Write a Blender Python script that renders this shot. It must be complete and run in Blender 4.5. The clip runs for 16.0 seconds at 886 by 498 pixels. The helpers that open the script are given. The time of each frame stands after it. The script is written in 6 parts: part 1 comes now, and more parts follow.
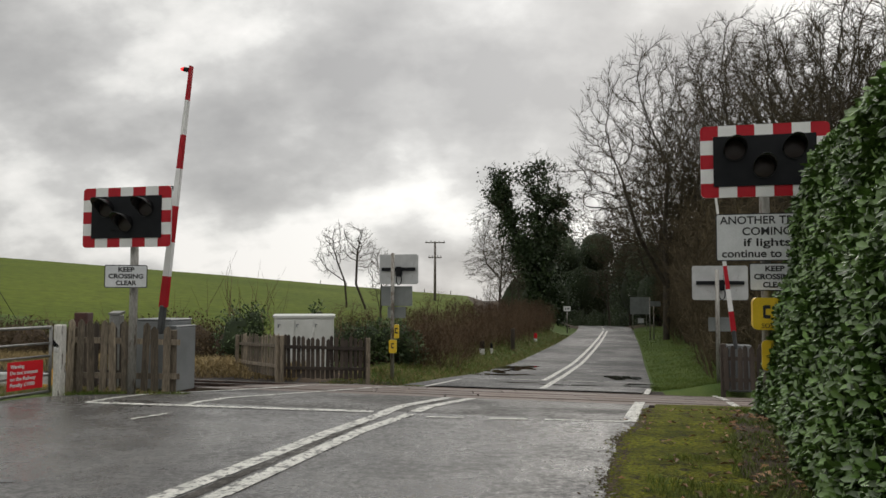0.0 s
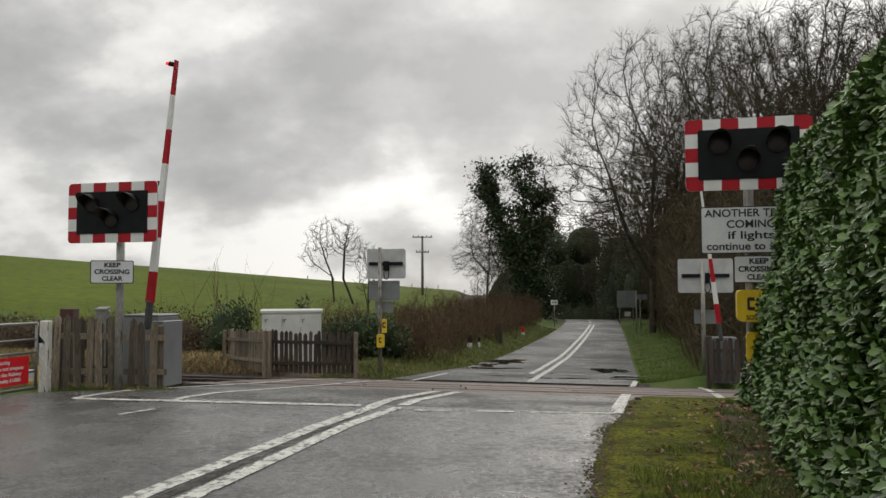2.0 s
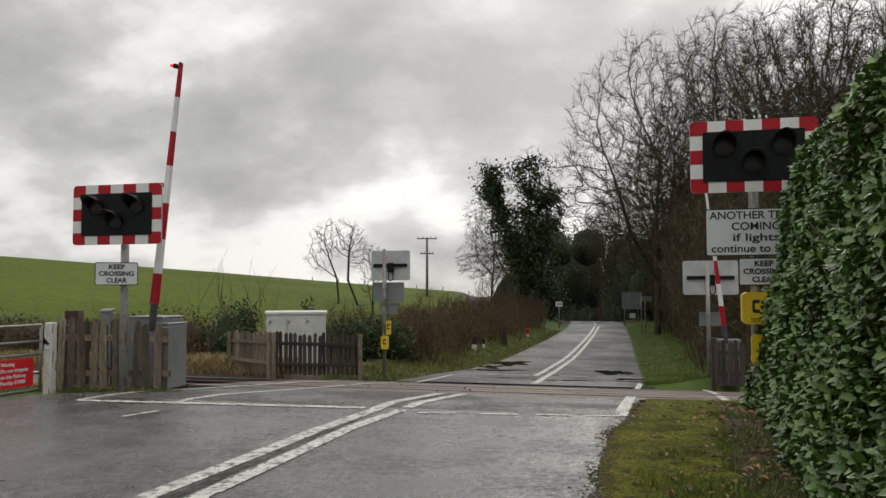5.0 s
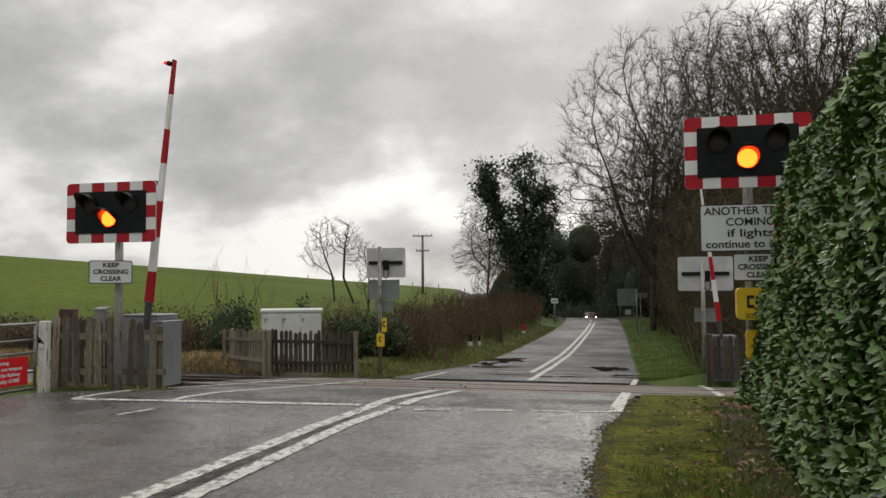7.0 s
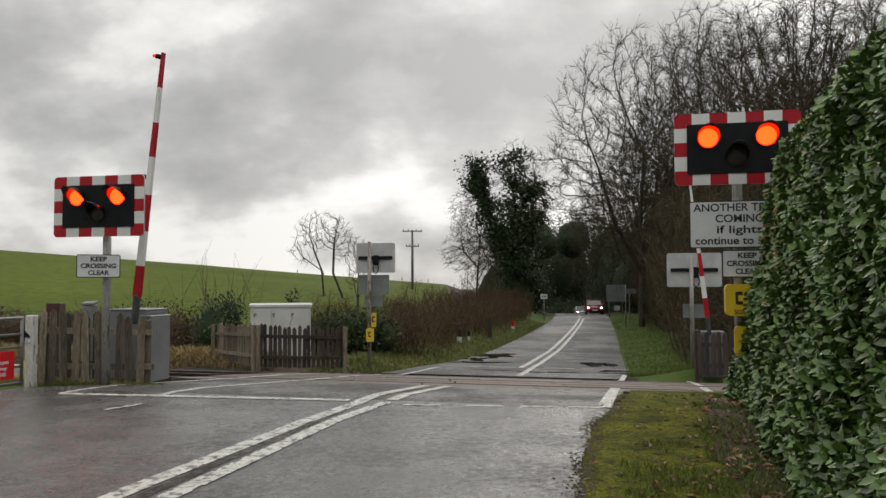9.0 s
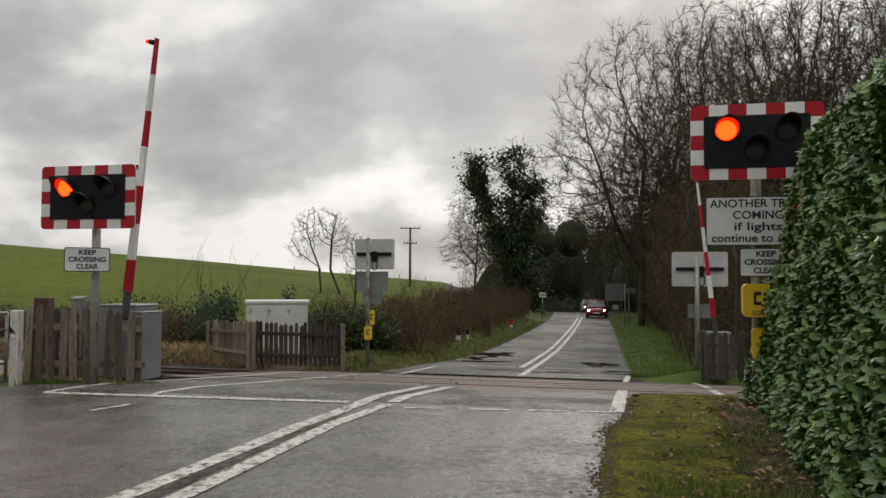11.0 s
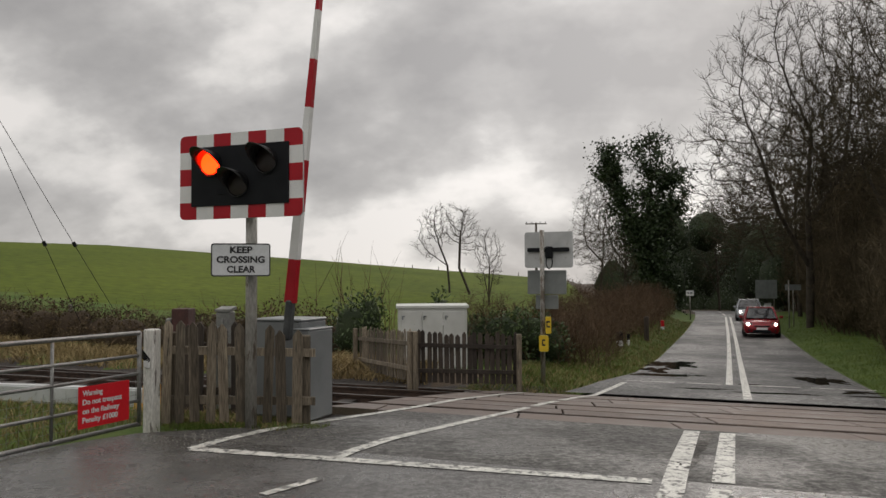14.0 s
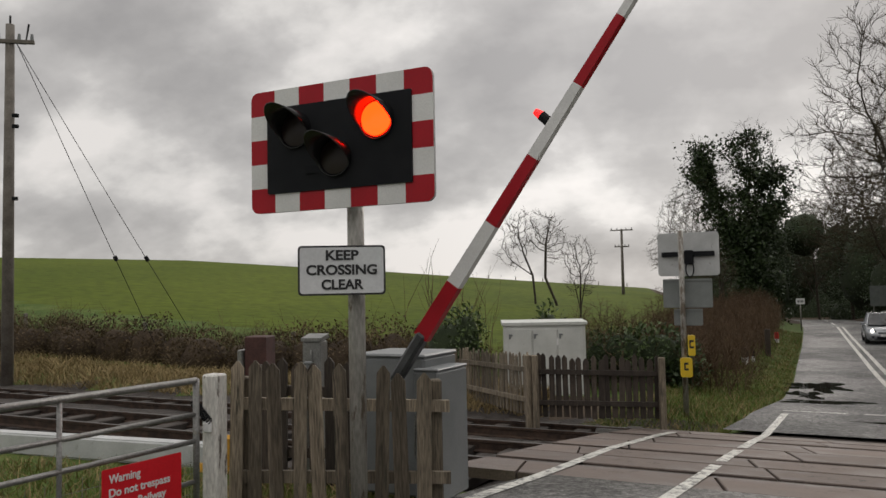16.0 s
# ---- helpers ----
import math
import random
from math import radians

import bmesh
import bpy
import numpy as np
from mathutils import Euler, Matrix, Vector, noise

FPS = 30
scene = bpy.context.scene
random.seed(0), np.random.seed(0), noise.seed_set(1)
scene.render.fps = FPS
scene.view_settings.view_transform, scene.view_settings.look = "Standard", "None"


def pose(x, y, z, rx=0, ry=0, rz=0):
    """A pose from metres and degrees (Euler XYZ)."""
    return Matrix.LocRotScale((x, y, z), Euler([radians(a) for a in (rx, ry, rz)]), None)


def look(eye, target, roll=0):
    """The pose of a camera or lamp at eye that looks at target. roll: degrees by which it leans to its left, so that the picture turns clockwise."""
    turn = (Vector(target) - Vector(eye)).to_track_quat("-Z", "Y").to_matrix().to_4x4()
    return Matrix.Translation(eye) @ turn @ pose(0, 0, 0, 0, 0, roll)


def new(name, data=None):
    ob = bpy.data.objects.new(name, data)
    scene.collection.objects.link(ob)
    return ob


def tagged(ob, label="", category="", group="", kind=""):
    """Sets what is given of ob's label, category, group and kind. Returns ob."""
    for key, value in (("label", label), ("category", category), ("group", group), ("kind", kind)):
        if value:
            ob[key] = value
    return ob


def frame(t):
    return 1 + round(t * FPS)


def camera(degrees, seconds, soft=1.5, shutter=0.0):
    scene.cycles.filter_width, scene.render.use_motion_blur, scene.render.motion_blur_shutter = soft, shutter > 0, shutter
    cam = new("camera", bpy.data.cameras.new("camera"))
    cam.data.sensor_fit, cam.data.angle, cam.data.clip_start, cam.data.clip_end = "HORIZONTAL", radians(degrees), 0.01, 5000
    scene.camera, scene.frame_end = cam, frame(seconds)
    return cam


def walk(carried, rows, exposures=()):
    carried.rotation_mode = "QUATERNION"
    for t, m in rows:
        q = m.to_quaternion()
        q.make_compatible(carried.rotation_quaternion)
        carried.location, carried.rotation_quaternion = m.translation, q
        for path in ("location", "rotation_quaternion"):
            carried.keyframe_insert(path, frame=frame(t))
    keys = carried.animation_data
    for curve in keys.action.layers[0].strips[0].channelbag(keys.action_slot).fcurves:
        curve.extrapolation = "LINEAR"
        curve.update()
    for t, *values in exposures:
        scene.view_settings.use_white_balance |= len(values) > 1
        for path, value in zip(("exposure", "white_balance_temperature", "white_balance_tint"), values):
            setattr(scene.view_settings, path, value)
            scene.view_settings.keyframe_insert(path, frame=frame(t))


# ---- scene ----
cam = camera(58.6, 16.0)

PATH = [
    (0, (0.305, -0.152, 1.344), (0.271, 1.845, 1.458), 0.1),
    (0.5, (0.315, -0.158, 1.345), (0.285, 1.839, 1.456), -0.1),
    (1, (0.316, -0.165, 1.339), (0.295, 1.832, 1.446), -0.1),
    (1.5, (0.31, -0.179, 1.345), (0.302, 1.819, 1.447), -0.1),
    (2, (0.308, -0.18, 1.336), (0.306, 1.817, 1.436), -0.2),
    (2.5, (0.308, -0.167, 1.334), (0.305, 1.831, 1.432), -0.2),
    (3, (0.309, -0.178, 1.337), (0.304, 1.82, 1.438), -0.3),
    (3.5, (0.313, -0.158, 1.333), (0.302, 1.839, 1.438), -0.3),
    (4, (0.313, -0.171, 1.345), (0.297, 1.826, 1.454), -0.2),
    (6.5, (0.325, -0.163, 1.342), (0.319, 1.835, 1.436), -0.2),
    (7, (0.326, -0.163, 1.338), (0.323, 1.835, 1.435), -0.4),
    (7.5, (0.336, -0.161, 1.348), (0.333, 1.837, 1.443), -0.4),
    (8, (0.326, -0.16, 1.342), (0.332, 1.838, 1.434), -0.3),
    (8.5, (0.324, -0.16, 1.344), (0.34, 1.838, 1.433), -0.3),
    (9, (0.322, -0.152, 1.339), (0.345, 1.846, 1.424), -0.2),
    (9.5, (0.319, -0.151, 1.336), (0.355, 1.846, 1.42), 0.1),
    (9.7, (0.328, -0.149, 1.333), (0.369, 1.849, 1.418), 0.2),
    (11.8, (-0.018, 0.893, 1.331), (-0.023, 2.892, 1.391), 0.5),
    (12, (-0.169, 1.089, 1.308), (-0.242, 3.087, 1.35), 0.5),
    (12.5, (-0.479, 1.593, 1.311), (-0.599, 3.589, 1.335), 0.6),
    (13, (-0.787, 2.146, 1.339), (-0.96, 4.139, 1.369), -0.1),
    (13.5, (-1.056, 2.77, 1.365), (-1.246, 4.761, 1.405), -0.4),
    (14, (-1.368, 3.364, 1.397), (-1.617, 5.347, 1.47), -0.3),
    (14.5, (-1.656, 4.062, 1.419), (-1.929, 6.041, 1.508), 0.2),
    (15, (-1.949, 4.614, 1.431), (-2.264, 6.588, 1.484), 0.7),
    (15.5, (-2.208, 5.271, 1.451), (-2.57, 7.237, 1.525), 0.5),
    (16, (-2.507, 5.819, 1.445), (-2.935, 7.77, 1.547), -1.1),
]
walk(cam, [(t, look(eye, target, roll)) for t, eye, target, roll in PATH], [(0.0, 0.06, 6600, 10), (9.5, 0.04, 6600, 10), (11.8, -0.08, 6680, 12), (16.0, -0.14, 6700, 12.5)])
# ---------------------------------------------------------------- world, sun, exposure
world = bpy.data.worlds.new("overcast")
scene.world = world
world.use_nodes = True
wn, wl = world.node_tree.nodes, world.node_tree.links
wn.clear()


def wnode(kind, **kw):
    n = wn.new(kind)
    for k, v in kw.items():
        if k == "op":
            n.operation = v
        else:
            n.inputs[k].default_value = v
    return n


def wmath(op, a, b=None, clamp=False):
    n = wn.new("ShaderNodeMath")
    n.operation, n.use_clamp = op, clamp
    for i, v in enumerate((a, b)):
        if v is None:
            continue
        if isinstance(v, (int, float)):
            n.inputs[i].default_value = v
        else:
            wl.new(v, n.inputs[i])
    return n.outputs[0]


w_out, w_bg = wn.new("ShaderNodeOutputWorld"), wn.new("ShaderNodeBackground")
w_sky = wn.new("ShaderNodeTexSky")
w_sky.sky_type, w_sky.sun_disc = "NISHITA", False
w_sky.sun_elevation, w_sky.sun_rotation = radians(24), radians(20)
w_tc, w_sep = wn.new("ShaderNodeTexCoord"), wn.new("ShaderNodeSeparateXYZ")
wl.new(w_tc.outputs["Generated"], w_sep.inputs[0])
w_up = wmath("MAXIMUM", w_sep.outputs[2], 0.0)
w_flat = wmath("ADD", w_up, 0.62)
w_com = wn.new("ShaderNodeCombineXYZ")
wl.new(wmath("DIVIDE", w_sep.outputs[0], w_flat), w_com.inputs[0])
wl.new(wmath("DIVIDE", w_sep.outputs[1], w_flat), w_com.inputs[1])
w_big = wnode("ShaderNodeTexNoise", Scale=3.3, Detail=9.0, Roughness=0.52, Distortion=0.0)
w_map = wn.new("ShaderNodeMapping")
w_map.inputs["Location"].default_value = (1.3, 2.4, 0.0)
w_map.inputs["Scale"].default_value = (0.85, 1.0, 1.0)
wl.new(w_com.outputs[0], w_map.inputs[0])
wl.new(w_map.outputs[0], w_big.inputs["Vector"])
w_ramp = wn.new("ShaderNodeValToRGB")
r = w_ramp.color_ramp
r.elements[0].position, r.elements[0].color = 0.37, (0.43, 0.43, 0.43, 1)
r.elements[1].position, r.elements[1].color = 0.61, (1.0, 0.99, 0.965, 1)
for p, c in ((0.45, (0.53, 0.53, 0.525, 1)), (0.52, (0.68, 0.68, 0.67, 1)), (0.56, (0.85, 0.85, 0.83, 1))):
    e = r.elements.new(p)
    e.color = c
wl.new(w_big.outputs["Fac"], w_ramp.inputs[0])
# an overcast sky is brightest overhead
w_high = wmath("ADD", 1.0, wmath("MULTIPLY", wmath("SUBTRACT", w_up, 0.42, clamp=True), 2.6))
# and towards the hidden sun
w_dot = wn.new("ShaderNodeVectorMath")
w_dot.operation = "DOT_PRODUCT"
wl.new(w_tc.outputs["Generated"], w_dot.inputs[0])
w_dot.inputs[1].default_value = (0.13, 0.93, 0.34)
w_near = wmath("POWER", wmath("MAXIMUM", w_dot.outputs["Value"], 0.0), 16.0)
w_gain = wmath("MULTIPLY", w_high, wmath("ADD", 0.86, wmath("MULTIPLY", w_near, 0.44)))
w_mul = wn.new("ShaderNodeVectorMath")
w_mul.operation = "SCALE"
wl.new(w_ramp.outputs[0], w_mul.inputs[0])
wl.new(w_gain, w_mul.inputs["Scale"])
w_skys = wn.new("ShaderNodeVectorMath")
w_skys.operation = "SCALE"
wl.new(w_sky.outputs[0], w_skys.inputs[0])
w_skys.inputs["Scale"].default_value = 0.05
w_mix = wn.new("ShaderNodeMix")
w_mix.data_type = "RGBA"
w_mix.inputs["Factor"].default_value = 0.95
wl.new(w_skys.outputs[0], w_mix.inputs["A"])
wl.new(w_mul.outputs[0], w_mix.inputs["B"])
wl.new(w_mix.outputs["Result"], w_bg.inputs["Color"])
w_bg.inputs["Strength"].default_value = 1.0
wl.new(w_bg.outputs[0], w_out.inputs[0])

sun = new("sun", bpy.data.lights.new("sun", "SUN"))
sun.data.energy, sun.data.angle, sun.data.color = 0.7, radians(25), (1.0, 0.96, 0.9)
sun.matrix_world = look((20, 55, 28), (0, 0, 0))
scene.view_settings.exposure = 0.0


# ---------------------------------------------------------------- materials
def material(name, c1, c2, scale=6.0, rough=0.7, metal=0.0, fine=60.0, bump=0.25, dist=0.01, wear=None, wear_at=0.62,
             island=0.0, spread=0.0, grain=0.22, rough2=None, spec=0.5, two_at=0.5, speck=None, grain_dir=None):
    """Two tones mixed by a large noise, a fine grain over it, optional wear colour, bump."""
    m = bpy.data.materials.new(name)
    m.use_nodes = True
    n, l = m.node_tree.nodes, m.node_tree.links
    b = n["Principled BSDF"]
    tc = n.new("ShaderNodeTexCoord")
    big, small = n.new("ShaderNodeTexNoise"), n.new("ShaderNodeTexNoise")
    big.inputs["Scale"].default_value, big.inputs["Detail"].default_value = scale, 5.0
    small.inputs["Scale"].default_value, small.inputs["Detail"].default_value = fine, 3.0
    place = tc.outputs["Object"]
    if grain_dir:
        mp = n.new("ShaderNodeMapping")
        mp.inputs["Scale"].default_value = grain_dir
        l.new(place, mp.inputs["Vector"])
        inf = n.new("ShaderNodeObjectInfo")
        sh_add = n.new("ShaderNodeVectorMath")
        l.new(mp.outputs[0], sh_add.inputs[0]), l.new(inf.outputs["Random"], sh_add.inputs[1])
        place = sh_add.outputs[0]
    l.new(place, big.inputs["Vector"]), l.new(place, small.inputs["Vector"])
    ramp = n.new("ShaderNodeValToRGB")
    ramp.color_ramp.elements[0].position, ramp.color_ramp.elements[1].position = two_at - 0.15, two_at + 0.15
    ramp.color_ramp.elements[0].color, ramp.color_ramp.elements[1].color = (*c1, 1), (*c2, 1)
    l.new(big.outputs["Fac"], ramp.inputs[0])
    col = ramp.outputs[0]
    if wear:
        wr, mx = n.new("ShaderNodeValToRGB"), n.new("ShaderNodeMix")
        wn2 = n.new("ShaderNodeTexNoise")
        wn2.inputs["Scale"].default_value, wn2.inputs["Detail"].default_value = scale * 2.7, 8.0
        wn2.inputs["Roughness"].default_value = 0.7
        l.new(place, wn2.inputs["Vector"])
        wr.color_ramp.elements[0].position, wr.color_ramp.elements[1].position = wear_at, wear_at + 0.06
        l.new(wn2.outputs["Fac"], wr.inputs[0])
        mx.data_type = "RGBA"
        l.new(wr.outputs[0], mx.inputs["Factor"]), l.new(col, mx.inputs["A"])
        mx.inputs["B"].default_value = (*wear, 1)
        col = mx.outputs["Result"]
    if speck:
        sr, mx, sn = n.new("ShaderNodeValToRGB"), n.new("ShaderNodeMix"), n.new("ShaderNodeTexNoise")
        sn.inputs["Scale"].default_value, sn.inputs["Detail"].default_value = fine * 0.7, 2.0
        l.new(tc.outputs["Object"], sn.inputs["Vector"]), l.new(sn.outputs["Fac"], sr.inputs[0])
        sr.color_ramp.elements[0].position, sr.color_ramp.elements[1].position = 0.56, 0.66
        mx.data_type = "RGBA"
        l.new(sr.outputs[0], mx.inputs["Factor"]), l.new(col, mx.inputs["A"])
        mx.inputs["B"].default_value = (*speck, 1)
        col = mx.outputs["Result"]
    hsv = n.new("ShaderNodeHueSaturation")
    l.new(col, hsv.inputs["Color"])
    val = n.new("ShaderNodeMapRange")
    val.inputs["From Min"].default_value, val.inputs["From Max"].default_value = 0.32, 0.68
    val.inputs["To Min"].default_value, val.inputs["To Max"].default_value = 1 - grain, 1 + grain
    l.new(small.outputs["Fac"], val.inputs["Value"])
    out = val.outputs[0]
    for amount, socket in ((island, "island"), (spread, "object")):
        if amount:
            src = n.new("ShaderNodeNewGeometry").outputs["Random Per Island"] if socket == "island" else n.new("ShaderNodeObjectInfo").outputs["Random"]
            mr = n.new("ShaderNodeMapRange")
            mr.inputs["To Min"].default_value, mr.inputs["To Max"].default_value = 1 - amount, 1 + amount
            l.new(src, mr.inputs["Value"])
            mm = n.new("ShaderNodeMath")
            mm.operation = "MULTIPLY"
            l.new(out, mm.inputs[0]), l.new(mr.outputs[0], mm.inputs[1])
            out = mm.outputs[0]
    l.new(out, hsv.inputs["Value"])
    l.new(hsv.outputs[0], b.inputs["Base Color"])
    b.inputs["Metallic"].default_value = metal
    b.inputs["Specular IOR Level"].default_value = spec
    if rough2 is None:
        b.inputs["Roughness"].default_value = rough
    else:
        rr = n.new("ShaderNodeMapRange")
        rr.inputs["From Min"].default_value, rr.inputs["From Max"].default_value = 0.4, 0.6
        rr.inputs["To Min"].default_value, rr.inputs["To Max"].default_value = rough, rough2
        ra = n.new("ShaderNodeMath")
        ra.operation = "MULTIPLY_ADD"
        l.new(small.outputs["Fac"], ra.inputs[0])
        ra.inputs[1].default_value = 0.5
        rb = n.new("ShaderNodeMath")
        rb.operation = "SUBTRACT"
        rb.inputs[1].default_value = 0.25
        l.new(big.outputs["Fac"], rr.inputs["Value"]), l.new(rr.outputs[0], ra.inputs[2])
        l.new(ra.outputs[0], rb.inputs[0]), l.new(rb.outputs[0], b.inputs["Roughness"])
    if bump:
        bp = n.new("ShaderNodeBump")
        bp.inputs["Strength"].default_value, bp.inputs["Distance"].default_value = bump, dist
        l.new(small.outputs["Fac"], bp.inputs["Height"]), l.new(bp.outputs[0], b.inputs["Normal"])
    return m


def glow(name, colour, strength):
    m = bpy.data.materials.new(name)
    m.use_nodes = True
    b = m.node_tree.nodes["Principled BSDF"]
    b.inputs["Base Color"].default_value = (*colour, 1)
    b.inputs["Emission Color"].default_value, b.inputs["Emission Strength"].default_value = (*colour, 1), strength
    return m


def glassy(name, colour, rough=0.05):
    m = bpy.data.materials.new(name)
    m.use_nodes = True
    b = m.node_tree.nodes["Principled BSDF"]
    b.inputs["Base Color"].default_value, b.inputs["Roughness"].default_value = (*colour, 1), rough
    b.inputs["Coat Weight"].default_value = 0.5 if rough < 0.2 else 0.0
    return m


def wet_asphalt(name, dark, light, smooth, rough, big=0.35, mottle=2.4, sheen=0.5):
    """Worn road surface: patches, mottling and aggregate, with damp smooth and dry rough areas."""
    m = bpy.data.materials.new(name)
    m.use_nodes = True
    n, l = m.node_tree.nodes, m.node_tree.links
    b = n["Principled BSDF"]
    tc = n.new("ShaderNodeTexCoord")

    def tex(scale, detail, roughness):
        t = n.new("ShaderNodeTexNoise")
        t.inputs["Scale"].default_value, t.inputs["Detail"].default_value, t.inputs["Roughness"].default_value = scale, detail, roughness
        l.new(tc.outputs["Object"], t.inputs["Vector"])
        return t.outputs["Fac"]

    def calc(op, x, y):
        k = n.new("ShaderNodeMath")
        k.operation = op
        for i, v in enumerate((x, y)):
            if isinstance(v, (int, float)):
                k.inputs[i].default_value = v
            else:
                l.new(v, k.inputs[i])
        return k.outputs[0]

    def span(v, a, z, c, d):
        k = n.new("ShaderNodeMapRange")
        l.new(v, k.inputs["Value"])
        for key, val in (("From Min", a), ("From Max", z), ("To Min", c), ("To Max", d)):
            k.inputs[key].default_value = val
        return k.outputs[0]

    patches, spots, chips, stones, grit = tex(big, 4, 0.5), tex(mottle, 9, 0.72), tex(13, 5, 0.75), tex(46, 3, 0.6), tex(150, 2, 0.5)
    worn = calc("ADD", calc("MULTIPLY", patches, 0.45), calc("MULTIPLY", spots, 0.55))
    ramp = n.new("ShaderNodeValToRGB")
    e = ramp.color_ramp.elements
    e[0].position, e[0].color = 0.40, (*dark, 1)
    e[1].position, e[1].color = 0.60, (*light, 1)
    l.new(worn, ramp.inputs[0])
    hsv = n.new("ShaderNodeHueSaturation")
    l.new(ramp.outputs[0], hsv.inputs["Color"])
    l.new(calc("MULTIPLY", span(chips, 0.34, 0.66, 0.35, 1.65), calc("MULTIPLY", span(stones, 0.33, 0.67, 0.5, 1.5), span(grit, 0.3, 0.7, 0.75, 1.25))), hsv.inputs["Value"])
    l.new(hsv.outputs[0], b.inputs["Base Color"])
    damp = calc("ADD", calc("MULTIPLY", patches, 0.5), calc("MULTIPLY", tex(mottle * 0.6, 7, 0.68), 0.5))
    l.new(calc("ADD", span(damp, 0.45, 0.56, rough, smooth), calc("ADD", span(chips, 0.36, 0.64, 0.20, -0.14), span(stones, 0.35, 0.65, 0.08, -0.05))), b.inputs["Roughness"])
    b.inputs["Specular IOR Level"].default_value = sheen
    bp = n.new("ShaderNodeBump")
    bp.inputs["Strength"].default_value, bp.inputs["Distance"].default_value = 0.55, 0.009
    l.new(calc("ADD", stones, calc("ADD", calc("MULTIPLY", chips, 1.6), calc("MULTIPLY", spots, 1.4))), bp.inputs["Height"])
    l.new(bp.outputs[0], b.inputs["Normal"])
    return m


M_ASPHALT = wet_asphalt("wet_asphalt", (0.028, 0.0268, 0.0245), (0.088, 0.084, 0.077), 0.07, 0.48, sheen=0.97)
M_ASPHALT_NEW = wet_asphalt("dark_asphalt", (0.032, 0.0305, 0.027), (0.080, 0.076, 0.068), 0.34, 0.66, big=0.5, mottle=1.6, sheen=0.5)
M_ROAD_FAR = wet_asphalt("grey_asphalt", (0.034, 0.034, 0.033), (0.062, 0.061, 0.058), 0.45, 0.64, big=0.3, mottle=1.2, sheen=0.5)
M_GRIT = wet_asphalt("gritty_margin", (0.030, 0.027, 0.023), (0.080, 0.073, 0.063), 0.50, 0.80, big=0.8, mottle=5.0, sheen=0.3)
M_PAINT = material("road_paint", (0.44, 0.44, 0.40), (0.62, 0.61, 0.56), scale=4.5, rough=0.5, fine=60, bump=0.5, dist=0.004, wear=(0.10, 0.098, 0.09), wear_at=0.51)
M_PUDDLE = material("puddle_water", (0.012, 0.012, 0.012), (0.02, 0.019, 0.018), scale=1.0, rough=0.04, fine=20, bump=0.03, dist=0.003)
M_PANEL = material("crossing_rubber", (0.098, 0.074, 0.062), (0.160, 0.124, 0.105), scale=1.6, spec=0.4, rough=0.5, rough2=0.75, fine=50, bump=0.4, dist=0.006, spread=0.18, wear=(0.070, 0.058, 0.050), wear_at=0.6)
M_RAIL = material("rail_steel", (0.05, 0.035, 0.028), (0.10, 0.065, 0.048), scale=8, rough=0.55, metal=0.5, fine=60)
M_RAILTOP = material("rail_head", (0.035, 0.028, 0.024), (0.075, 0.062, 0.054), scale=5, rough=0.5, metal=0.4, fine=90, bump=0.1)
M_SLEEPER = material("sleeper_timber", (0.03, 0.024, 0.02), (0.06, 0.048, 0.04), scale=5, rough=0.85, fine=50, spread=0.25)
M_BALLAST = material("ballast", (0.022, 0.017, 0.014), (0.050, 0.040, 0.034), scale=3, rough=0.9, fine=28, bump=1.0, dist=0.05)
M_GRASS = material("verge_grass", (0.055, 0.095, 0.02), (0.10, 0.135, 0.035), scale=1.2, rough=0.8, fine=40, bump=0.8, dist=0.03, wear=(0.085, 0.06, 0.03), wear_at=0.64, spec=0.1)
M_FIELD = material("field_grass", (0.062, 0.088, 0.008), (0.090, 0.116, 0.012), scale=0.05, rough=0.85, fine=1.6, bump=0.6, dist=0.08, wear=(0.12, 0.145, 0.025), wear_at=0.66, spec=0.08)
M_MOSS = material("mossy_verge", (0.062, 0.066, 0.011), (0.148, 0.150, 0.014), scale=2.6, rough=0.9, fine=38, bump=1.0, dist=0.03, wear=(0.040, 0.033, 0.020), wear_at=0.545, grain=0.5, speck=(0.05, 0.07, 0.012), spec=0.08)
M_DRYGRASS = material("dry_grass_blades", (0.20, 0.15, 0.07), (0.29, 0.22, 0.11), scale=1.5, rough=0.8, fine=40, bump=0.0, island=0.35, spec=0.15)
M_BLADES = material("grass_blades", (0.085, 0.130, 0.025), (0.14, 0.175, 0.045), scale=1.0, rough=0.6, fine=30, bump=0.0, island=0.35, spec=0.15)
M_SOIL = material("damp_soil", (0.045, 0.032, 0.022), (0.08, 0.058, 0.038), scale=1.6, rough=0.85, fine=30, bump=0.9, dist=0.03, spec=0.2)
M_GRAVEL = material("pale_gravel", (0.14, 0.13, 0.11), (0.32, 0.30, 0.27), scale=5, rough=0.8, fine=40, island=0.4)
M_DEAD = material("fallen_leaves", (0.16, 0.075, 0.03), (0.26, 0.15, 0.07), scale=3, rough=0.6, fine=40, bump=0.0, island=0.45)
M_RED = material("red_sheeting", (0.34, 0.010, 0.018), (0.41, 0.014, 0.024), scale=3, rough=0.38, fine=80, bump=0.03, wear=(0.30, 0.02, 0.025), wear_at=0.70, grain=0.05, spec=0.2)
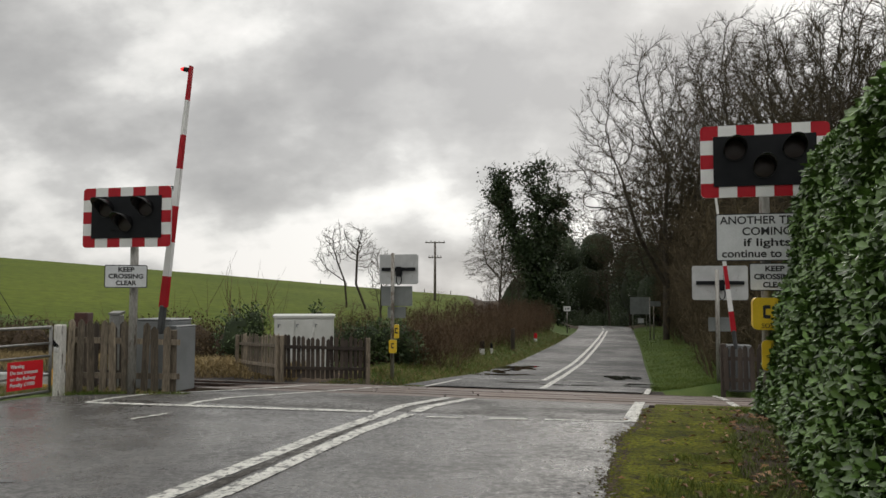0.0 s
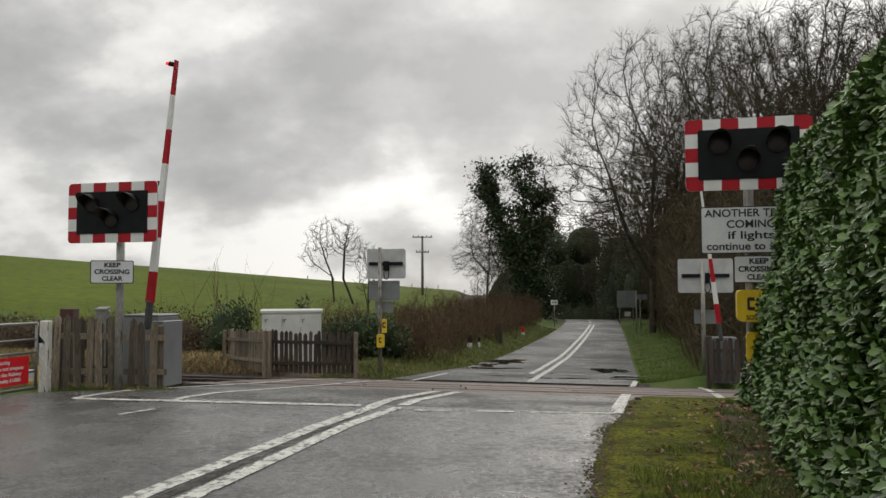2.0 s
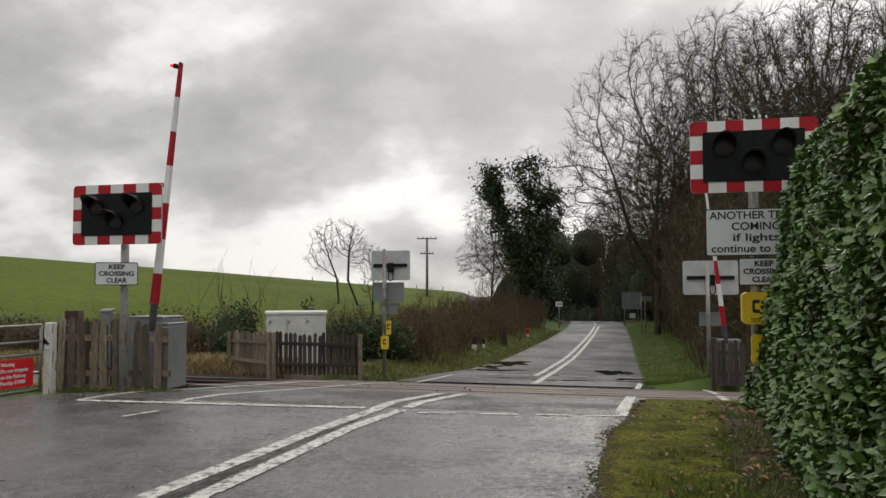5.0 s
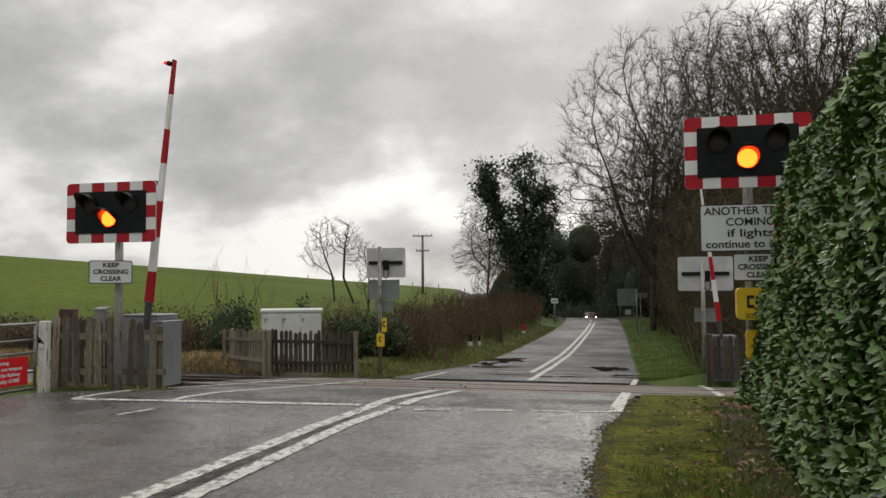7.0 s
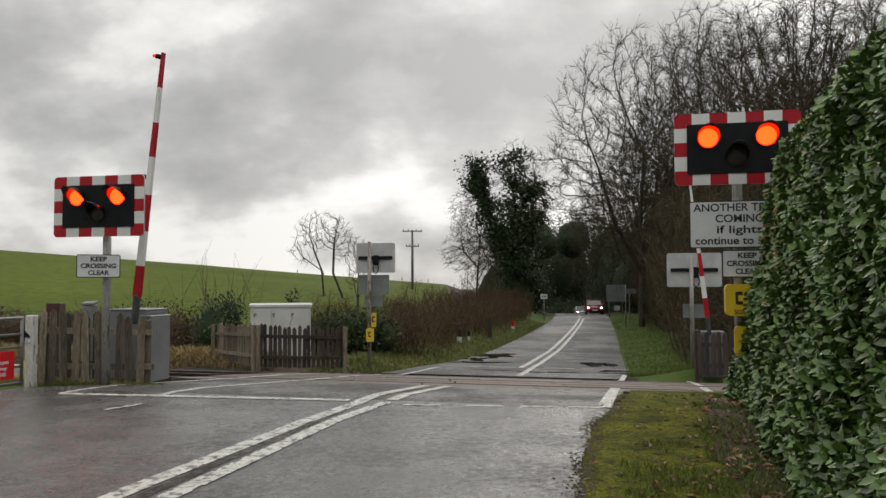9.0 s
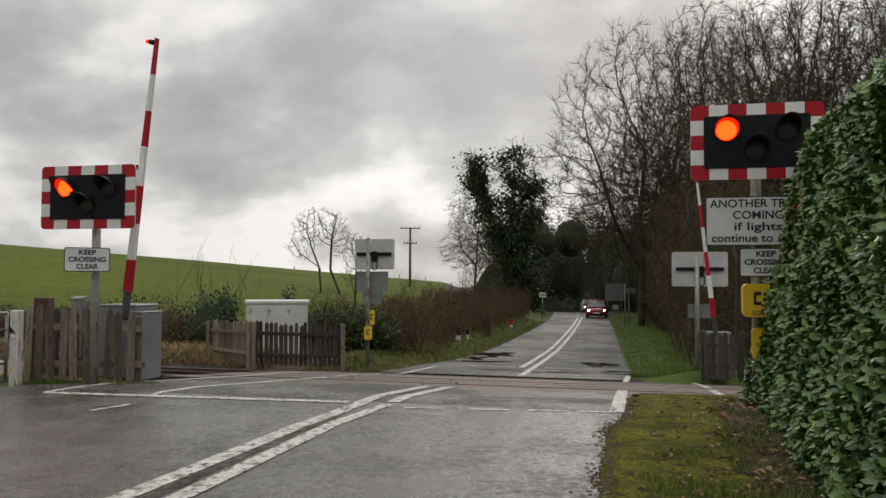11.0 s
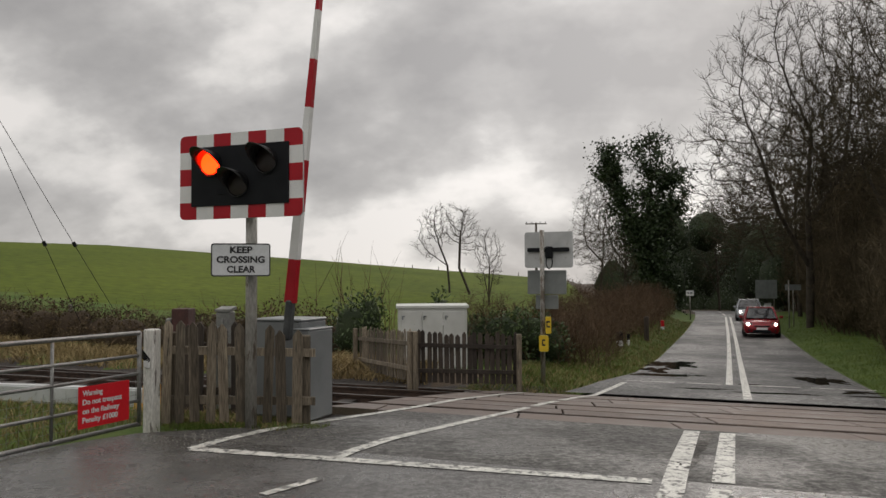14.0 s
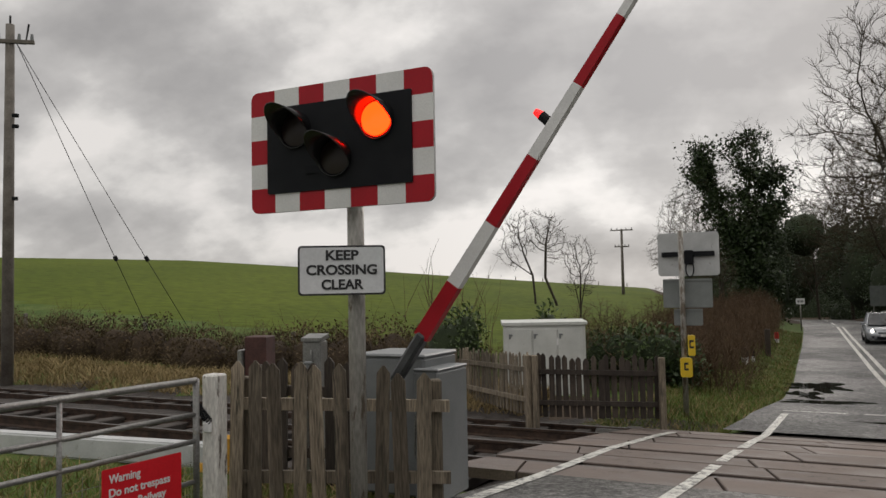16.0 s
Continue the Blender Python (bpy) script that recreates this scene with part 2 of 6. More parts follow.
M_WHITE = material("white_sheeting", (0.66, 0.66, 0.65), (0.75, 0.75, 0.74), scale=3, rough=0.42, fine=80, bump=0.03, wear=(0.52, 0.52, 0.50), wear_at=0.68, grain=0.05, spec=0.2)
M_SIGN = material("sign_white", (0.58, 0.60, 0.61), (0.68, 0.69, 0.70), scale=3, rough=0.35, fine=60, bump=0.03, wear=(0.48, 0.49, 0.48), wear_at=0.68, grain=0.05)
M_BLACK = material("black_enamel", (0.007, 0.008, 0.010), (0.012, 0.013, 0.015), scale=4, spec=0.2, rough=0.75, fine=60, bump=0.05, grain=0.05)
M_HOOD = material("hood_enamel", (0.010, 0.010, 0.011), (0.016, 0.016, 0.017), scale=4, rough=0.24, fine=60, bump=0.03, grain=0.05)
M_LETTER = material("black_letters", (0.012, 0.012, 0.014), (0.02, 0.02, 0.022), scale=6, rough=0.5, fine=60, bump=0.0, grain=0.05)
M_POST = material("galvanised_post", (0.24, 0.23, 0.21), (0.36, 0.35, 0.32), scale=4, rough=0.5, metal=0.35, fine=60, bump=0.1, wear=(0.13, 0.105, 0.08), wear_at=0.53, grain_dir=(1.0, 1.0, 0.25))
M_GALV = material("galvanised_tube", (0.17, 0.17, 0.165), (0.26, 0.26, 0.25), scale=6, rough=0.45, metal=0.5, fine=70, bump=0.1, wear=(0.22, 0.20, 0.17), wear_at=0.6)
M_BACK = material("grey_sign_back", (0.40, 0.41, 0.41), (0.50, 0.51, 0.51), scale=3, rough=0.5, fine=60, bump=0.04, wear=(0.32, 0.32, 0.31), wear_at=0.62, grain=0.05)
M_BACK2 = material("dull_sign_back", (0.15, 0.165, 0.16), (0.20, 0.215, 0.21), scale=3, rough=0.55, fine=60, bump=0.04, wear=(0.16, 0.16, 0.15), wear_at=0.62, grain=0.05)
M_GREYBOX = material("grey_cabinet_paint", (0.155, 0.165, 0.17), (0.20, 0.21, 0.215), scale=2.5, rough=0.45, fine=70, bump=0.06, wear=(0.12, 0.12, 0.115), wear_at=0.64, grain=0.05)
M_ROOT = material("dark_steel_paint", (0.035, 0.038, 0.040), (0.060, 0.064, 0.066), scale=6, rough=0.5, fine=60, bump=0.1)
M_CABINET = material("pale_cabinet_paint", (0.50, 0.51, 0.48), (0.60, 0.61, 0.58), scale=2.5, rough=0.5, fine=60, bump=0.05, wear=(0.40, 0.41, 0.37), wear_at=0.64, grain=0.05)
M_WOOD = material("weathered_pickets", (0.095, 0.076, 0.054), (0.215, 0.178, 0.130), scale=5, rough=0.85, fine=70, bump=0.5, dist=0.006, spread=0.30, wear=(0.055, 0.050, 0.036), wear_at=0.58, grain_dir=(1.6, 1.6, 0.12), grain=0.45)
M_WOOD_DARK = material("dark_pickets", (0.035, 0.026, 0.02), (0.07, 0.054, 0.042), scale=5, rough=0.85, fine=70, bump=0.5, dist=0.006, spread=0.35, grain_dir=(1.6, 1.6, 0.12), grain=0.4)
M_POSTWHITE = material("flaking_white_post", (0.58, 0.56, 0.52), (0.68, 0.67, 0.63), scale=4, rough=0.65, fine=60, bump=0.3, dist=0.006, wear=(0.14, 0.12, 0.10), wear_at=0.56, grain_dir=(1.3, 1.3, 0.3))
M_SIGNRED = material("warning_red", (0.60, 0.014, 0.022), (0.68, 0.02, 0.03), scale=3, rough=0.4, fine=60, bump=0.04, wear=(0.62, 0.10, 0.10), wear_at=0.70, grain=0.05, spec=0.2)
M_YELLOW = material("phone_yellow", (0.62, 0.42, 0.015), (0.72, 0.50, 0.025), scale=4, rough=0.4, fine=60, bump=0.04, wear=(0.40, 0.28, 0.03), wear_at=0.66, grain=0.05)
M_ORANGE = material("orange_buffer", (0.62, 0.30, 0.03), (0.72, 0.38, 0.05), scale=6, rough=0.5, fine=60, bump=0.1, wear=(0.4, 0.2, 0.05), wear_at=0.62)
M_BARK = material("bark", (0.040, 0.033, 0.026), (0.070, 0.060, 0.046), scale=3, rough=0.9, fine=20, bump=0.8, dist=0.03, wear=(0.06, 0.07, 0.035), wear_at=0.6, spec=0.15)
M_TWIG = material("twigs", (0.042, 0.035, 0.023), (0.080, 0.066, 0.042), scale=0.6, rough=0.85, fine=10, bump=0.0, island=0.25, spec=0.1)
M_HEDGETWIG = material("brown_hedge_twigs", (0.075, 0.048, 0.030), (0.145, 0.10, 0.064), scale=0.5, rough=0.85, fine=10, bump=0.0, island=0.4, spec=0.1)
M_WOODTWIG = material("tangled_wood_twigs", (0.062, 0.050, 0.032), (0.125, 0.098, 0.060), scale=0.6, rough=0.85, fine=10, bump=0.0, island=0.3, spec=0.1)
M_IVY = material("ivy_leaves", (0.018, 0.034, 0.012), (0.042, 0.064, 0.024), scale=0.7, rough=0.45, fine=12, bump=0.0, island=0.45, spec=0.3)
M_LAUREL = material("laurel_leaves", (0.060, 0.116, 0.023), (0.112, 0.192, 0.044), scale=1.3, rough=0.34, fine=10, bump=0.0, island=0.5)
# near-black green: the shade deep among leaves, painted as a colour
M_INNER_SHADE = material("leafy_inner_shade", (0.018, 0.030, 0.010), (0.030, 0.044, 0.016), scale=2, rough=0.9, fine=20, bump=0.3)
M_BRAMBLE = material("bramble_leaves", (0.060, 0.046, 0.026), (0.125, 0.090, 0.052), scale=0.9, rough=0.7, fine=12, bump=0.0, island=0.5, spec=0.15)
M_DARKBUSH = material("shrub_leaves", (0.028, 0.056, 0.016), (0.070, 0.105, 0.032), scale=0.9, rough=0.5, fine=12, bump=0.0, island=0.5)
M_POLE = material("pole_timber", (0.12, 0.105, 0.09), (0.19, 0.17, 0.15), scale=3, rough=0.85, fine=30, bump=0.3)
M_CARRED = material("red_car_paint", (0.22, 0.010, 0.016), (0.25, 0.012, 0.018), scale=2, rough=0.22, fine=200, bump=0.0, metal=0.2, grain=0.05)
M_CARSILVER = material("silver_car_paint", (0.36, 0.38, 0.40), (0.42, 0.44, 0.46), scale=2, rough=0.25, fine=200, bump=0.0, metal=0.5, grain=0.05)
M_TYRE = material("tyre_rubber", (0.012, 0.012, 0.012), (0.02, 0.02, 0.02), scale=9, rough=0.8, fine=80)
M_CARGLASS = glassy("car_glass", (0.012, 0.014, 0.016), 0.12)
M_LENS_RED = glassy("dark_red_lens", (0.010, 0.002, 0.002), 0.5)
M_LENS_AMBER = glassy("dark_amber_lens", (0.012, 0.004, 0.002), 0.5)
G_RED = glow("lit_red_lens", (1.0, 0.0098, 0.0012), 24.0)
G_AMBER = glow("lit_amber_lens", (1.0, 0.044, 0.004), 15.0)
G_HEAD = glow("headlight_on", (1.0, 0.96, 0.86), 14.0)
G_ARM = glow("arm_lamp_on", (1.0, 0.02, 0.02), 1.2)


# ---------------------------------------------------------------- mesh tools
class Shape:
    """Collects vertices and faces, with a material slot for each face."""

    def __init__(self):
        self.v, self.f, self.m = [], [], []

    def add(self, verts, faces, slot=0):
        o = len(self.v)
        self.v += [tuple(p) for p in verts]
        self.f += [tuple(i + o for i in q) for q in faces]
        self.m += [slot] * len(faces)
        return self

    def box(self, c, s, slot=0, mat=None, bevel=0.0):
        x, y, z = s[0] / 2, s[1] / 2, s[2] / 2
        if bevel:
            b = min(bevel, x * 0.9, y * 0.9, z * 0.9)
            pts = []
            for zz, k in ((-z, 1), (-z + b, 0), (z - b, 0), (z, 1)):
                d = b if k else 0
                pts += [(-x + b, -y + d, zz), (x - b, -y + d, zz), (x - d, -y + b, zz), (x - d, y - b, zz), (x - b, y - d, zz), (-x + b, y - d, zz), (-x + d, y - b, zz), (-x + d, -y + b, zz)]
            fs = [tuple(range(7, -1, -1)), tuple(range(24, 32))]
            for r in range(3):
                fs += [(r * 8 + i, r * 8 + (i + 1) % 8, r * 8 + 8 + (i + 1) % 8, r * 8 + 8 + i) for i in range(8)]
        else:
            pts = [(a, b2, c2) for c2 in (-z, z) for a, b2 in ((-x, -y), (x, -y), (x, y), (-x, y))]
            fs = [(3, 2, 1, 0), (4, 5, 6, 7)] + [(i, (i + 1) % 4, 4 + (i + 1) % 4, 4 + i) for i in range(4)]
        t = Matrix.Translation(c) @ (mat or Matrix())
        return self.add([t @ Vector(p) for p in pts], fs, slot)

    def tube(self, path, radii, n=8, slot=0, cap=True):
        path = [Vector(p) for p in path]
        rings = []
        for i, p in enumerate(path):
            d = (path[min(i + 1, len(path) - 1)] - path[max(i - 1, 0)])
            d = d.normalized() if d.length > 1e-9 else Vector((0, 0, 1))
            a = d.cross(Vector((0.31, 0.95, 0.02)) if abs(d.z) > 0.5 else Vector((0, 0, 1))).normalized()
            b = d.cross(a)
            r = radii[i] if isinstance(radii, (list, tuple)) else radii
            rings.append([p + (a * math.cos(6.28319 * k / n) + b * math.sin(6.28319 * k / n)) * r for k in range(n)])
        vs = [q for ring in rings for q in ring]
        fs = [(j * n + k, j * n + (k + 1) % n, (j + 1) * n + (k + 1) % n, (j + 1) * n + k) for j in range(len(path) - 1) for k in range(n)]
        if cap:
            fs += [tuple(range(n - 1, -1, -1)), tuple((len(path) - 1) * n + k for k in range(n))]
        return self.add(vs, fs, slot)

    def plate(self, w, h, t, c=(0, 0, 0), corner=0.0, slot=0, back=None):
        """An upright plate facing -y, with rounded corners."""
        pts = []
        if corner:
            for cx, cz, a0 in ((w / 2 - corner, h / 2 - corner, 0), (-w / 2 + corner, h / 2 - corner, 90), (-w / 2 + corner, -h / 2 + corner, 180), (w / 2 - corner, -h / 2 + corner, 270)):
                for k in range(5):
                    a = radians(a0 + k * 22.5)
                    pts.append((cx + corner * math.cos(a), cz + corner * math.sin(a)))
        else:
            pts = [(w / 2, h / 2), (-w / 2, h / 2), (-w / 2, -h / 2), (w / 2, -h / 2)]
        n = len(pts)
        vs = [(c[0] + x, c[1] - t / 2, c[2] + z) for x, z in pts] + [(c[0] + x, c[1] + t / 2, c[2] + z) for x, z in pts]
        self.add(vs, [tuple(range(n))], slot)
        return self.add(vs, [tuple(range(2 * n - 1, n - 1, -1))] + [(i, n + i, n + (i + 1) % n, (i + 1) % n) for i in range(n)], slot if back is None else back)

    def mesh(self, name, mats, smooth=False):
        me = bpy.data.meshes.new(name)
        me.from_pydata(self.v, [], self.f)
        for m in (mats if isinstance(mats, (list, tuple)) else (mats,)):
            me.materials.append(m)
        me.polygons.foreach_set("material_index", self.m)
        if smooth:
            me.polygons.foreach_set("use_smooth", [True] * len(me.polygons))
        me.update()
        return me


def part(name, shape, mats, parent=None, label="", at=None, smooth=False):
    ob = new(name, shape if isinstance(shape, bpy.types.Mesh) else shape.mesh(name, mats, smooth))
    if at is not None:
        ob.matrix_basis = at
    if parent is not None:
        ob.parent = parent
    if label:
        ob["label"] = label
    return ob


def thing(name, label, category, at=None, group="", kind=""):
    ob = new(name)
    ob.empty_display_size = 0.1
    if at is not None:
        ob.matrix_basis = at
    return tagged(ob, label, category, group, kind)


def lettering(text, size, at, parent, mat, squeeze=1.0, bold=0.0, width=0.0):
    """Words as a flat mesh, upright and facing -y, centred at a place."""
    cu = bpy.data.curves.new("words", "FONT")
    cu.body, cu.size, cu.align_x, cu.align_y, cu.extrude, cu.offset = text, size, "CENTER", "CENTER", 0.0015, bold
    tmp = bpy.data.objects.new("words", cu)
    scene.collection.objects.link(tmp)
    me = bpy.data.meshes.new_from_object(tmp)
    bpy.data.objects.remove(tmp)
    me.materials.clear()
    me.materials.append(mat)
    if width:
        xs = [v.co.x for v in me.vertices]
        squeeze = width / (max(xs) - min(xs))
    ob = new("lettering", me)
    ob.matrix_basis = Matrix.Translation(at) @ pose(0, 0, 0, 90) @ Matrix.Diagonal((squeeze, 1, 1, 1))
    ob.parent = parent
    return ob


# ---------------------------------------------------------------- lie of the land
M_SLOPE = 0.265
FALL = [(-90, -0.15), (0, -0.02), (8.6, 0.0), (9.3, -0.03), (12.95, -0.335), (14.45, -0.45), (16.45, -0.635), (17.95, -0.80), (20, -0.90), (21, -0.94), (24, -1.08), (32, -1.38), (36.6, -1.48), (47, -1.62), (57.5, -1.72), (78, -1.75), (92, -2.15), (112, -3.6), (140, -6.2), (500, -12.0)]
FALL_S, FALL_Z = [a for a, b in FALL], [b for a, b in FALL]
RIDGE_AZ, RIDGE_Z = [-180, -95, -60, -42, -30, -16.5, 2.5, 25, 60, 180], [2, 4, 7.5, 7.9, 7.5, 5.2, 1.3, -1.2, -1, -1]


def lie(x, y):
    """Height of road and verge: level along the railway, falling across it."""
    return float(np.interp(y + M_SLOPE * (x - 1), FALL_S, FALL_Z))


def land(x, y):
    """Height of the open ground, with the field rising to a ridge."""
    r, az = math.hypot(x, y), math.degrees(math.atan2(x, y))
    base = lie(x, y)
    if y > 75:
        away = min(max((left_edge(y) - x - 2) / 14, 0), 1)
        base += (max(lie(x, 75) - (y - 75) * 0.006, -2.6) - base) * away
    k = min(max((r - 30) / 135, 0), 1)
    ridge = float(np.interp(az, RIDGE_AZ, RIDGE_Z))
    rise = (ridge + 1.0) * math.sin(k * 1.5708) if ridge > -1 else 0
    if r > 165:
        rise -= (r - 165) * 0.03
    s = y + M_SLOPE * (x - 1)
    back = min(max((s - 18) / 12, 0), 1)
    clear = min(max((left_edge(y) - x - 3.5) / 9, 0), 1)
    return base + rise * back * clear


CENTRE = [(-9.5, -25), (-2.93, 0), (-1.57, 5.1), (0.36, 12.3), (2.66, 20.6), (4.78, 30), (6.70, 38.5), (8.66, 47.3), (12.67, 66), (14.5, 76), (17.2, 95), (21, 130)]


def centre(y):
    return float(np.interp(y, [b for a, b in CENTRE], [a for a, b in CENTRE]))


RIGHT = [(-25, 2.9), (0, 2.85), (5, 2.85), (7.2, 2.8), (8.5, 2.94), (12.5, 2.98), (16, 2.8), (20, 2.7), (29.5, 2.65), (44, 2.55), (60, 2.4), (130, 2.4)]
LEFT = [(-25, 6), (5, 6.0), (7.3, 5.5), (8.15, 5.35), (9.2, 5.2), (10.1, 4.95), (10.5, 4.4), (11.0, 4.05), (12, 4.0), (17, 3.4), (18.4, 3.2), (21.5, 3.0), (24.5, 2.55), (29, 2.45), (36, 2.5), (60, 2.4), (130, 2.5)]


def right_edge(y):
    return centre(y) + float(np.interp(y, [a for a, b in RIGHT], [b for a, b in RIGHT]))


def left_edge(y):
    return centre(y) - float(np.interp(y, [a for a, b in LEFT], [b for a, b in LEFT]))


# the ground sheet: fine near the crossing, coarse to the horizon
def axis_steps(lo, hi, fine_lo, fine_hi, fine, far):
    vals = list(np.arange(fine_lo, fine_hi + 1e-6, fine))
    p, st = fine_hi, fine
    while p < hi:
        st = min(st * 1.25, far)
        p += st
        vals.append(p)
    p, st = fine_lo, fine
    while p > lo:
        st = min(st * 1.25, far)
        p -= st
        vals.insert(0, p)
    return vals


def sheet(name, xs, ys, zf, mat, pick=None):
    vs = [(x, y, zf(x, y)) for y in ys for x in xs]
    nx = len(xs)
    fs = [(j * nx + i, j * nx + i + 1, (j + 1) * nx + i + 1, (j + 1) * nx + i) for j in range(len(ys) - 1) for i in range(nx - 1)]
    sh = Shape().add(vs, fs)
    if pick:
        sh.m = [pick(sum(vs[q][0] for q in f) / 4, sum(vs[q][1] for q in f) / 4) for f in fs]
    return part(name, sh, mat, smooth=True)


def rail_y(s, x):
    return s - M_SLOPE * (x - 1)


def ground_z(x, y):
    z = land(x, y)
    s = y + M_SLOPE * (x - 1)
    off = max(left_edge(y) - x, x - right_edge(y))
    if y > 18.5 and off > 0:
        if x < left_edge(y):
            z += 0.45 * min(max((off - 0.8) / 1.5, 0), 1) * min(max((y - 26) / 8, 0), 1)
        z += 0.22 * min(max((off - 0.2) / 1.6, 0), 1) + 0.05 * noise.noise((x * 0.9, y * 0.9, 0))
    if off > -0.3:
        bed = 1 - min(max((abs(s - 15.6) - 3.4) / 1.2, 0), 1)
        z -= 0.30 * bed * min(max((off + 0.3) / 0.8, 0), 1)
    return z - 0.05


def ground_pick(x, y):
    s = y + M_SLOPE * (x - 1)
    if abs(s - 15.6) < 3.9 and y < 60:
        return 2
    if y > 72 and x > 2:
        return 3
    if s > 30 and x < left_edge(y) - 5 and not (x > 8 and y > 60):
        return 1
    if -9 < x < -1.9 and 19.4 < s < 20.6:
        return 3
    if (x > right_edge(y) + 5 and y > 20):
        return 3
    return 0


ground = sheet("ground", axis_steps(-900, 900, -26, 22, 0.6, 40), axis_steps(-300, 1500, -6, 146, 0.8, 40), ground_z, (M_GRASS, M_FIELD, M_BALLAST, M_SOIL), ground_pick)
tagged(ground, "grass verges and rising green field under overcast light", "ground", kind="structure")


def ribbon(name, ys, left, right, lift, mat, label, category, cols=8, parent=None, depth=0.0):
    vs, fs = [], []
    for y in ys:
        a, b = left(y), right(y)
        for i in range(cols + 1):
            x = a + (b - a) * i / cols
            vs.append((x, y, lie(x, y) + lift))
    n = cols + 1
    for j in range(len(ys) - 1):
        fs += [(j * n + i, j * n + i + 1, (j + 1) * n + i + 1, (j + 1) * n + i) for i in range(cols)]
    ob = part(name, Shape().add(vs, fs), mat, parent, smooth=True)
    if parent is None:
        tagged(ob, label, category, kind="structure")
    return ob


S_NEAR, S_FAR = 12.05, 18.4


def road_sheet(name, s0, s1, mat, label, lift):
    """A stretch of carriageway between two lines parallel to the rails."""
    vs, fs, cols = [], [], 14
    steps = [s0 + (s1 - s0) * k / max(int((s1 - s0) / 0.5), 1) for k in range(max(int((s1 - s0) / 0.5), 1) + 1)]
    for s in steps:
        ya, yb = s, s
        for _ in range(8):
            ya, yb = s - M_SLOPE * (left_edge(ya) - 1), s - M_SLOPE * (right_edge(yb) - 1)
        a, b = left_edge(ya), right_edge(yb)
        for i in range(cols + 1):
            x = a + (b - a) * i / cols
            y = s - M_SLOPE * (x - 1)
            vs.append((x, y, lie(x, y) + lift))
    n = cols + 1
    for j in range(len(steps) - 1):
        fs += [(j * n + i, j * n + i + 1, (j + 1) * n + i + 1, (j + 1) * n + i) for i in range(cols)]
    ob = part(name, Shape().add(vs, fs), mat, smooth=True)
    return tagged(ob, label, "road", kind="structure")


road_near = road_sheet("road", -25, 8.6, M_ASPHALT, "wet worn asphalt carriageway before the crossing", 0.0)
road_patch = road_sheet("road", 8.6, S_NEAR, M_ASPHALT_NEW, "darker resurfaced asphalt beside the rails", 0.0)
road_far = road_sheet("road", S_FAR, 128, M_ROAD_FAR, "grey damp country lane leading into the trees", 0.0)


# ---------------------------------------------------------------- road paint
def stripe(pts, width, breaks=(), lift=0.006, ragged=0.0, seed=1):
    """A painted line along points, following the lie of the road; breaks: (from, to) left bare, in metres."""
    rnd = random.Random(seed)
    sh = Shape()
    pts = [Vector((*p, 0)) for p in pts]
    run, rows = 0.0, []
    for a, b in zip(pts, pts[1:]):
        n = max(int((b - a).length / 0.045), 1)
        side = Vector((-(b - a).y, (b - a).x, 0)).normalized()
        for k in range(n):
            rows.append((a + (b - a) * k / n, side, run + (b - a).length * k / n))
        run += (b - a).length
    rows.append((pts[-1], side, run))
    cols = 8
    for (p, s1, d1), (q, s2, d2) in zip(rows, rows[1:]):
        if any(lo <= (d1 + d2) / 2 <= hi for lo, hi in breaks):
            continue
        for c in range(cols):
            u1, u2 = c / cols - 0.5, (c + 1) / cols - 0.5
            chip = noise.noise((d1 * 1.7, c * 0.22 + seed, seed * 3.1)) * 0.65 + noise.noise((d1 * 14, c * 0.9, seed * 1.7)) * 0.55
            if chip > 0.95 - ragged * (1.05 if c in (0, cols - 1) else 0.75):
                continue
            quad = [p + s1 * width * u1, p + s1 * width * u2, q + s2 * width * u2, q + s2 * width * u1]
            sh.add([(v.x, v.y, lie(v.x, v.y) + lift) for v in quad], [(0, 1, 2, 3)])
    sh.f = [f[::-1] for f in sh.f]
    return sh


def paint(label, sh):
    return tagged(part("road_marking", sh, M_PAINT), label, "road marking", kind="structure")


paint("worn double white centre line, cracked and patchy", stripe([(-4.65, -6), (-3.04, 0), (-1.66, 5.12), (-0.92, 7.64), (-0.55, 8.67), (0.19, 12.05)], 0.16, ragged=0.52, seed=2))
paint("worn double white centre line, cracked and patchy", stripe([(-4.30, -6), (-2.69, 0), (-1.31, 5.12), (-0.64, 7.67), (-0.22, 8.72), (0.53, 11.95)], 0.15, ragged=0.64, breaks=((15.35, 15.5),), seed=3))
paint("white stop line across the oncoming lane", stripe([(-4.24, 9.60), (-0.64, 8.93)], 0.13, ragged=0.2, seed=4))
paint("thin worn give-way line across the lane", stripe([(-0.02, 8.57), (2.12, 8.30)], 0.07, breaks=((0.42, 0.7), (1.12, 1.3), (1.72, 1.8)), ragged=0.3, seed=5))
paint("white edge line over the crossing", stripe([(-4.24, 9.60), (-3.72, 11.4), (-3.25, 13.0), (-2.70, 15.1), (-1.75, 18.1)], 0.12, ragged=0.3, seed=6))
paint("white edge line over the crossing", stripe([(-2.98, 9.40), (-2.22, 12.1), (-1.64, 14.1), (-0.78, 17.1), (0.42, 21.4)], 0.12, ragged=0.25, breaks=((5.1, 5.4), (6.6, 6.9)), seed=7))
paint("white edge line over the crossing", stripe([(2.14, 8.30), (3.14, 12.2)], 0.15, ragged=0.15, seed=8))
paint("white edge line over the crossing", stripe([(4.05, 15.8), (4.85, 18.7)], 0.12, ragged=0.2, seed=9))
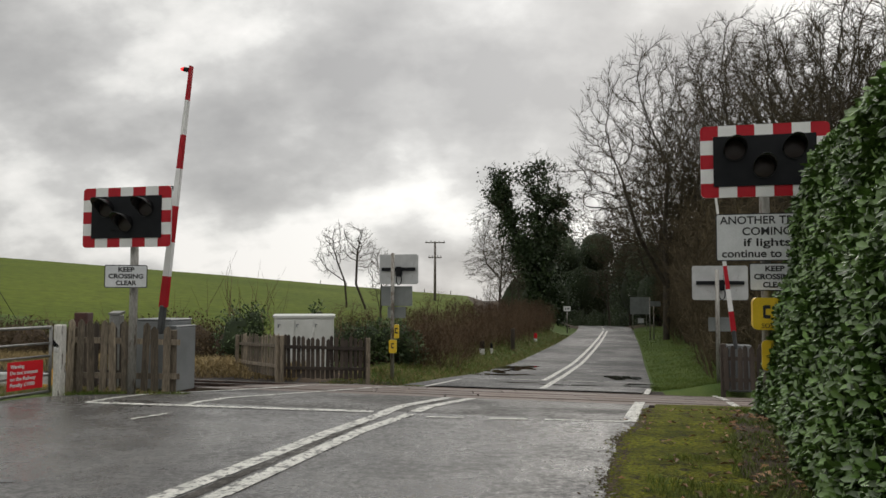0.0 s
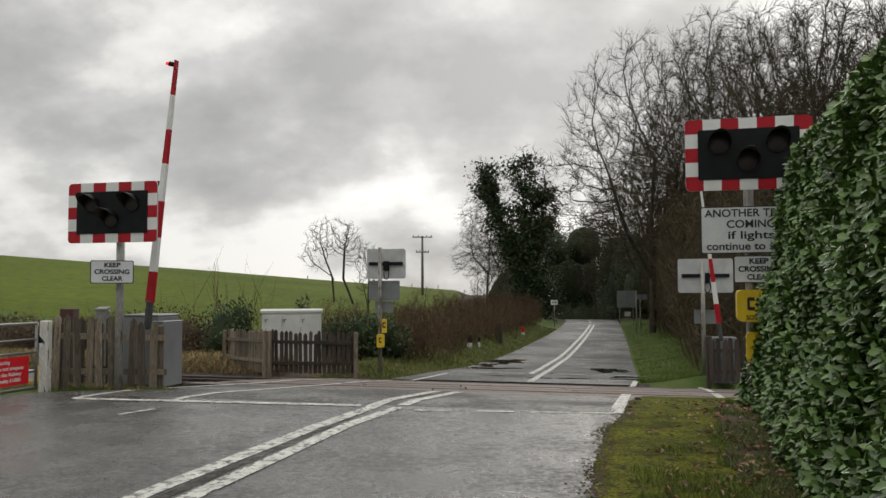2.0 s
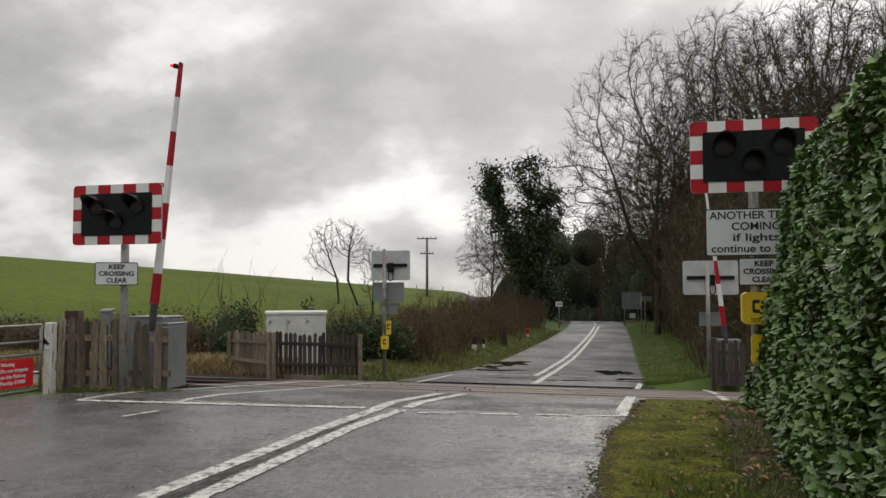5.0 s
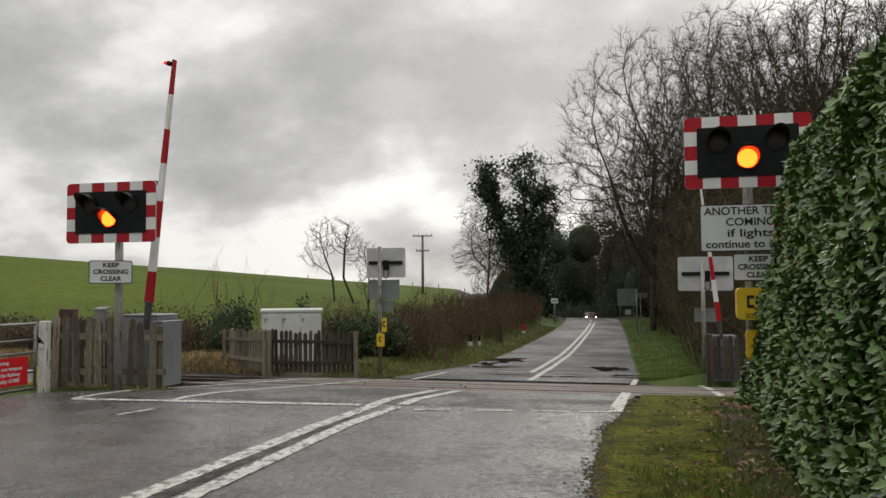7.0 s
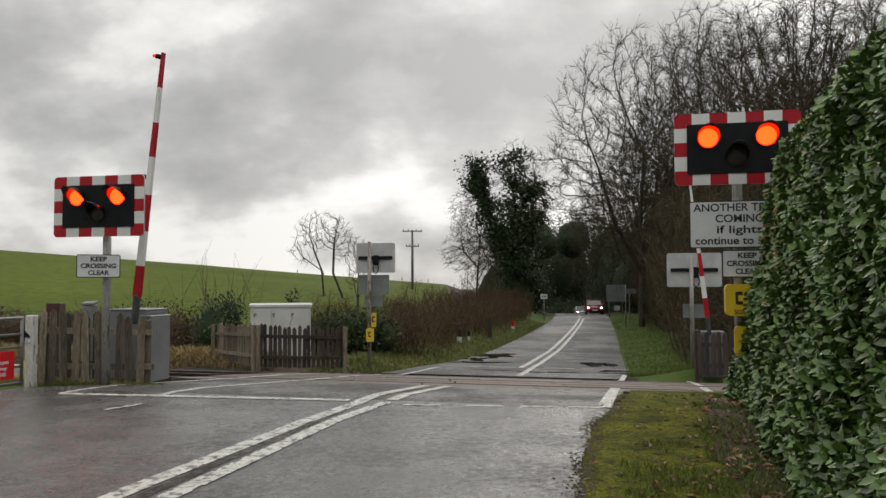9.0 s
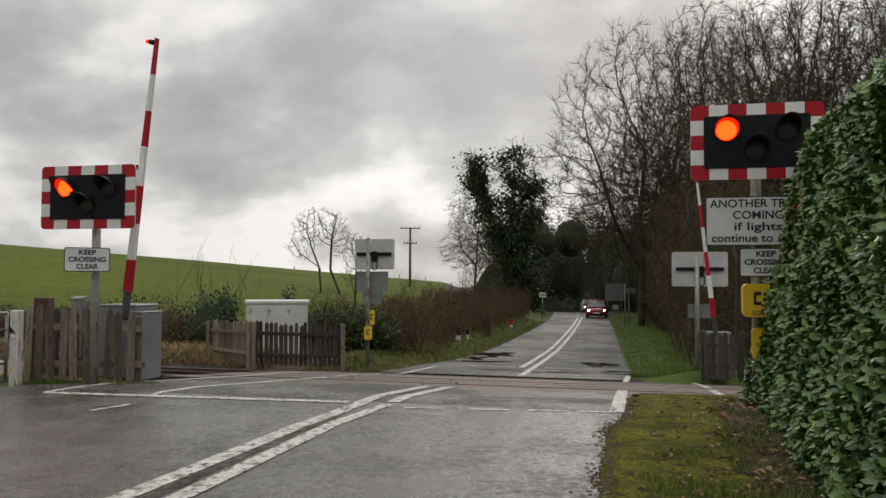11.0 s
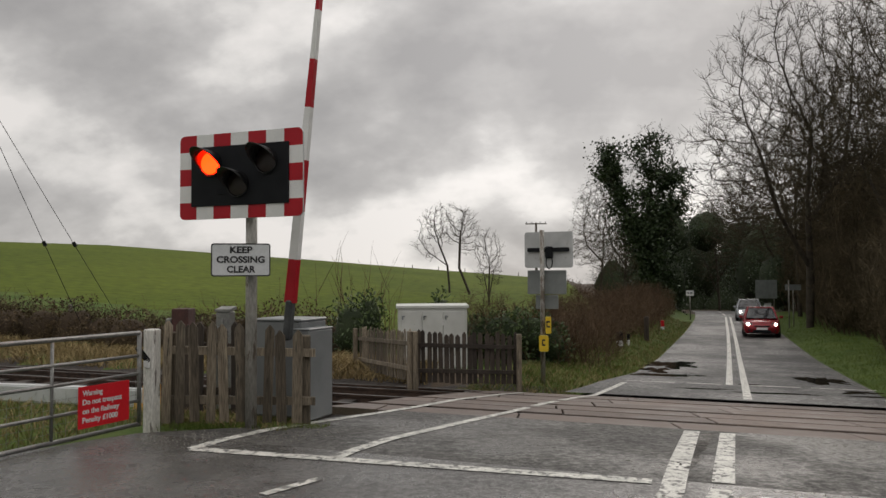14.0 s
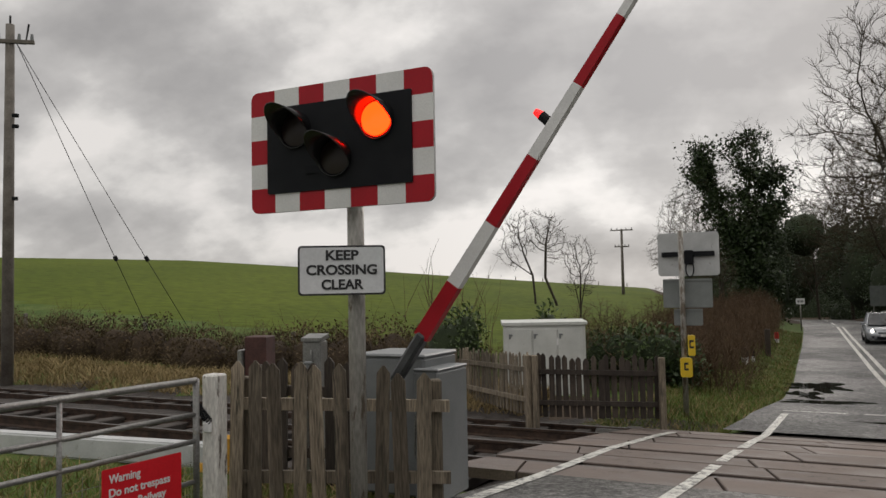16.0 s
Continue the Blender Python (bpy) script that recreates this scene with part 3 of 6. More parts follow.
paint("white edge line over the crossing", stripe([(3.6, 8.9), (4.41, 11.6), (4.75, 12.9)], 0.12, ragged=0.25, seed=29))
paint("white edge line over the crossing", stripe([(4.88, 13.4), (5.63, 16.3), (5.81, 16.9)], 0.11, ragged=0.4, seed=10))
paint("short worn white dash", stripe([(-3.18, 8.35), (-2.92, 8.78)], 0.08, ragged=0.3, seed=11))
paint("white stop line beyond the rails", stripe([(0.5, 21.95), (2.6, 21.4), (5.45, 20.75)], 0.11, breaks=((1.1, 1.35), (2.1, 2.5), (3.7, 3.85)), ragged=0.1, seed=12))
paint("fresh double white centre line", stripe([(2.65 + 0.227 * u - 0.00015 * u * u, 21.3 + u) for u in range(0, 46, 3)], 0.15, ragged=0.08, seed=13))
paint("fresh double white centre line", stripe([(2.98 + 0.227 * u - 0.00015 * u * u, 21.3 + u) for u in range(-3, 46, 3)], 0.15, ragged=0.12, seed=14))
paint("white dash on the lane", stripe([(13.2, 69.5), (13.7, 72.5)], 0.15, seed=15))
paint("white dash on the lane", stripe([(14.3, 76), (14.9, 79.5)], 0.15, seed=16))
# ---------------------------------------------------------------- wig-wag signals
LAMP_OFF, LAMP_ON = 0.0, -0.048  # rest and lit place of a lens
FACE = math.degrees(math.atan2(-0.24, 0.97))  # boards stand square to the road


def chequer_board(parent, w, h, bx, bz, seen_back=False):
    """Board with a red and white border, black panel, three hooded lamps; faces -y, centred at its origin."""
    board = part("board", Shape().plate(w, h, 0.022, corner=0.055), M_BACK, parent)
    cols, rows, t = 7, 5, -0.014
    cw, rh = w / cols, h / rows
    corner = 0.055

    def cell(x0, x1, z0, z1, colour, cut=None):
        pts = [(x0, z0), (x1, z0), (x1, z1), (x0, z1)]
        if cut is not None:
            px, pz = pts[cut]
            sx, sz = (1 if px < 0 else -1), (1 if pz < 0 else -1)
            arc = [(px + sx * corner * (1 - math.cos(a)), pz + sz * corner * (1 - math.sin(a))) for a in np.linspace(0, 1.5708, 5)]
            if cut in (1, 3):
                arc = arc[::-1]
            pts[cut:cut + 1] = arc
        n = len(pts)
        sh = Shape().add([(x, t, z) for x, z in pts] + [(x, t + 0.004, z) for x, z in pts], [tuple(range(n))] + [(i, n + i, n + (i + 1) % n, (i + 1) % n) for i in range(n)])
        part("red_square" if colour else "white_square", sh, M_RED if colour else M_WHITE, board)

    for i in range(cols):
        x0, x1 = -w / 2 + i * cw, -w / 2 + (i + 1) * cw
        cell(x0, x1, h / 2 - bz, h / 2, i % 2 == 0, {0: 3, cols - 1: 2}.get(i))
        cell(x0, x1, -h / 2, -h / 2 + bz, i % 2 == 0, {0: 0, cols - 1: 1}.get(i))
    for j in range(rows):
        z0, z1 = max(-h / 2 + j * rh, -h / 2 + bz), min(-h / 2 + (j + 1) * rh, h / 2 - bz)
        if z1 > z0:
            cell(-w / 2, -w / 2 + bx, z0, z1, j % 2 == 0)
            cell(w / 2 - bx, w / 2, z0, z1, j % 2 == 0)
    part("black_panel", Shape().plate(w - 2 * bx, h - 2 * bz, 0.03, (0, -0.012, 0), 0.012), M_BLACK, board)
    lamps = []
    for name, x, z, mat, g in (("red_lamp", -0.315, 0.125, M_LENS_RED, G_RED), ("red_lamp", 0.315, 0.125, M_LENS_RED, G_RED), ("amber_lamp", -0.005, -0.085, M_LENS_AMBER, G_AMBER)):
        sh, n, r = Shape(), 28, 0.122
        ring = [(math.cos(6.28319 * k / n), math.sin(6.28319 * k / n)) for k in range(n)]
        front = [-0.05 - 0.25 * max(0.0, 0.25 + 0.75 * s) for c, s in ring]
        vs = [(x + c * r, -0.027, z + s * r) for c, s in ring] + [(x + c * r * 1.06, f, z + s * r * 1.06) for (c, s), f in zip(ring, front)]
        vs += [(x + c * (r - 0.006), -0.027, z + s * (r - 0.006)) for c, s in ring] + [(x + c * (r * 1.06 - 0.006), f, z + s * (r * 1.06 - 0.006)) for (c, s), f in zip(ring, front)]
        fs = []
        for k in range(n):
            k2 = (k + 1) % n
            fs += [(k, k + n, k2 + n, k2), (2 * n + k2, 3 * n + k2, 3 * n + k, 2 * n + k), (n + k, 3 * n + k, 3 * n + k2, n + k2)]
        hood = part(name, sh.add(vs, fs), M_HOOD, parent, "black hooded signal lamp", smooth=True)
        lens = Shape()
        for rr, yy in ((0.112, -0.034),):
            lens.add([(x, yy - 0.018, z)] + [(x + c * rr * 0.55, yy - 0.013, z + s * rr * 0.55) for c, s in ring] + [(x + c * rr, yy, z + s * rr) for c, s in ring],
                     [(0, 1 + (k + 1) % n, 1 + k)[::-1] for k in range(n)] + [(1 + k, 1 + (k + 1) % n, 1 + n + (k + 1) % n, 1 + n + k)[::-1] for k in range(n)])
        part("lens", lens, mat, hood, "unlit dark lens", smooth=True)
        lit = Shape()
        lit.add([(0, -0.018, 0)] + [(c * 0.06, -0.013, s * 0.06) for c, s in ring] + [(c * 0.108, 0, s * 0.108) for c, s in ring] + [(c * 0.108, 0.004, s * 0.108) for c, s in ring],
                [(0, 1 + (k + 1) % n, 1 + k)[::-1] for k in range(n)] + [(1 + k, 1 + (k + 1) % n, 1 + n + (k + 1) % n, 1 + n + k)[::-1] for k in range(n)] + [tuple(1 + 2 * n + k for k in range(n))])
        bulb = part("lit_lens", lit, g, hood, "glowing lens", smooth=True)
        bulb.matrix_basis = pose(x, LAMP_OFF, z)
        lamps.append((bulb, x, z))
    return board, lamps




def sign_plate(parent, w, h, c, lines, size, turn=0.0, border=0.012, gap=1.25):
    holder = part("sign", Shape().plate(w, h, 0.006, (0, 0, 0), 0.025), M_LETTER, parent, "white sign plate with black border")
    holder.matrix_basis = pose(*c, 0, 0, turn)
    part("sign_face", Shape().plate(w - 2 * border, h - 2 * border, 0.003, (0, -0.0052, 0), 0.018), M_SIGN, holder)
    z = (len(lines) - 1) * size * gap / 2
    for k, (ln, wide) in enumerate(lines):
        lettering(ln, size, (0, -0.009, z - k * size * gap), holder, M_LETTER, bold=size * (0.034 if size < 0.1 else 0.016), width=wide)
    return holder


def post_shape(h, r, n=14):
    return Shape().tube([(0, 0, -0.3), (0, 0, h * 0.5), (0, 0, h)], r, n)


# near signal beside the gate
sig_near = thing("level_crossing_signal", "wig-wag signal with red and white border on stained grey post", "crossing signal", pose(-4.17, 10.74, lie(-4.17, 10.74)), "crossing signals")
part("post", post_shape(2.62, 0.056), M_POST, sig_near, smooth=True)
mount = part("bracket", Shape().box((-0.06, -0.07, 2.46), (0.5, 0.06, 0.05)).box((-0.06, -0.07, 2.28), (0.5, 0.06, 0.05)), M_BLACK, sig_near)
hub = part("backing_frame", Shape().box((0, 0.03, 0), (0.9, 0.03, 0.06)), M_BLACK, sig_near)
hub.matrix_basis = pose(-0.075, -0.106, 2.432, 0, 0, FACE)
board_l, LAMPS_L = chequer_board(hub, 1.40, 0.83, 0.145, 0.125)
sign_plate(sig_near, 0.545, 0.312, (-0.02, -0.22, 1.612), (("KEEP", 0.205), ("CROSSING", 0.44), ("CLEAR", 0.262)), 0.085, 20, gap=1.08)
part("clamp", Shape().box((0.0, -0.12, 1.70), (0.13, 0.15, 0.03)), M_GALV, sig_near)
part("clamp", Shape().box((0, -0.12, 1.53), (0.13, 0.15, 0.03)), M_GALV, sig_near)

# near signal behind the hedge
sx, sy = 3.86, 8.98
sig_right = thing("level_crossing_signal", "wig-wag signal with train warning plates, half hidden by the hedge", "crossing signal", pose(sx, sy, lie(sx, sy)), "crossing signals")
part("post", post_shape(3.1, 0.056), M_POST, sig_right, smooth=True)
hub_r = part("backing_frame", Shape().box((0, 0.03, 0), (0.9, 0.03, 0.06)), M_BLACK, sig_right)
hub_r.matrix_basis = pose(-0.055, -0.16, 2.87 - lie(sx, sy), 0, 0, FACE)
board_r, LAMPS_R = chequer_board(hub_r, 1.38, 0.83, 0.14, 0.125)
sign_plate(sig_right, 1.10, 0.545, (-0.02, -0.10, 2.0 - lie(sx, sy)), (("ANOTHER TRAIN", 1.0), ("COMING", 0.52), ("if lights", 0.50), ("continue to show", 0.98)), 0.125, FACE, gap=1.02)
sign_plate(sig_right, 0.545, 0.318, (0.06, -0.10, 1.545 - lie(sx, sy)), (("KEEP", 0.205), ("CROSSING", 0.44), ("CLEAR", 0.262)), 0.085, FACE, gap=1.08)


def handset(sh, c, s):
    """The sign of a telephone handset, upright, facing -y."""
    x, y, z = c
    sh.box((x - 0.2 * s, y, z), (0.18 * s, 0.004, 0.9 * s), bevel=0.002)
    sh.box((x + 0.02 * s, y, z + 0.36 * s), (0.42 * s, 0.004, 0.26 * s), bevel=0.002)
    sh.box((x + 0.02 * s, y, z - 0.36 * s), (0.42 * s, 0.004, 0.26 * s), bevel=0.002)
    return sh


def phone_box(parent, c, w, h, d, turn=0.0, words=True):
    b = part("telephone_box", Shape().plate(w, h, d, corner=w * 0.18), M_YELLOW, parent, "yellow railway telephone box")
    b.matrix_basis = pose(*c, 0, 0, turn)
    part("handset_sign", handset(Shape(), (0, -d / 2 - 0.003, 0.06 * h), h * 0.42), M_LETTER, b)
    if words:
        lettering("SOS", h * 0.2, (0, -d / 2 - 0.004, -h * 0.38), b, M_LETTER)
    return b


phone_box(sig_right, (-0.06, -0.14, 1.13 - lie(sx, sy)), 0.30, 0.36, 0.16, FACE)
phone_box(sig_right, (0.02, -0.14, 0.66 - lie(sx, sy)), 0.26, 0.34, 0.05, FACE)

# far signals, seen from behind
def far_signal(x, y, post_h, bw, bh, bz, plates, label, phones, turn, post_front=0.14):
    z0 = lie(x, y) + 0.16
    sg = thing("level_crossing_signal", label, "crossing signal", pose(x, y, z0), "crossing signals")
    part("post", post_shape(post_h - z0, 0.05), M_POST, sg, smooth=True)
    hb = part("backing_frame", Shape().box((0, 0.06, 0), (bw * 0.86, 0.05, 0.09)), M_BLACK, sg, "black mounting rail")
    hb.matrix_basis = pose(0.12 if plates else -0.05, post_front, bz - z0, 0, 0, turn)
    bd = part("board", Shape().plate(bw, bh, 0.02, (0, 0.1, 0), 0.06), M_BACK, hb, "grey back of the signal board")
    part("cable_box", Shape().box((0.02, 0.04, -0.06), (0.16, 0.10, 0.26), bevel=0.02), M_BLACK, hb)
    loop = [(0.04 + 0.07 * math.sin(a), -0.02, -0.27 - 0.12 * math.cos(a) * 1.2) for a in np.linspace(-2.4, 2.4, 14)]
    part("cable", Shape().tube(loop, 0.014, 6), M_BLACK, hb, smooth=True)
    for w, h, cz, dx in plates:
        p = part("sign", Shape().plate(w, h, 0.008, corner=0.02), M_BACK2, sg, "dull grey back of a sign plate")
        p.matrix_basis = pose(dx, post_front - 0.04, cz - z0, 0, 0, turn)
        for zz in (h / 2 - 0.02, -h / 2 + 0.02):
            part("stiffener", Shape().box((0, -0.01, zz), (w * 0.97, 0.02, 0.03)), M_BACK2, p)
    for cz, dx, w, h in phones:
        phone_box(sg, (dx, -0.10, cz - z0), w, h, 0.10, 0, words=False)
    return sg


far_signal(-1.37, 20.6, 2.42, 1.08, 0.79, 2.0, ((0.86, 0.52, 1.29, 0.1), (0.5, 0.3, 0.86, 0.1)), "back of a wig-wag signal with yellow telephone boxes on its post", ((0.37, 0.12, 0.12, 0.36), (-0.02, 0.02, 0.2, 0.34)), FACE)
far_signal(6.62, 19.1, 1.95, 1.30, 0.84, 1.63, ((0.6, 0.34, 0.62, 0.12),), "back of a wig-wag signal on a grey post beside the wood", (), FACE)


# ---------------------------------------------------------------- barriers
def barrier(x, y, pivot_z, length, flip, label, box_label):
    z0 = lie(x, y)
    base = thing("barrier", label, "crossing barrier", pose(x, y, z0, 0, 0, FACE), "crossing barriers")
    bw = 0.60 if flip > 0 else 0.5
    body = part("machine_box", Shape().box((-0.27 if flip > 0 else 0.12, 0.46, 0.52), (bw, 0.55, 1.02), bevel=0.02), M_GREYBOX, base, box_label)
    part("lid", Shape().box((-0.27 if flip > 0 else 0.12, 0.46, 1.04), (bw + 0.012, 0.562, 0.03), bevel=0.012), M_GREYBOX, body)
    if flip > 0:
        side = part("side_box", Shape().box((0.08, 0.36, 0.47), (0.20, 0.50, 0.94), bevel=0.015), M_GREYBOX, base, "narrow grey equipment box")
        part("lid", Shape().box((0.08, 0.36, 0.950), (0.208, 0.508, 0.02), bevel=0.008), M_GREYBOX, side)
        part("latch", Shape().tube([(0.0, 0.09, 0.62), (0.0, 0.08, 0.34), (0.08, 0.08, 0.24), (0.0, 0.09, 0.62)], 0.008, 5), M_GALV, side)
    arm = part("barrier_arm", Shape().box((0, 0, 0.02), (0.085, 0.10, 0.42), bevel=0.02), M_ROOT, base, "dark steel root of the arm")
    arm.matrix_basis = pose(0, 0, pivot_z - z0)
    edges = [0.2, 0.65, 1.15, 1.68, 2.23, 2.73, 3.24, 3.75]
    for k in range(len(edges) - 1):
        w0, w1 = 0.115 - 0.012 * k, 0.115 - 0.012 * (k + 1)
        sh = Shape()
        a, b = edges[k], edges[k + 1]
        vs = []
        for zz, w in ((a, w0), (b, w1)):
            vs += [(-w / 2, -0.035, zz), (w / 2, -0.035, zz), (w / 2, 0.035, zz), (-w / 2, 0.035, zz)]
        sh.add(vs, [(0, 1, 5, 4), (1, 2, 6, 5), (2, 3, 7, 6), (3, 0, 4, 7), (4, 5, 6, 7), (3, 2, 1, 0)])
        part("arm_band", sh, M_RED if k % 2 == 0 else M_WHITE, arm, "red band" if k % 2 == 0 else "white band")
    for zz, side_x in ((edges[-1] - 0.06, -1), (edges[4] - 0.3, -1)):
        lampb = part("arm_lamp", Shape().tube([(side_x * 0.04 * flip, 0, zz), (side_x * 0.11 * flip, 0, zz + 0.01)], 0.035, 10), M_BLACK, arm, "small lamp on the arm")
        part("lamp_glass", Shape().tube([(side_x * 0.11 * flip, 0, zz + 0.01), (side_x * 0.165 * flip, 0, zz + 0.012)], [0.033, 0.022], 10), G_ARM if flip > 0 else M_LENS_RED, lampb, "red lamp glass")
    return arm, pivot_z - z0


ARM_L = barrier(-3.98, 11.30, 0.95, 3.80, 1, "half barrier with red and white arm on grey machine boxes", "grey barrier machine cabinet")
ARM_R = barrier(6.55, 17.75, 0.32, 3.80, -1, "half barrier with red and white arm behind dark pickets", "grey barrier machine cabinet")


# ---------------------------------------------------------------- fences, gate, cabinets
def picket_mesh(h, w, t):
    sh = Shape()
    pts = [(-w / 2, 0), (w / 2, 0), (w / 2, h - w * 0.55), (w * 0.08, h), (-w * 0.08, h), (-w / 2, h - w * 0.55)]
    n = len(pts)
    sh.add([(x, -t / 2, z) for x, z in pts] + [(x, t / 2, z) for x, z in pts], [tuple(range(n)), tuple(range(2 * n - 1, n - 1, -1))] + [(i, n + i, n + (i + 1) % n, (i + 1) % n) for i in range(n)])
    return sh


def picket_fence(a, b, h, count, w, mat, label, group, zf, seed, posts=(0.0, 1.0), post_h=None, lean=1.2, rails=(0.25, 0.75), post_mat=None, spacing=None):
    rnd = random.Random(seed)
    a, b = Vector((*a, 0)), Vector((*b, 0))
    d = b - a
    f = thing("picket_fence", label, "fence", pose(a.x, a.y, 0, 0, 0, math.degrees(math.atan2(d.y, d.x))), group)
    me = [picket_mesh(h * k, w * q, 0.022).mesh("picket", mat) for k, q in ((1, 1), (0.96, 1.1), (1.03, 0.92))]
    for i in range(count):
        u = spacing[i] if spacing else (i + 0.5) / count
        x, y = (a + d * u)[:2]
        z = zf(x, y)
        ob = new("picket", me[rnd.randrange(3)])
        ob.parent = f
        ob.matrix_basis = pose(d.length * u + rnd.uniform(-0.008, 0.008), -0.04, z + 0.02 + rnd.uniform(-0.015, 0.015), rnd.uniform(-1, 1), rnd.uniform(-lean, lean), rnd.uniform(-2, 2))
    z0, z1 = zf(a.x, a.y), zf(b.x, b.y)
    for r in rails:
        part("rail", Shape().add([(0, -0.028, z0 + h * r - 0.04), (d.length, -0.028, z1 + h * r - 0.04), (d.length, 0.02, z1 + h * r - 0.04), (0, 0.02, z0 + h * r - 0.04),
                                  (0, -0.028, z0 + h * r + 0.04), (d.length, -0.028, z1 + h * r + 0.04), (d.length, 0.02, z1 + h * r + 0.04), (0, 0.02, z0 + h * r + 0.04)],
                                 [(3, 2, 1, 0), (4, 5, 6, 7), (0, 1, 5, 4), (1, 2, 6, 5), (2, 3, 7, 6), (3, 0, 4, 7)]), mat, f)
    for u in posts:
        ob = part("post", Shape().box((0, 0, (post_h or h) / 2 - 0.1), (0.10, 0.10, (post_h or h) + 0.2), bevel=0.012), post_mat or mat, f)
        x, y = (a + d * u)[:2]
        ob.matrix_basis = pose(d.length * u, 0.07, zf(x, y))
    return f


picket_fence((-5.0, 10.78), (-3.66, 11.18), 0.97, 9, 0.092, M_WOOD, "weathered grey-brown picket fence with uneven pointed pales", "picket fences", lie, 5, lean=1.8, posts=(0.02, 0.93), post_h=0.9, spacing=(-0.03, 0.065, 0.165, 0.275, 0.37, 0.475, 0.66, 0.765, 0.865))
picket_fence((-1.86, 19.2), (-3.86, 18.75), 1.0, 18, 0.088, M_WOOD_DARK, "dark picket fence with one pale paling", "picket fences", lambda x, y: lie(x, y) + 0.08, 6, posts=(0.0, 1.0), post_h=1.02, post_mat=M_WOOD)
picket_fence((-3.9, 18.75), (-5.85, 22.3), 1.0, 24, 0.088, M_WOOD, "weathered picket fence beside the cabinet", "picket fences", lambda x, y: lie(x, y) + 0.1, 7, posts=(0.0, 1.0), post_h=1.0)
picket_fence((6.1, 17.2), (6.88, 17.05), 0.92, 6, 0.10, M_WOOD_DARK, "dark picket enclosure round the barrier machine", "picket fences", lambda x, y: lie(x, y) + 0.1, 8, posts=(0.0, 1.0), post_h=1.0)
picket_fence((6.14, 17.3), (6.62, 18.5), 0.92, 8, 0.10, M_WOOD_DARK, "dark picket enclosure round the barrier machine", "picket fences", lambda x, y: lie(x, y) + 0.1, 9, posts=(1.0,), post_h=1.0)
picket_fence((7.05, 17.0), (8.6, 16.6), 0.92, 11, 0.10, M_WOOD, "weathered picket fence along the railway", "picket fences", lambda x, y: lie(x, y) + 0.1, 10, posts=(1.0,), post_h=1.0)
picket_fence((-5.45, 12.0), (-4.3, 11.95), 1.0, 8, 0.09, M_WOOD_DARK, "dark picket fence behind the barrier machine", "picket fences", lie, 11, posts=(0.0,), post_h=0.95)

gp = thing("gate_post", "square gate post with flaking white paint, chain and padlock", "gate post", pose(-5.11, 10.6, lie(-5.11, 10.6), 0, 0, -10))
part("shaft", Shape().box((0, 0, 0.36), (0.12, 0.12, 1.15), bevel=0.012), M_POSTWHITE, gp)
part("padlock", Shape().box((0.0, -0.075, 0.60), (0.065, 0.03, 0.075), bevel=0.012), M_WHITE, gp, "pale padlock")
links = Shape()
for k in range(9):
    a = k / 8
    links.tube([(-0.10 + 0.03 * math.cos(t) + 0.10 * a, -0.075 + 0.012 * math.sin(t * 2), 0.74 - 0.10 * a + 0.022 * math.sin(t)) for t in np.linspace(0, 6.283, 9)], 0.005, 4)
part("chain", links, M_BLACK, gp, "dark steel chain")

gate_a, gate_b = Vector((-5.17, 10.47, 0)), Vector((-5.92, 8.10, 0))
gd = gate_b - gate_a
gl = gd.length
gate = thing("field_gate", "galvanised tubular field gate with wire mesh and red warning notice", "gate", pose(gate_a.x, gate_a.y, 0.03, 0, 0, math.degrees(math.atan2(gd.y, gd.x))))
for z in (0.86, 0.645, 0.475, 0.22, 0.0):
    part("bar", Shape().tube([(0, 0, z), (gl + 0.9, 0, z)], 0.021 if z in (0.86, 0.0) else 0.016, 10), M_GALV, gate, smooth=True)
for x in (0.0, 0.955, 2.1, gl + 0.9):
    part("upright", Shape().tube([(x, 0, -0.02), (x, 0, 0.87)], 0.022 if x == 0 else 0.015, 8), M_GALV, gate, smooth=True)
mesh_w = Shape()
for k in range(30):
    mesh_w.tube([(0.05 + k * 0.11, 0.006, 0.0), (0.05 + k * 0.11, 0.006, 0.42)], 0.0018, 3)
for z in (0.08, 0.15, 0.28, 0.35):
    mesh_w.tube([(0, 0.006, z), (gl + 0.8, 0.006, z)], 0.0018, 3)
part("wire_mesh", mesh_w, M_GALV, gate)
notice = thing("warning_sign", "red railway trespass warning notice fixed to the gate", "sign", gate.matrix_basis @ pose(0.433, 0.03, 0.254, 0, 0, 180))
part("plate", Shape().plate(0.565, 0.365, 0.004, corner=0.008), M_SIGNRED, notice)
for k, ln in enumerate(("Warning", "Do not trespass", "on the Railway", "Penalty £1000")):
    wide = (0.215, 0.43, 0.40, 0.385)[k]
    lettering(ln, 0.066, (-0.24 + wide / 2, -0.005, 0.12 - k * 0.078), notice, M_WHITE, bold=0.0014, width=wide)

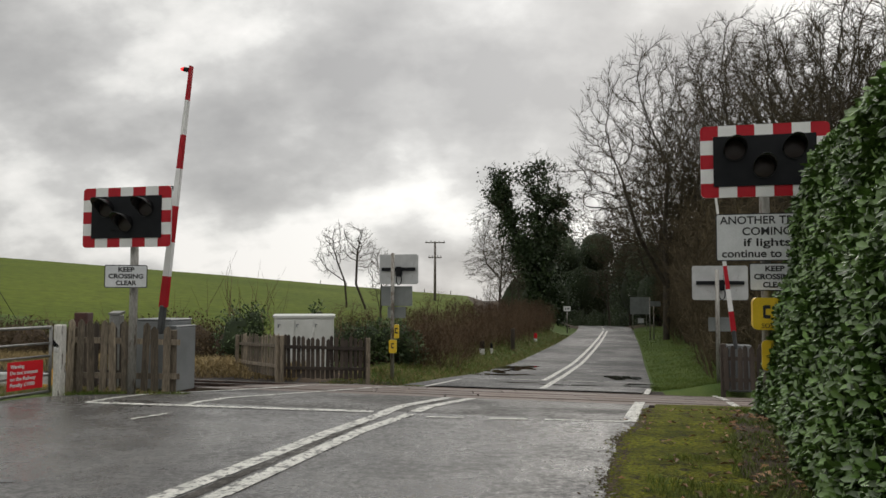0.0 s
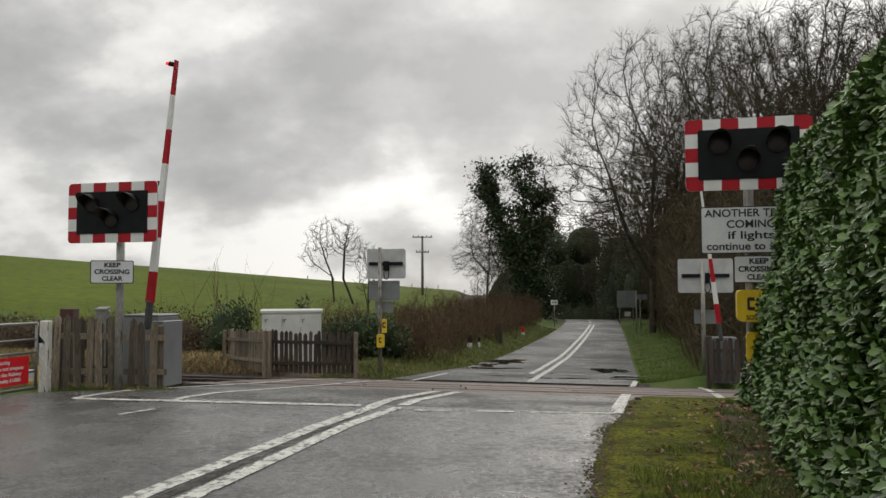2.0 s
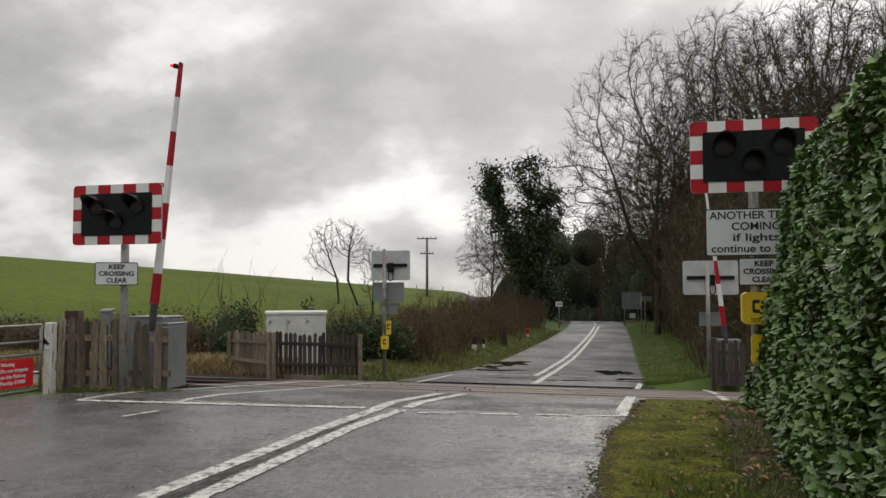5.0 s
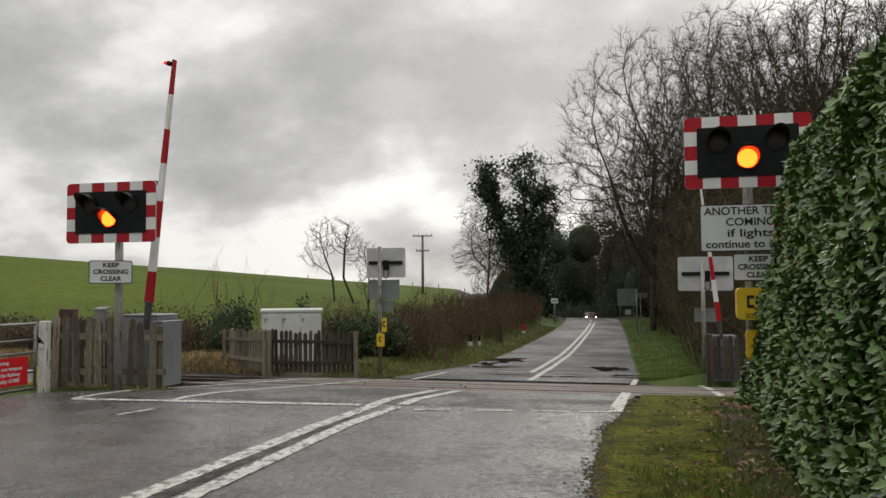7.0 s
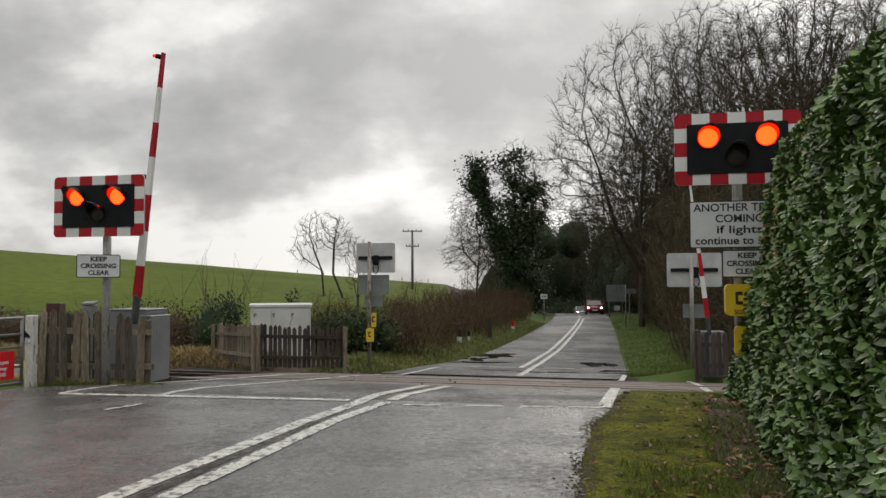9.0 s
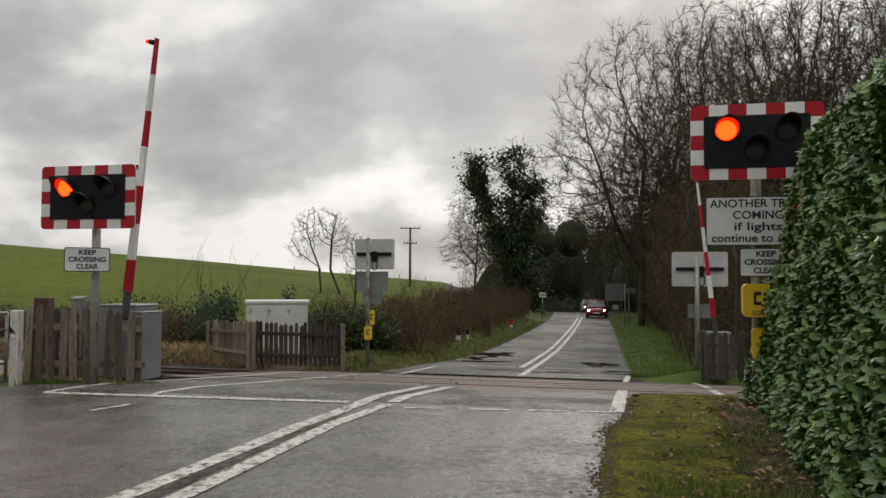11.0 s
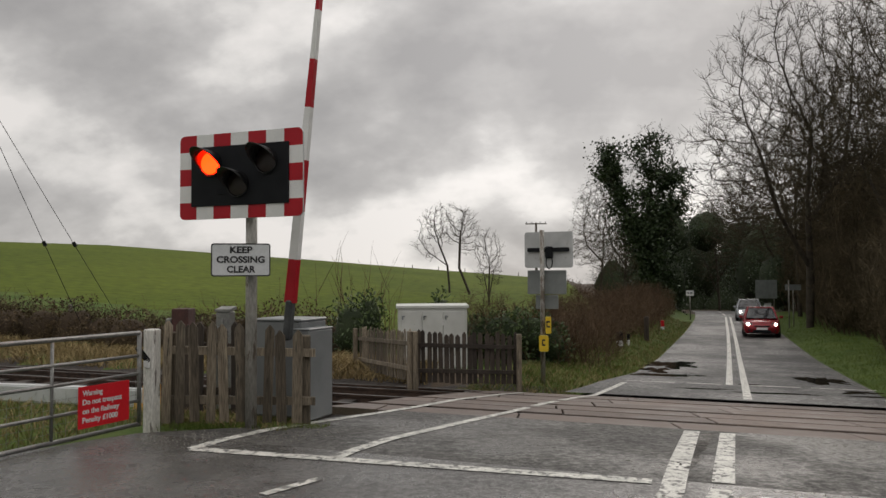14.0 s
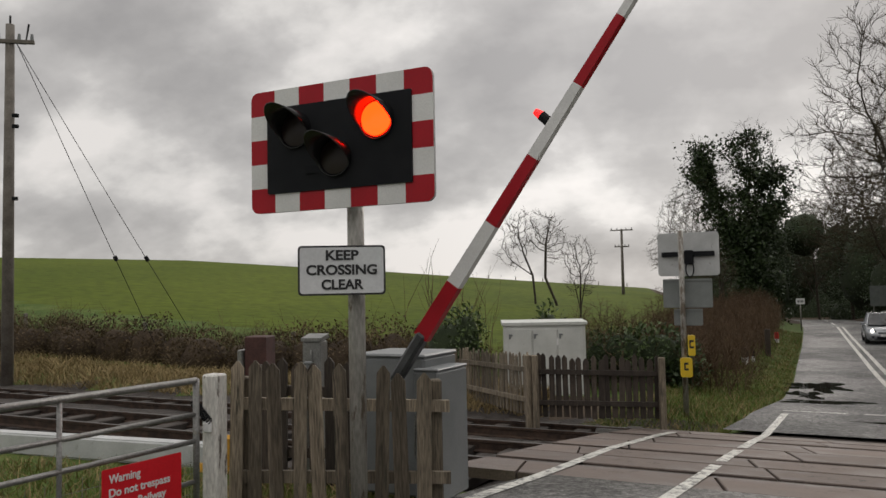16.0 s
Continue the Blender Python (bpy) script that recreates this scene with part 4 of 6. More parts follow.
rail_store = thing("steel_beam", "grey steel channel beams lying behind the gate", "beam", pose(-8.0, 12.85, lie(-8.0, 12.85) + 0.06, 0, 0, -8))
part("beam", Shape().box((0, 0, 0), (3.6, 0.05, 0.20), bevel=0.01).box((0, 0.06, 0.1), (3.6, 0.14, 0.02)).box((0, 0.06, -0.1), (3.6, 0.14, 0.02)), M_BACK, rail_store)
part("end_buffer", Shape().box((1.86, 0.03, -0.02), (0.16, 0.2, 0.42), bevel=0.03).box((1.78, 0.02, -0.12), (0.3, 0.1, 0.16), bevel=0.02), M_ORANGE, rail_store, "orange end piece")
for x in (-1.5, 1.3):
    part("support", Shape().box((x, 0.06, -0.29), (0.12, 0.12, 0.40), bevel=0.01), M_GALV, rail_store)


def cabinet(name, at, w, d, h, mat, label, doors, roof=0.06, overhang=0.04):
    c = thing(name, label, "cabinet", at)
    part("body", Shape().box((0, 0, h / 2), (w, d, h), bevel=0.012), mat, c)
    if roof:
        part("roof", Shape().add([(-w / 2 - overhang, -d / 2 - overhang, h), (w / 2 + overhang, -d / 2 - overhang, h), (w / 2 + overhang, d / 2 + overhang, h + 0.02), (-w / 2 - overhang, d / 2 + overhang, h + 0.02),
                                  (-w / 2 - overhang, -d / 2 - overhang, h + roof), (w / 2 + overhang, -d / 2 - overhang, h + roof), (w / 2 + overhang, d / 2 + overhang, h + roof + 0.03), (-w / 2 - overhang, d / 2 + overhang, h + roof + 0.03)],
                                 [(3, 2, 1, 0), (4, 5, 6, 7), (0, 1, 5, 4), (1, 2, 6, 5), (2, 3, 7, 6), (3, 0, 4, 7)]), mat, c)
    for k in range(doors):
        dw = (w - 0.12) / doors
        x = -w / 2 + 0.06 + dw * (k + 0.5)
        dr = part("door", Shape().box((x, -d / 2 - 0.012, h * 0.5), (dw - 0.03, 0.022, h - 0.16), bevel=0.006), mat, c)
        part("handle", Shape().box((x - dw * 0.36, -d / 2 - 0.035, h - 0.19), (0.08, 0.03, 0.03), bevel=0.008).box((x - dw * 0.40, -d / 2 - 0.035, h - 0.23), (0.03, 0.03, 0.09), bevel=0.008), M_GREYBOX, dr, "grey handle")
    return c


pale = cabinet("equipment_cabinet", pose(-4.05, 22.5, lie(-4.05, 22.5) + 0.12, 0, 0, 10), 1.66, 0.75, 1.5, M_CABINET, "pale grey-green trackside cabinet with three doors", 3)
part("notice", Shape().plate(0.14, 0.14, 0.004, (0.28, -0.395, 1.16)), M_WHITE, pale, "small white notice")
cabinet("small_cabinet", pose(-5.20, 12.6, lie(-5.20, 12.6), 0, 0, 2), 0.17, 0.2, 1.17, M_GALV, "small grey post box behind the pickets", 1, roof=0.03, overhang=0.01)
rb = thing("relay_box", "small grey and rust-red relay box behind the pickets", "cabinet", pose(-5.93, 13.0, lie(-5.93, 13.0) + 0.06, 0, 0, 2))
part("body", Shape().box((0, 0, 0.5), (0.22, 0.24, 1.30), bevel=0.01), material("rusty_red_paint", (0.045, 0.018, 0.016), (0.075, 0.028, 0.024), scale=6, rough=0.7, fine=60), rb)
part("side_panel", Shape().box((-0.145, -0.02, 0.55), (0.05, 0.26, 0.95), bevel=0.008), M_GALV, rb)

# ---------------------------------------------------------------- railway
RAILS = (12.95, 14.45, 16.45, 17.95)
DIRX = Vector((1, -M_SLOPE, 0)).normalized()


def along(s, x):
    return Vector((x, rail_y(s, x), 0))


def rail_level(s):
    return float(np.interp(s, FALL_S, FALL_Z))


for k, s in enumerate(RAILS):
    z = rail_level(s) - 0.02
    tr = thing("rail", "rusty steel railway rail with a worn bright head", "rail", group="rails")
    prof, head = Shape(), Shape()
    half = ((0.07, -0.155), (0.07, -0.14), (0.012, -0.125), (0.012, -0.04), (0.035, -0.03), (0.035, 0.0))
    xa, xb = -70.0, 60.0
    for sgn in (1, -1):
        vs = []
        for x in (xa, xb):
            for o, zz in half:
                vs.append((x, rail_y(s, x) + sgn * o, z + zz))
        n = len(half)
        prof.add(vs, [((i, i + 1, n + i + 1, n + i) if sgn < 0 else (n + i, n + i + 1, i + 1, i)) for i in range(n - 1)])
    head.add([(x, rail_y(s, x) + o, z + 0.001) for x in (xa, xb) for o in (-0.034, 0.034)], [(0, 2, 3, 1)])
    part("web", prof, M_RAIL, tr)
    part("head", head, M_RAILTOP, tr, "bright worn rail head")
sl_me = Shape().box((0, 0, -0.20), (0.25, 2.5, 0.13), bevel=0.012).mesh("sleeper", M_SLEEPER)
for t0, t1 in ((12.95, 14.45), (16.45, 17.95)):
    mid = (t0 + t1) / 2
    for k in range(60):
        x = -40 + k * 0.68
        if left_edge(rail_y(mid, x)) - 0.6 < x < right_edge(rail_y(mid, x)) + 2.2:
            continue
        ob = tagged(new("sleeper", sl_me), "dark timber railway sleeper", "sleeper", "sleepers")
        ob.matrix_basis = pose(x, rail_y(mid, x), rail_level(mid) - 0.02, 0, 0, math.degrees(math.atan2(-M_SLOPE, 1)))

# crossing panels between and beside the rails
panels = tagged(new("crossing_deck"), "reddish-grey rubber crossing panels, wet and worn", "crossing deck", kind="structure")
rows = ((S_NEAR, 12.86), (13.05, 13.70), (13.71, 14.36), (14.54, 15.45), (15.46, 16.36), (16.54, 17.20), (17.21, 17.86))
rnd = random.Random(4)
for s0, s1 in rows:
    x0 = -3.95 + (s1 - 12.7) * 0.33 + 0.3 + 0.5 * rnd.random()
    L = 1.8
    sh = Shape()
    z0, z1 = rail_level(s0), rail_level(s1)
    c = (s0 + s1) / 2
    w = L / 2 - 0.013
    d = (s1 - s0) / 2 - 0.006
    pts = []
    for zz, e in ((-0.10, 0), (-0.008, 0), (0, 0.010)):
        for a, b, zb in ((-w + e, -d + e, z0), (w - e, -d + e, z0), (w - e, d - e, z1), (-w + e, d - e, z1)):
            pts.append((a, b - M_SLOPE * a, zb + zz))
    sh.add(pts, [(8, 9, 10, 11)] + [(r * 4 + i, r * 4 + (i + 1) % 4, r * 4 + 4 + (i + 1) % 4, r * 4 + 4 + i) for r in range(2) for i in range(4)])
    me = sh.mesh("panel", M_PANEL)
    e0, e1 = -3.95 + (s0 - 12.7) * 0.33, -3.95 + (s1 - 12.7) * 0.33
    end = Shape()
    for zz in (-0.10, 0.0):
        for xx, ss in ((e0, s0 + 0.006), (x0 - 0.008, s0 + 0.006), (x0 - 0.008, s1 - 0.006), (e1, s1 - 0.006)):
            end.v.append((xx, rail_y(ss, xx), rail_level(ss) + zz - 0.002))
    end.f = [(4, 5, 6, 7), (0, 1, 5, 4), (1, 2, 6, 5), (2, 3, 7, 6), (3, 0, 4, 7)]
    end.m = [0] * 5
    part("end_panel", end, M_PANEL, panels)
    for k in range(7):
        x = x0 + L * (k + 0.5)
        if x > 7.2:
            break
        ob = new("panel", me)
        ob.parent = panels
        ob.matrix_basis = pose(x, rail_y(c, x), rnd.uniform(-0.004, 0.003))
bed = Shape()
bed.add([(x, rail_y(s, x), rail_level(s) - 0.06) for x in (-2.9, 7.4) for s in (S_NEAR, S_FAR)], [(0, 2, 3, 1)])
part("bed", bed, M_ASPHALT_NEW, panels, "dark bed under the joints")
# ---------------------------------------------------------------- plants
FINEST = (0.1, 0.014, 0.012, 0.009, 0.007, 0.006)


def grow(wood, twig, p, d, length, r, lvl, rnd, spread, rise, keep=None, kids=(6, 6, 5, 5, 4), top=4, tips=None):
    """One branch with its side branches; thin levels go to the twig shape."""
    segs = (6, 5, 3, 2, 2, 2)[lvl]
    pts, radii = [p.copy()], [r]
    q, dd = p.copy(), d.normalized()
    end = r * (0.45 if lvl == 0 else 0.3)
    for i in range(segs):
        wob = 0.10 + 0.065 * lvl
        dd = (dd + Vector((rnd.uniform(-wob, wob), rnd.uniform(-wob, wob), rnd.uniform(-wob, wob) + rise * 0.12))).normalized()
        q = q + dd * (length / segs)
        pts.append(q.copy())
        radii.append(r + (end - r) * (i + 1) / segs)
    (wood if lvl < 2 else twig).tube(pts, radii, (9, 5, 3, 3, 3, 3)[lvl], cap=False)
    if tips is not None and lvl >= 2:
        tips.append((pts[-1], dd))
    if lvl >= top:
        return
    n = kids[lvl]
    for k in range(n):
        u = (0.35 if lvl == 0 else 0.2) + (0.65 if lvl == 0 else 0.8) * (k + rnd.random() * 0.8) / n
        u = min(u, 0.999)
        i = min(int(u * segs), segs - 1)
        base = pts[i].lerp(pts[i + 1], u * segs - i)
        axis = (pts[i + 1] - pts[i]).normalized()
        side = axis.cross(Vector((rnd.uniform(-1, 1), rnd.uniform(-1, 1), rnd.uniform(-1, 1)))).normalized()
        a = radians(rnd.uniform(*spread))
        nd = (axis * math.cos(a) + side * math.sin(a) + Vector((0, 0, rise * 0.25))).normalized()
        rr = max((radii[i] + (radii[i + 1] - radii[i]) * (u * segs - i)) * rnd.uniform(0.45, 0.68), FINEST[lvl + 1])
        grow(wood, twig, base, nd, length * rnd.uniform(0.48, 0.74) * (1.0 if lvl else 1 - 0.25 * u), rr, lvl + 1, rnd, spread, rise, keep, kids, top, tips)


def colonise(roots, targets, step, kill, rnd, up=0.0, rounds=160):
    """Branches that grow step by step towards points of the crown, each point drawing the nearest shoot."""
    pos, par = [], []
    for line in roots:
        pts = [Vector(p) for p in line]
        last = -1
        for a, b in zip(pts, pts[1:]):
            n = max(int((b - a).length / step), 1)
            for k in range(n + (b is pts[-1])):
                q = a.lerp(b, k / n)
                if last < 0:
                    near = [i for i, w in enumerate(pos) if (Vector(w) - q).length < step * 0.6]
                    if near:
                        last = near[0]
                        continue
                pos.append(tuple(q))
                par.append(last)
                last = len(pos) - 1
    t = np.array(targets)
    p = np.array(pos)
    d = np.linalg.norm(t[:, None] - p[None], axis=2)
    near, dist = d.argmin(1), d.min(1)
    gen = np.random.default_rng(rnd.randrange(10 ** 6))
    for _ in range(rounds):
        live = dist > kill
        t, near, dist = t[live], near[live], dist[live]
        if not len(t):
            break
        tip = np.array(pos)[near]
        pull = (t - tip) / dist[:, None]
        total = np.zeros((len(pos), 3))
        np.add.at(total, near, pull)
        ids = np.unique(near)
        way = total[ids] + gen.normal(0, 0.13, (len(ids), 3)) * np.linalg.norm(total[ids], axis=1)[:, None]
        way[:, 2] += up * np.linalg.norm(way, axis=1)
        way /= np.maximum(np.linalg.norm(way, axis=1), 1e-6)[:, None]
        fresh = np.array(pos)[ids] + way * step
        base = len(pos)
        pos += [tuple(q) for q in fresh]
        par += [int(q) for q in ids]
        d = np.linalg.norm(t[:, None] - fresh[None], axis=2)
        m, k = d.min(1), d.argmin(1)
        closer = m < dist
        near, dist = np.where(closer, k + base, near), np.where(closer, m, dist)
    return pos, par


def timber(pos, par, tip_r, power=2.3, twigs=2, twig_len=0.6, twig_r=0.007, thick=0.028, rnd=None, droop=0.15):
    """Tubes along the branches, thicker where they carry more, with fine twigs on the thin ones."""
    n = len(pos)
    load, kids = [0.0] * n, [[] for _ in range(n)]
    for i in range(n - 1, -1, -1):
        load[i] = load[i] or tip_r ** power
        if par[i] >= 0:
            load[par[i]] += load[i]
            kids[par[i]].append(i)
    rad = [w ** (1 / power) for w in load]
    wood, twig, thin, bulky = Shape(), Shape(), [], []
    starts = [i for i in range(n) if par[i] < 0]
    while starts:
        i = starts.pop()
        chain = [par[i], i] if par[i] >= 0 else [i]
        while kids[chain[-1]]:
            ks = sorted(kids[chain[-1]], key=lambda q: -rad[q])
            starts += ks[1:]
            chain.append(ks[0])
        if len(chain) < 2:
            continue
        rs = [min(rad[q], rad[chain[1]]) for q in chain]
        big = rs[0] > thick
        (wood if big else twig).tube([pos[q] for q in chain], rs, 7 if rs[0] > 0.1 else 5 if big else 3, cap=False)
    for i in range(n):
        if par[i] < 0:
            continue
        (thin if rad[i] < thick else bulky).append(i)
        if rad[i] < thick:
            a = Vector(pos[i])
            axis = (a - Vector(pos[par[i]])).normalized()
            for _ in range(twigs):
                d = (axis + ball(rnd) * 0.75 + Vector((0, 0, droop))).normalized()
                L = twig_len * rnd.uniform(0.45, 1.2)
                m = a + d * L * 0.5
                e = m + (d + ball(rnd) * 0.45 + Vector((0, 0, droop))).normalized() * L * 0.5
                twig.tube([a, m, e], [twig_r, twig_r * 0.85, twig_r * 0.6], 3, cap=False)
    return wood, twig, [pos[i] for i in bulky], [pos[i] for i in thin]


def cloud(rnd, lobes, count, skin=0.55):
    """Points spread through ellipsoids, thicker towards their outside."""
    vol = [a * b * c for _, (a, b, c) in lobes]
    pts = []
    while len(pts) < count:
        (x, y, z), (a, b, c) = rnd.choices(lobes, vol)[0]
        d = ball(rnd) * rnd.random() ** (skin / 1.5)
        k = 1 + 0.16 * noise.noise(d * 2.3 + Vector((x, y, z)))
        pts.append((x + d.x * a * k, y + d.y * b * k, z + d.z * c * k))
    return pts


def leaf(sh, p, n, up, size, wide=0.5, fold=0.18, full=False):
    """A pointed leaf in two halves with a folded midrib."""
    a = n.cross(up)
    a = a.normalized() if a.length > 1e-5 else Vector((1, 0, 0))
    w, t = a * size * wide / 2, up.normalized() * size
    f = n * size * fold
    o = len(sh.v)
    if full:
        dip = n * size * 0.12
        sh.v += [tuple(p), tuple(p + t * 0.25 - w * 0.72 + f), tuple(p + t * 0.62 - w * 0.9 + f - dip * 0.5), tuple(p + t - dip), tuple(p + t * 0.62 + w * 0.9 + f - dip * 0.5), tuple(p + t * 0.25 + w * 0.72 + f), tuple(p + t * 0.3), tuple(p + t * 0.65 - dip * 0.4)]
        sh.f += [(o, o + 6, o + 1), (o + 1, o + 6, o + 7, o + 2), (o + 2, o + 7, o + 3), (o, o + 5, o + 6), (o + 5, o + 4, o + 7, o + 6), (o + 4, o + 3, o + 7)]
        sh.m += [0] * 6
        return
    sh.v += [tuple(p), tuple(p + t * 0.45 - w + f), tuple(p + t), tuple(p + t * 0.45 + w + f), tuple(p + t * 0.5)]
    sh.f += [(o, o + 4, o + 1), (o + 1, o + 4, o + 2), (o, o + 3, o + 4), (o + 3, o + 2, o + 4)]
    sh.m += [0] * 4


def ball(rnd):
    while True:
        v = Vector((rnd.uniform(-1, 1), rnd.uniform(-1, 1), rnd.uniform(-1, 1)))
        if 0.05 < v.length < 1:
            return v.normalized()


def place_tree(proto, name, x, y, turn, scale, label, group, extra=None, z=None):
    t = thing(name, label, "tree", pose(x, y, (land(x, y) if z is None else z) - 0.1, 0, 0, turn), group)
    t.scale = (scale, scale, scale)
    part("trunk", proto[0], None, t)
    part("crown", proto[1], None, t, "fine bare twigs")
    if extra is not None:
        part("ivy", extra, None, t, "dark ivy leaves climbing the limbs")
    return t


protos = []
for seed, lobes, lean in ((11, [((0, 0, 10.2), (5.0, 5.0, 6.0)), ((-1.5, 0.6, 8.0), (4.6, 4.2, 4.0))], 0.3),
                          (12, [((0, 0, 10.6), (4.3, 4.3, 5.6)), ((1.2, -0.5, 7.6), (4.4, 4.4, 3.6))], -0.4),
                          (13, [((-1.6, 0, 10.6), (3.6, 3.8, 5.2)), ((2.0, 0.5, 9.6), (3.6, 3.8, 5.0))], 0.1)):
    rnd = random.Random(seed)
    roots = [[(0, 0, -0.3), (lean * 0.4, 0, 3.0), (lean, 0.2, 6.5), (lean * 1.4, 0, 9.5)],
             [(lean * 0.4, 0, 3.0), (-1.4, 0.5, 5.6), (-2.4, 0.6, 8.2)], [(lean * 0.8, 0.1, 5.2), (1.7, -0.7, 7.6), (2.3, -0.6, 9.6)]]
    w, t, bulky, thin = timber(*colonise(roots, cloud(rnd, lobes, 2100), 0.34, 0.62, rnd), 0.0115, 2.15, 5, 0.68, 0.0080, 0.03, rnd)
    protos.append((w.mesh("trunk", M_BARK, True), t.mesh("crown", M_TWIG)))


def field_tree(seed, roots, lobes, count, step=0.12, twig_r=0.0052, tip=0.008):
    rnd = random.Random(seed)
    w, t, bulky, thin = timber(*colonise(roots, cloud(rnd, lobes, count), step, step * 1.8, rnd), tip, 2.2, 2, 0.26, twig_r, 0.016, rnd)
    return w.mesh("trunk", M_BARK, True), t.mesh("crown", M_TWIG)


# small field tree with two leaning stems, and a broom-like one
small_tree = field_tree(23, [[(-0.1, 0, -0.3), (-0.12, 0, 0.7), (-0.2, 0, 1.6), (-0.55, 0, 2.5)], [(0.85, 0.1, -0.3), (0.7, 0, 0.5), (0.3, 0, 1.5), (0.35, 0, 2.8)], [(-0.2, 0, 1.6), (-0.9, 0, 2.1)]],
                        [((-0.15, 0, 3.35), (1.35, 1.25, 1.0)), ((-1.0, 0, 2.6), (0.75, 0.8, 0.75)), ((0.75, 0, 2.9), (0.75, 0.7, 0.95))], 620)
broom_tree = field_tree(24, [[(0, 0, -0.3), (0, 0, 1.6), (0.05, 0, 2.8)], [(0, 0, 0.9), (-0.35, 0, 2.4)], [(0, 0, 1.0), (0.35, 0, 2.6)]], [((0, 0, 3.6), (0.95, 0.9, 1.3)), ((0, 0, 2.4), (0.9, 0.9, 0.9))], 520)
# scrub of many stems
FINEST = (0.1, 0.014, 0.011, 0.008, 0.007, 0.006)


def scrub_proto(seed, h, width, stems, mat=M_HEDGETWIG, kids=(0, 5, 4, 3), top=3, tilt=0.35):
    rnd = random.Random(seed)
    wood, twig = Shape(), Shape()
    for k in range(stems):
        b = Vector((rnd.uniform(-width, width), rnd.uniform(-width, width), -0.1))
        d = Vector((rnd.uniform(-tilt, tilt), rnd.uniform(-tilt, tilt), 1))
        hh = h * rnd.uniform(0.55, 1.0)
        grow(wood, twig, b, d, hh * 0.75, 0.018, 1, rnd, (20, 60) if tilt > 0.2 else (10, 25), 0.4, None, kids, top)
    twig.add(wood.v, wood.f)
    return twig.mesh("branchwork", mat)


scrubs = [scrub_proto(s, 2.4, 1.1, 23) for s in (31, 32, 33)]


def thicket_proto(seed):
    """A rounded tangle of many stems, about 3.4 m high."""
    rnd = random.Random(seed)
    roots = []
    for k in range(9):
        a = 6.28319 * k / 9 + rnd.uniform(-0.3, 0.3)
        x, y = 0.9 * math.cos(a) * rnd.uniform(0.3, 1), 0.9 * math.sin(a) * rnd.uniform(0.3, 1)
        roots.append([(x, y, -0.1), (x * 1.5, y * 1.5, 0.9)])
    lobes = [((0, 0, 1.75), (1.45, 1.45, 1.55)), ((rnd.uniform(-0.6, 0.6), rnd.uniform(-0.6, 0.6), 2.4), (0.9, 0.9, 1.0))]
    w, t, bulky, thin = timber(*colonise(roots, cloud(rnd, lobes, 700), 0.16, 0.28, rnd), 0.006, 2.3, 3, 0.42, 0.0046, 0.05, rnd, -0.05)
    t.add(w.v, w.f)
    return t.mesh("branchwork", M_WOODTWIG)


thickets = [thicket_proto(s) for s in (35, 36, 37)]
brown_thickets = [me.copy() for me in thickets]
for me in brown_thickets:
    me.materials[0] = M_HEDGETWIG
shoots = [scrub_proto(s, 4.8, 0.7, 8, kids=(0, 4, 0), top=2, tilt=0.1) for s in (38, 39, 40)]


# bare trees of the wood
wood_group = "bare trees along the lane"
rnd = random.Random(77)
spots = [(13.5, 50.0, 1.2), (16.5, 56, 1.1), (17.0, 63, 1.0), (19.5, 75, 1.05), (14.2, 33, 0.92), (18.0, 41, 1.0), (14.6, 25.5, 0.85), (19, 31, 0.95), (14.5, 38.5, 1.05), (17.6, 47, 1.15), (17.4, 35.5, 1.0)]
for k in range(10):
    y = 24 + k * 6
    spots.append((right_edge(y) + 10.5 + rnd.uniform(0, 4), y + rnd.uniform(-2, 2), rnd.uniform(0.9, 1.1)))
for x, y, sc in spots:
    place_tree(protos[rnd.randrange(3)], "bare_tree", x, y, rnd.uniform(0, 360), sc, "tall leafless tree with dense fine twigs in the wood", wood_group)
# trees over the far end of the lane
for x, y, sc in ((7.0, 84, 0.8), (9.5, 96, 0.85), (20.5, 92, 1.0), (13.5, 118, 0.9), (22, 112, 1.0), (6, 106, 0.9)):
    place_tree(protos[rnd.randrange(3)], "bare_tree", x, y, rnd.uniform(0, 360), sc, "leafless tree at the dark end of the lane", wood_group)

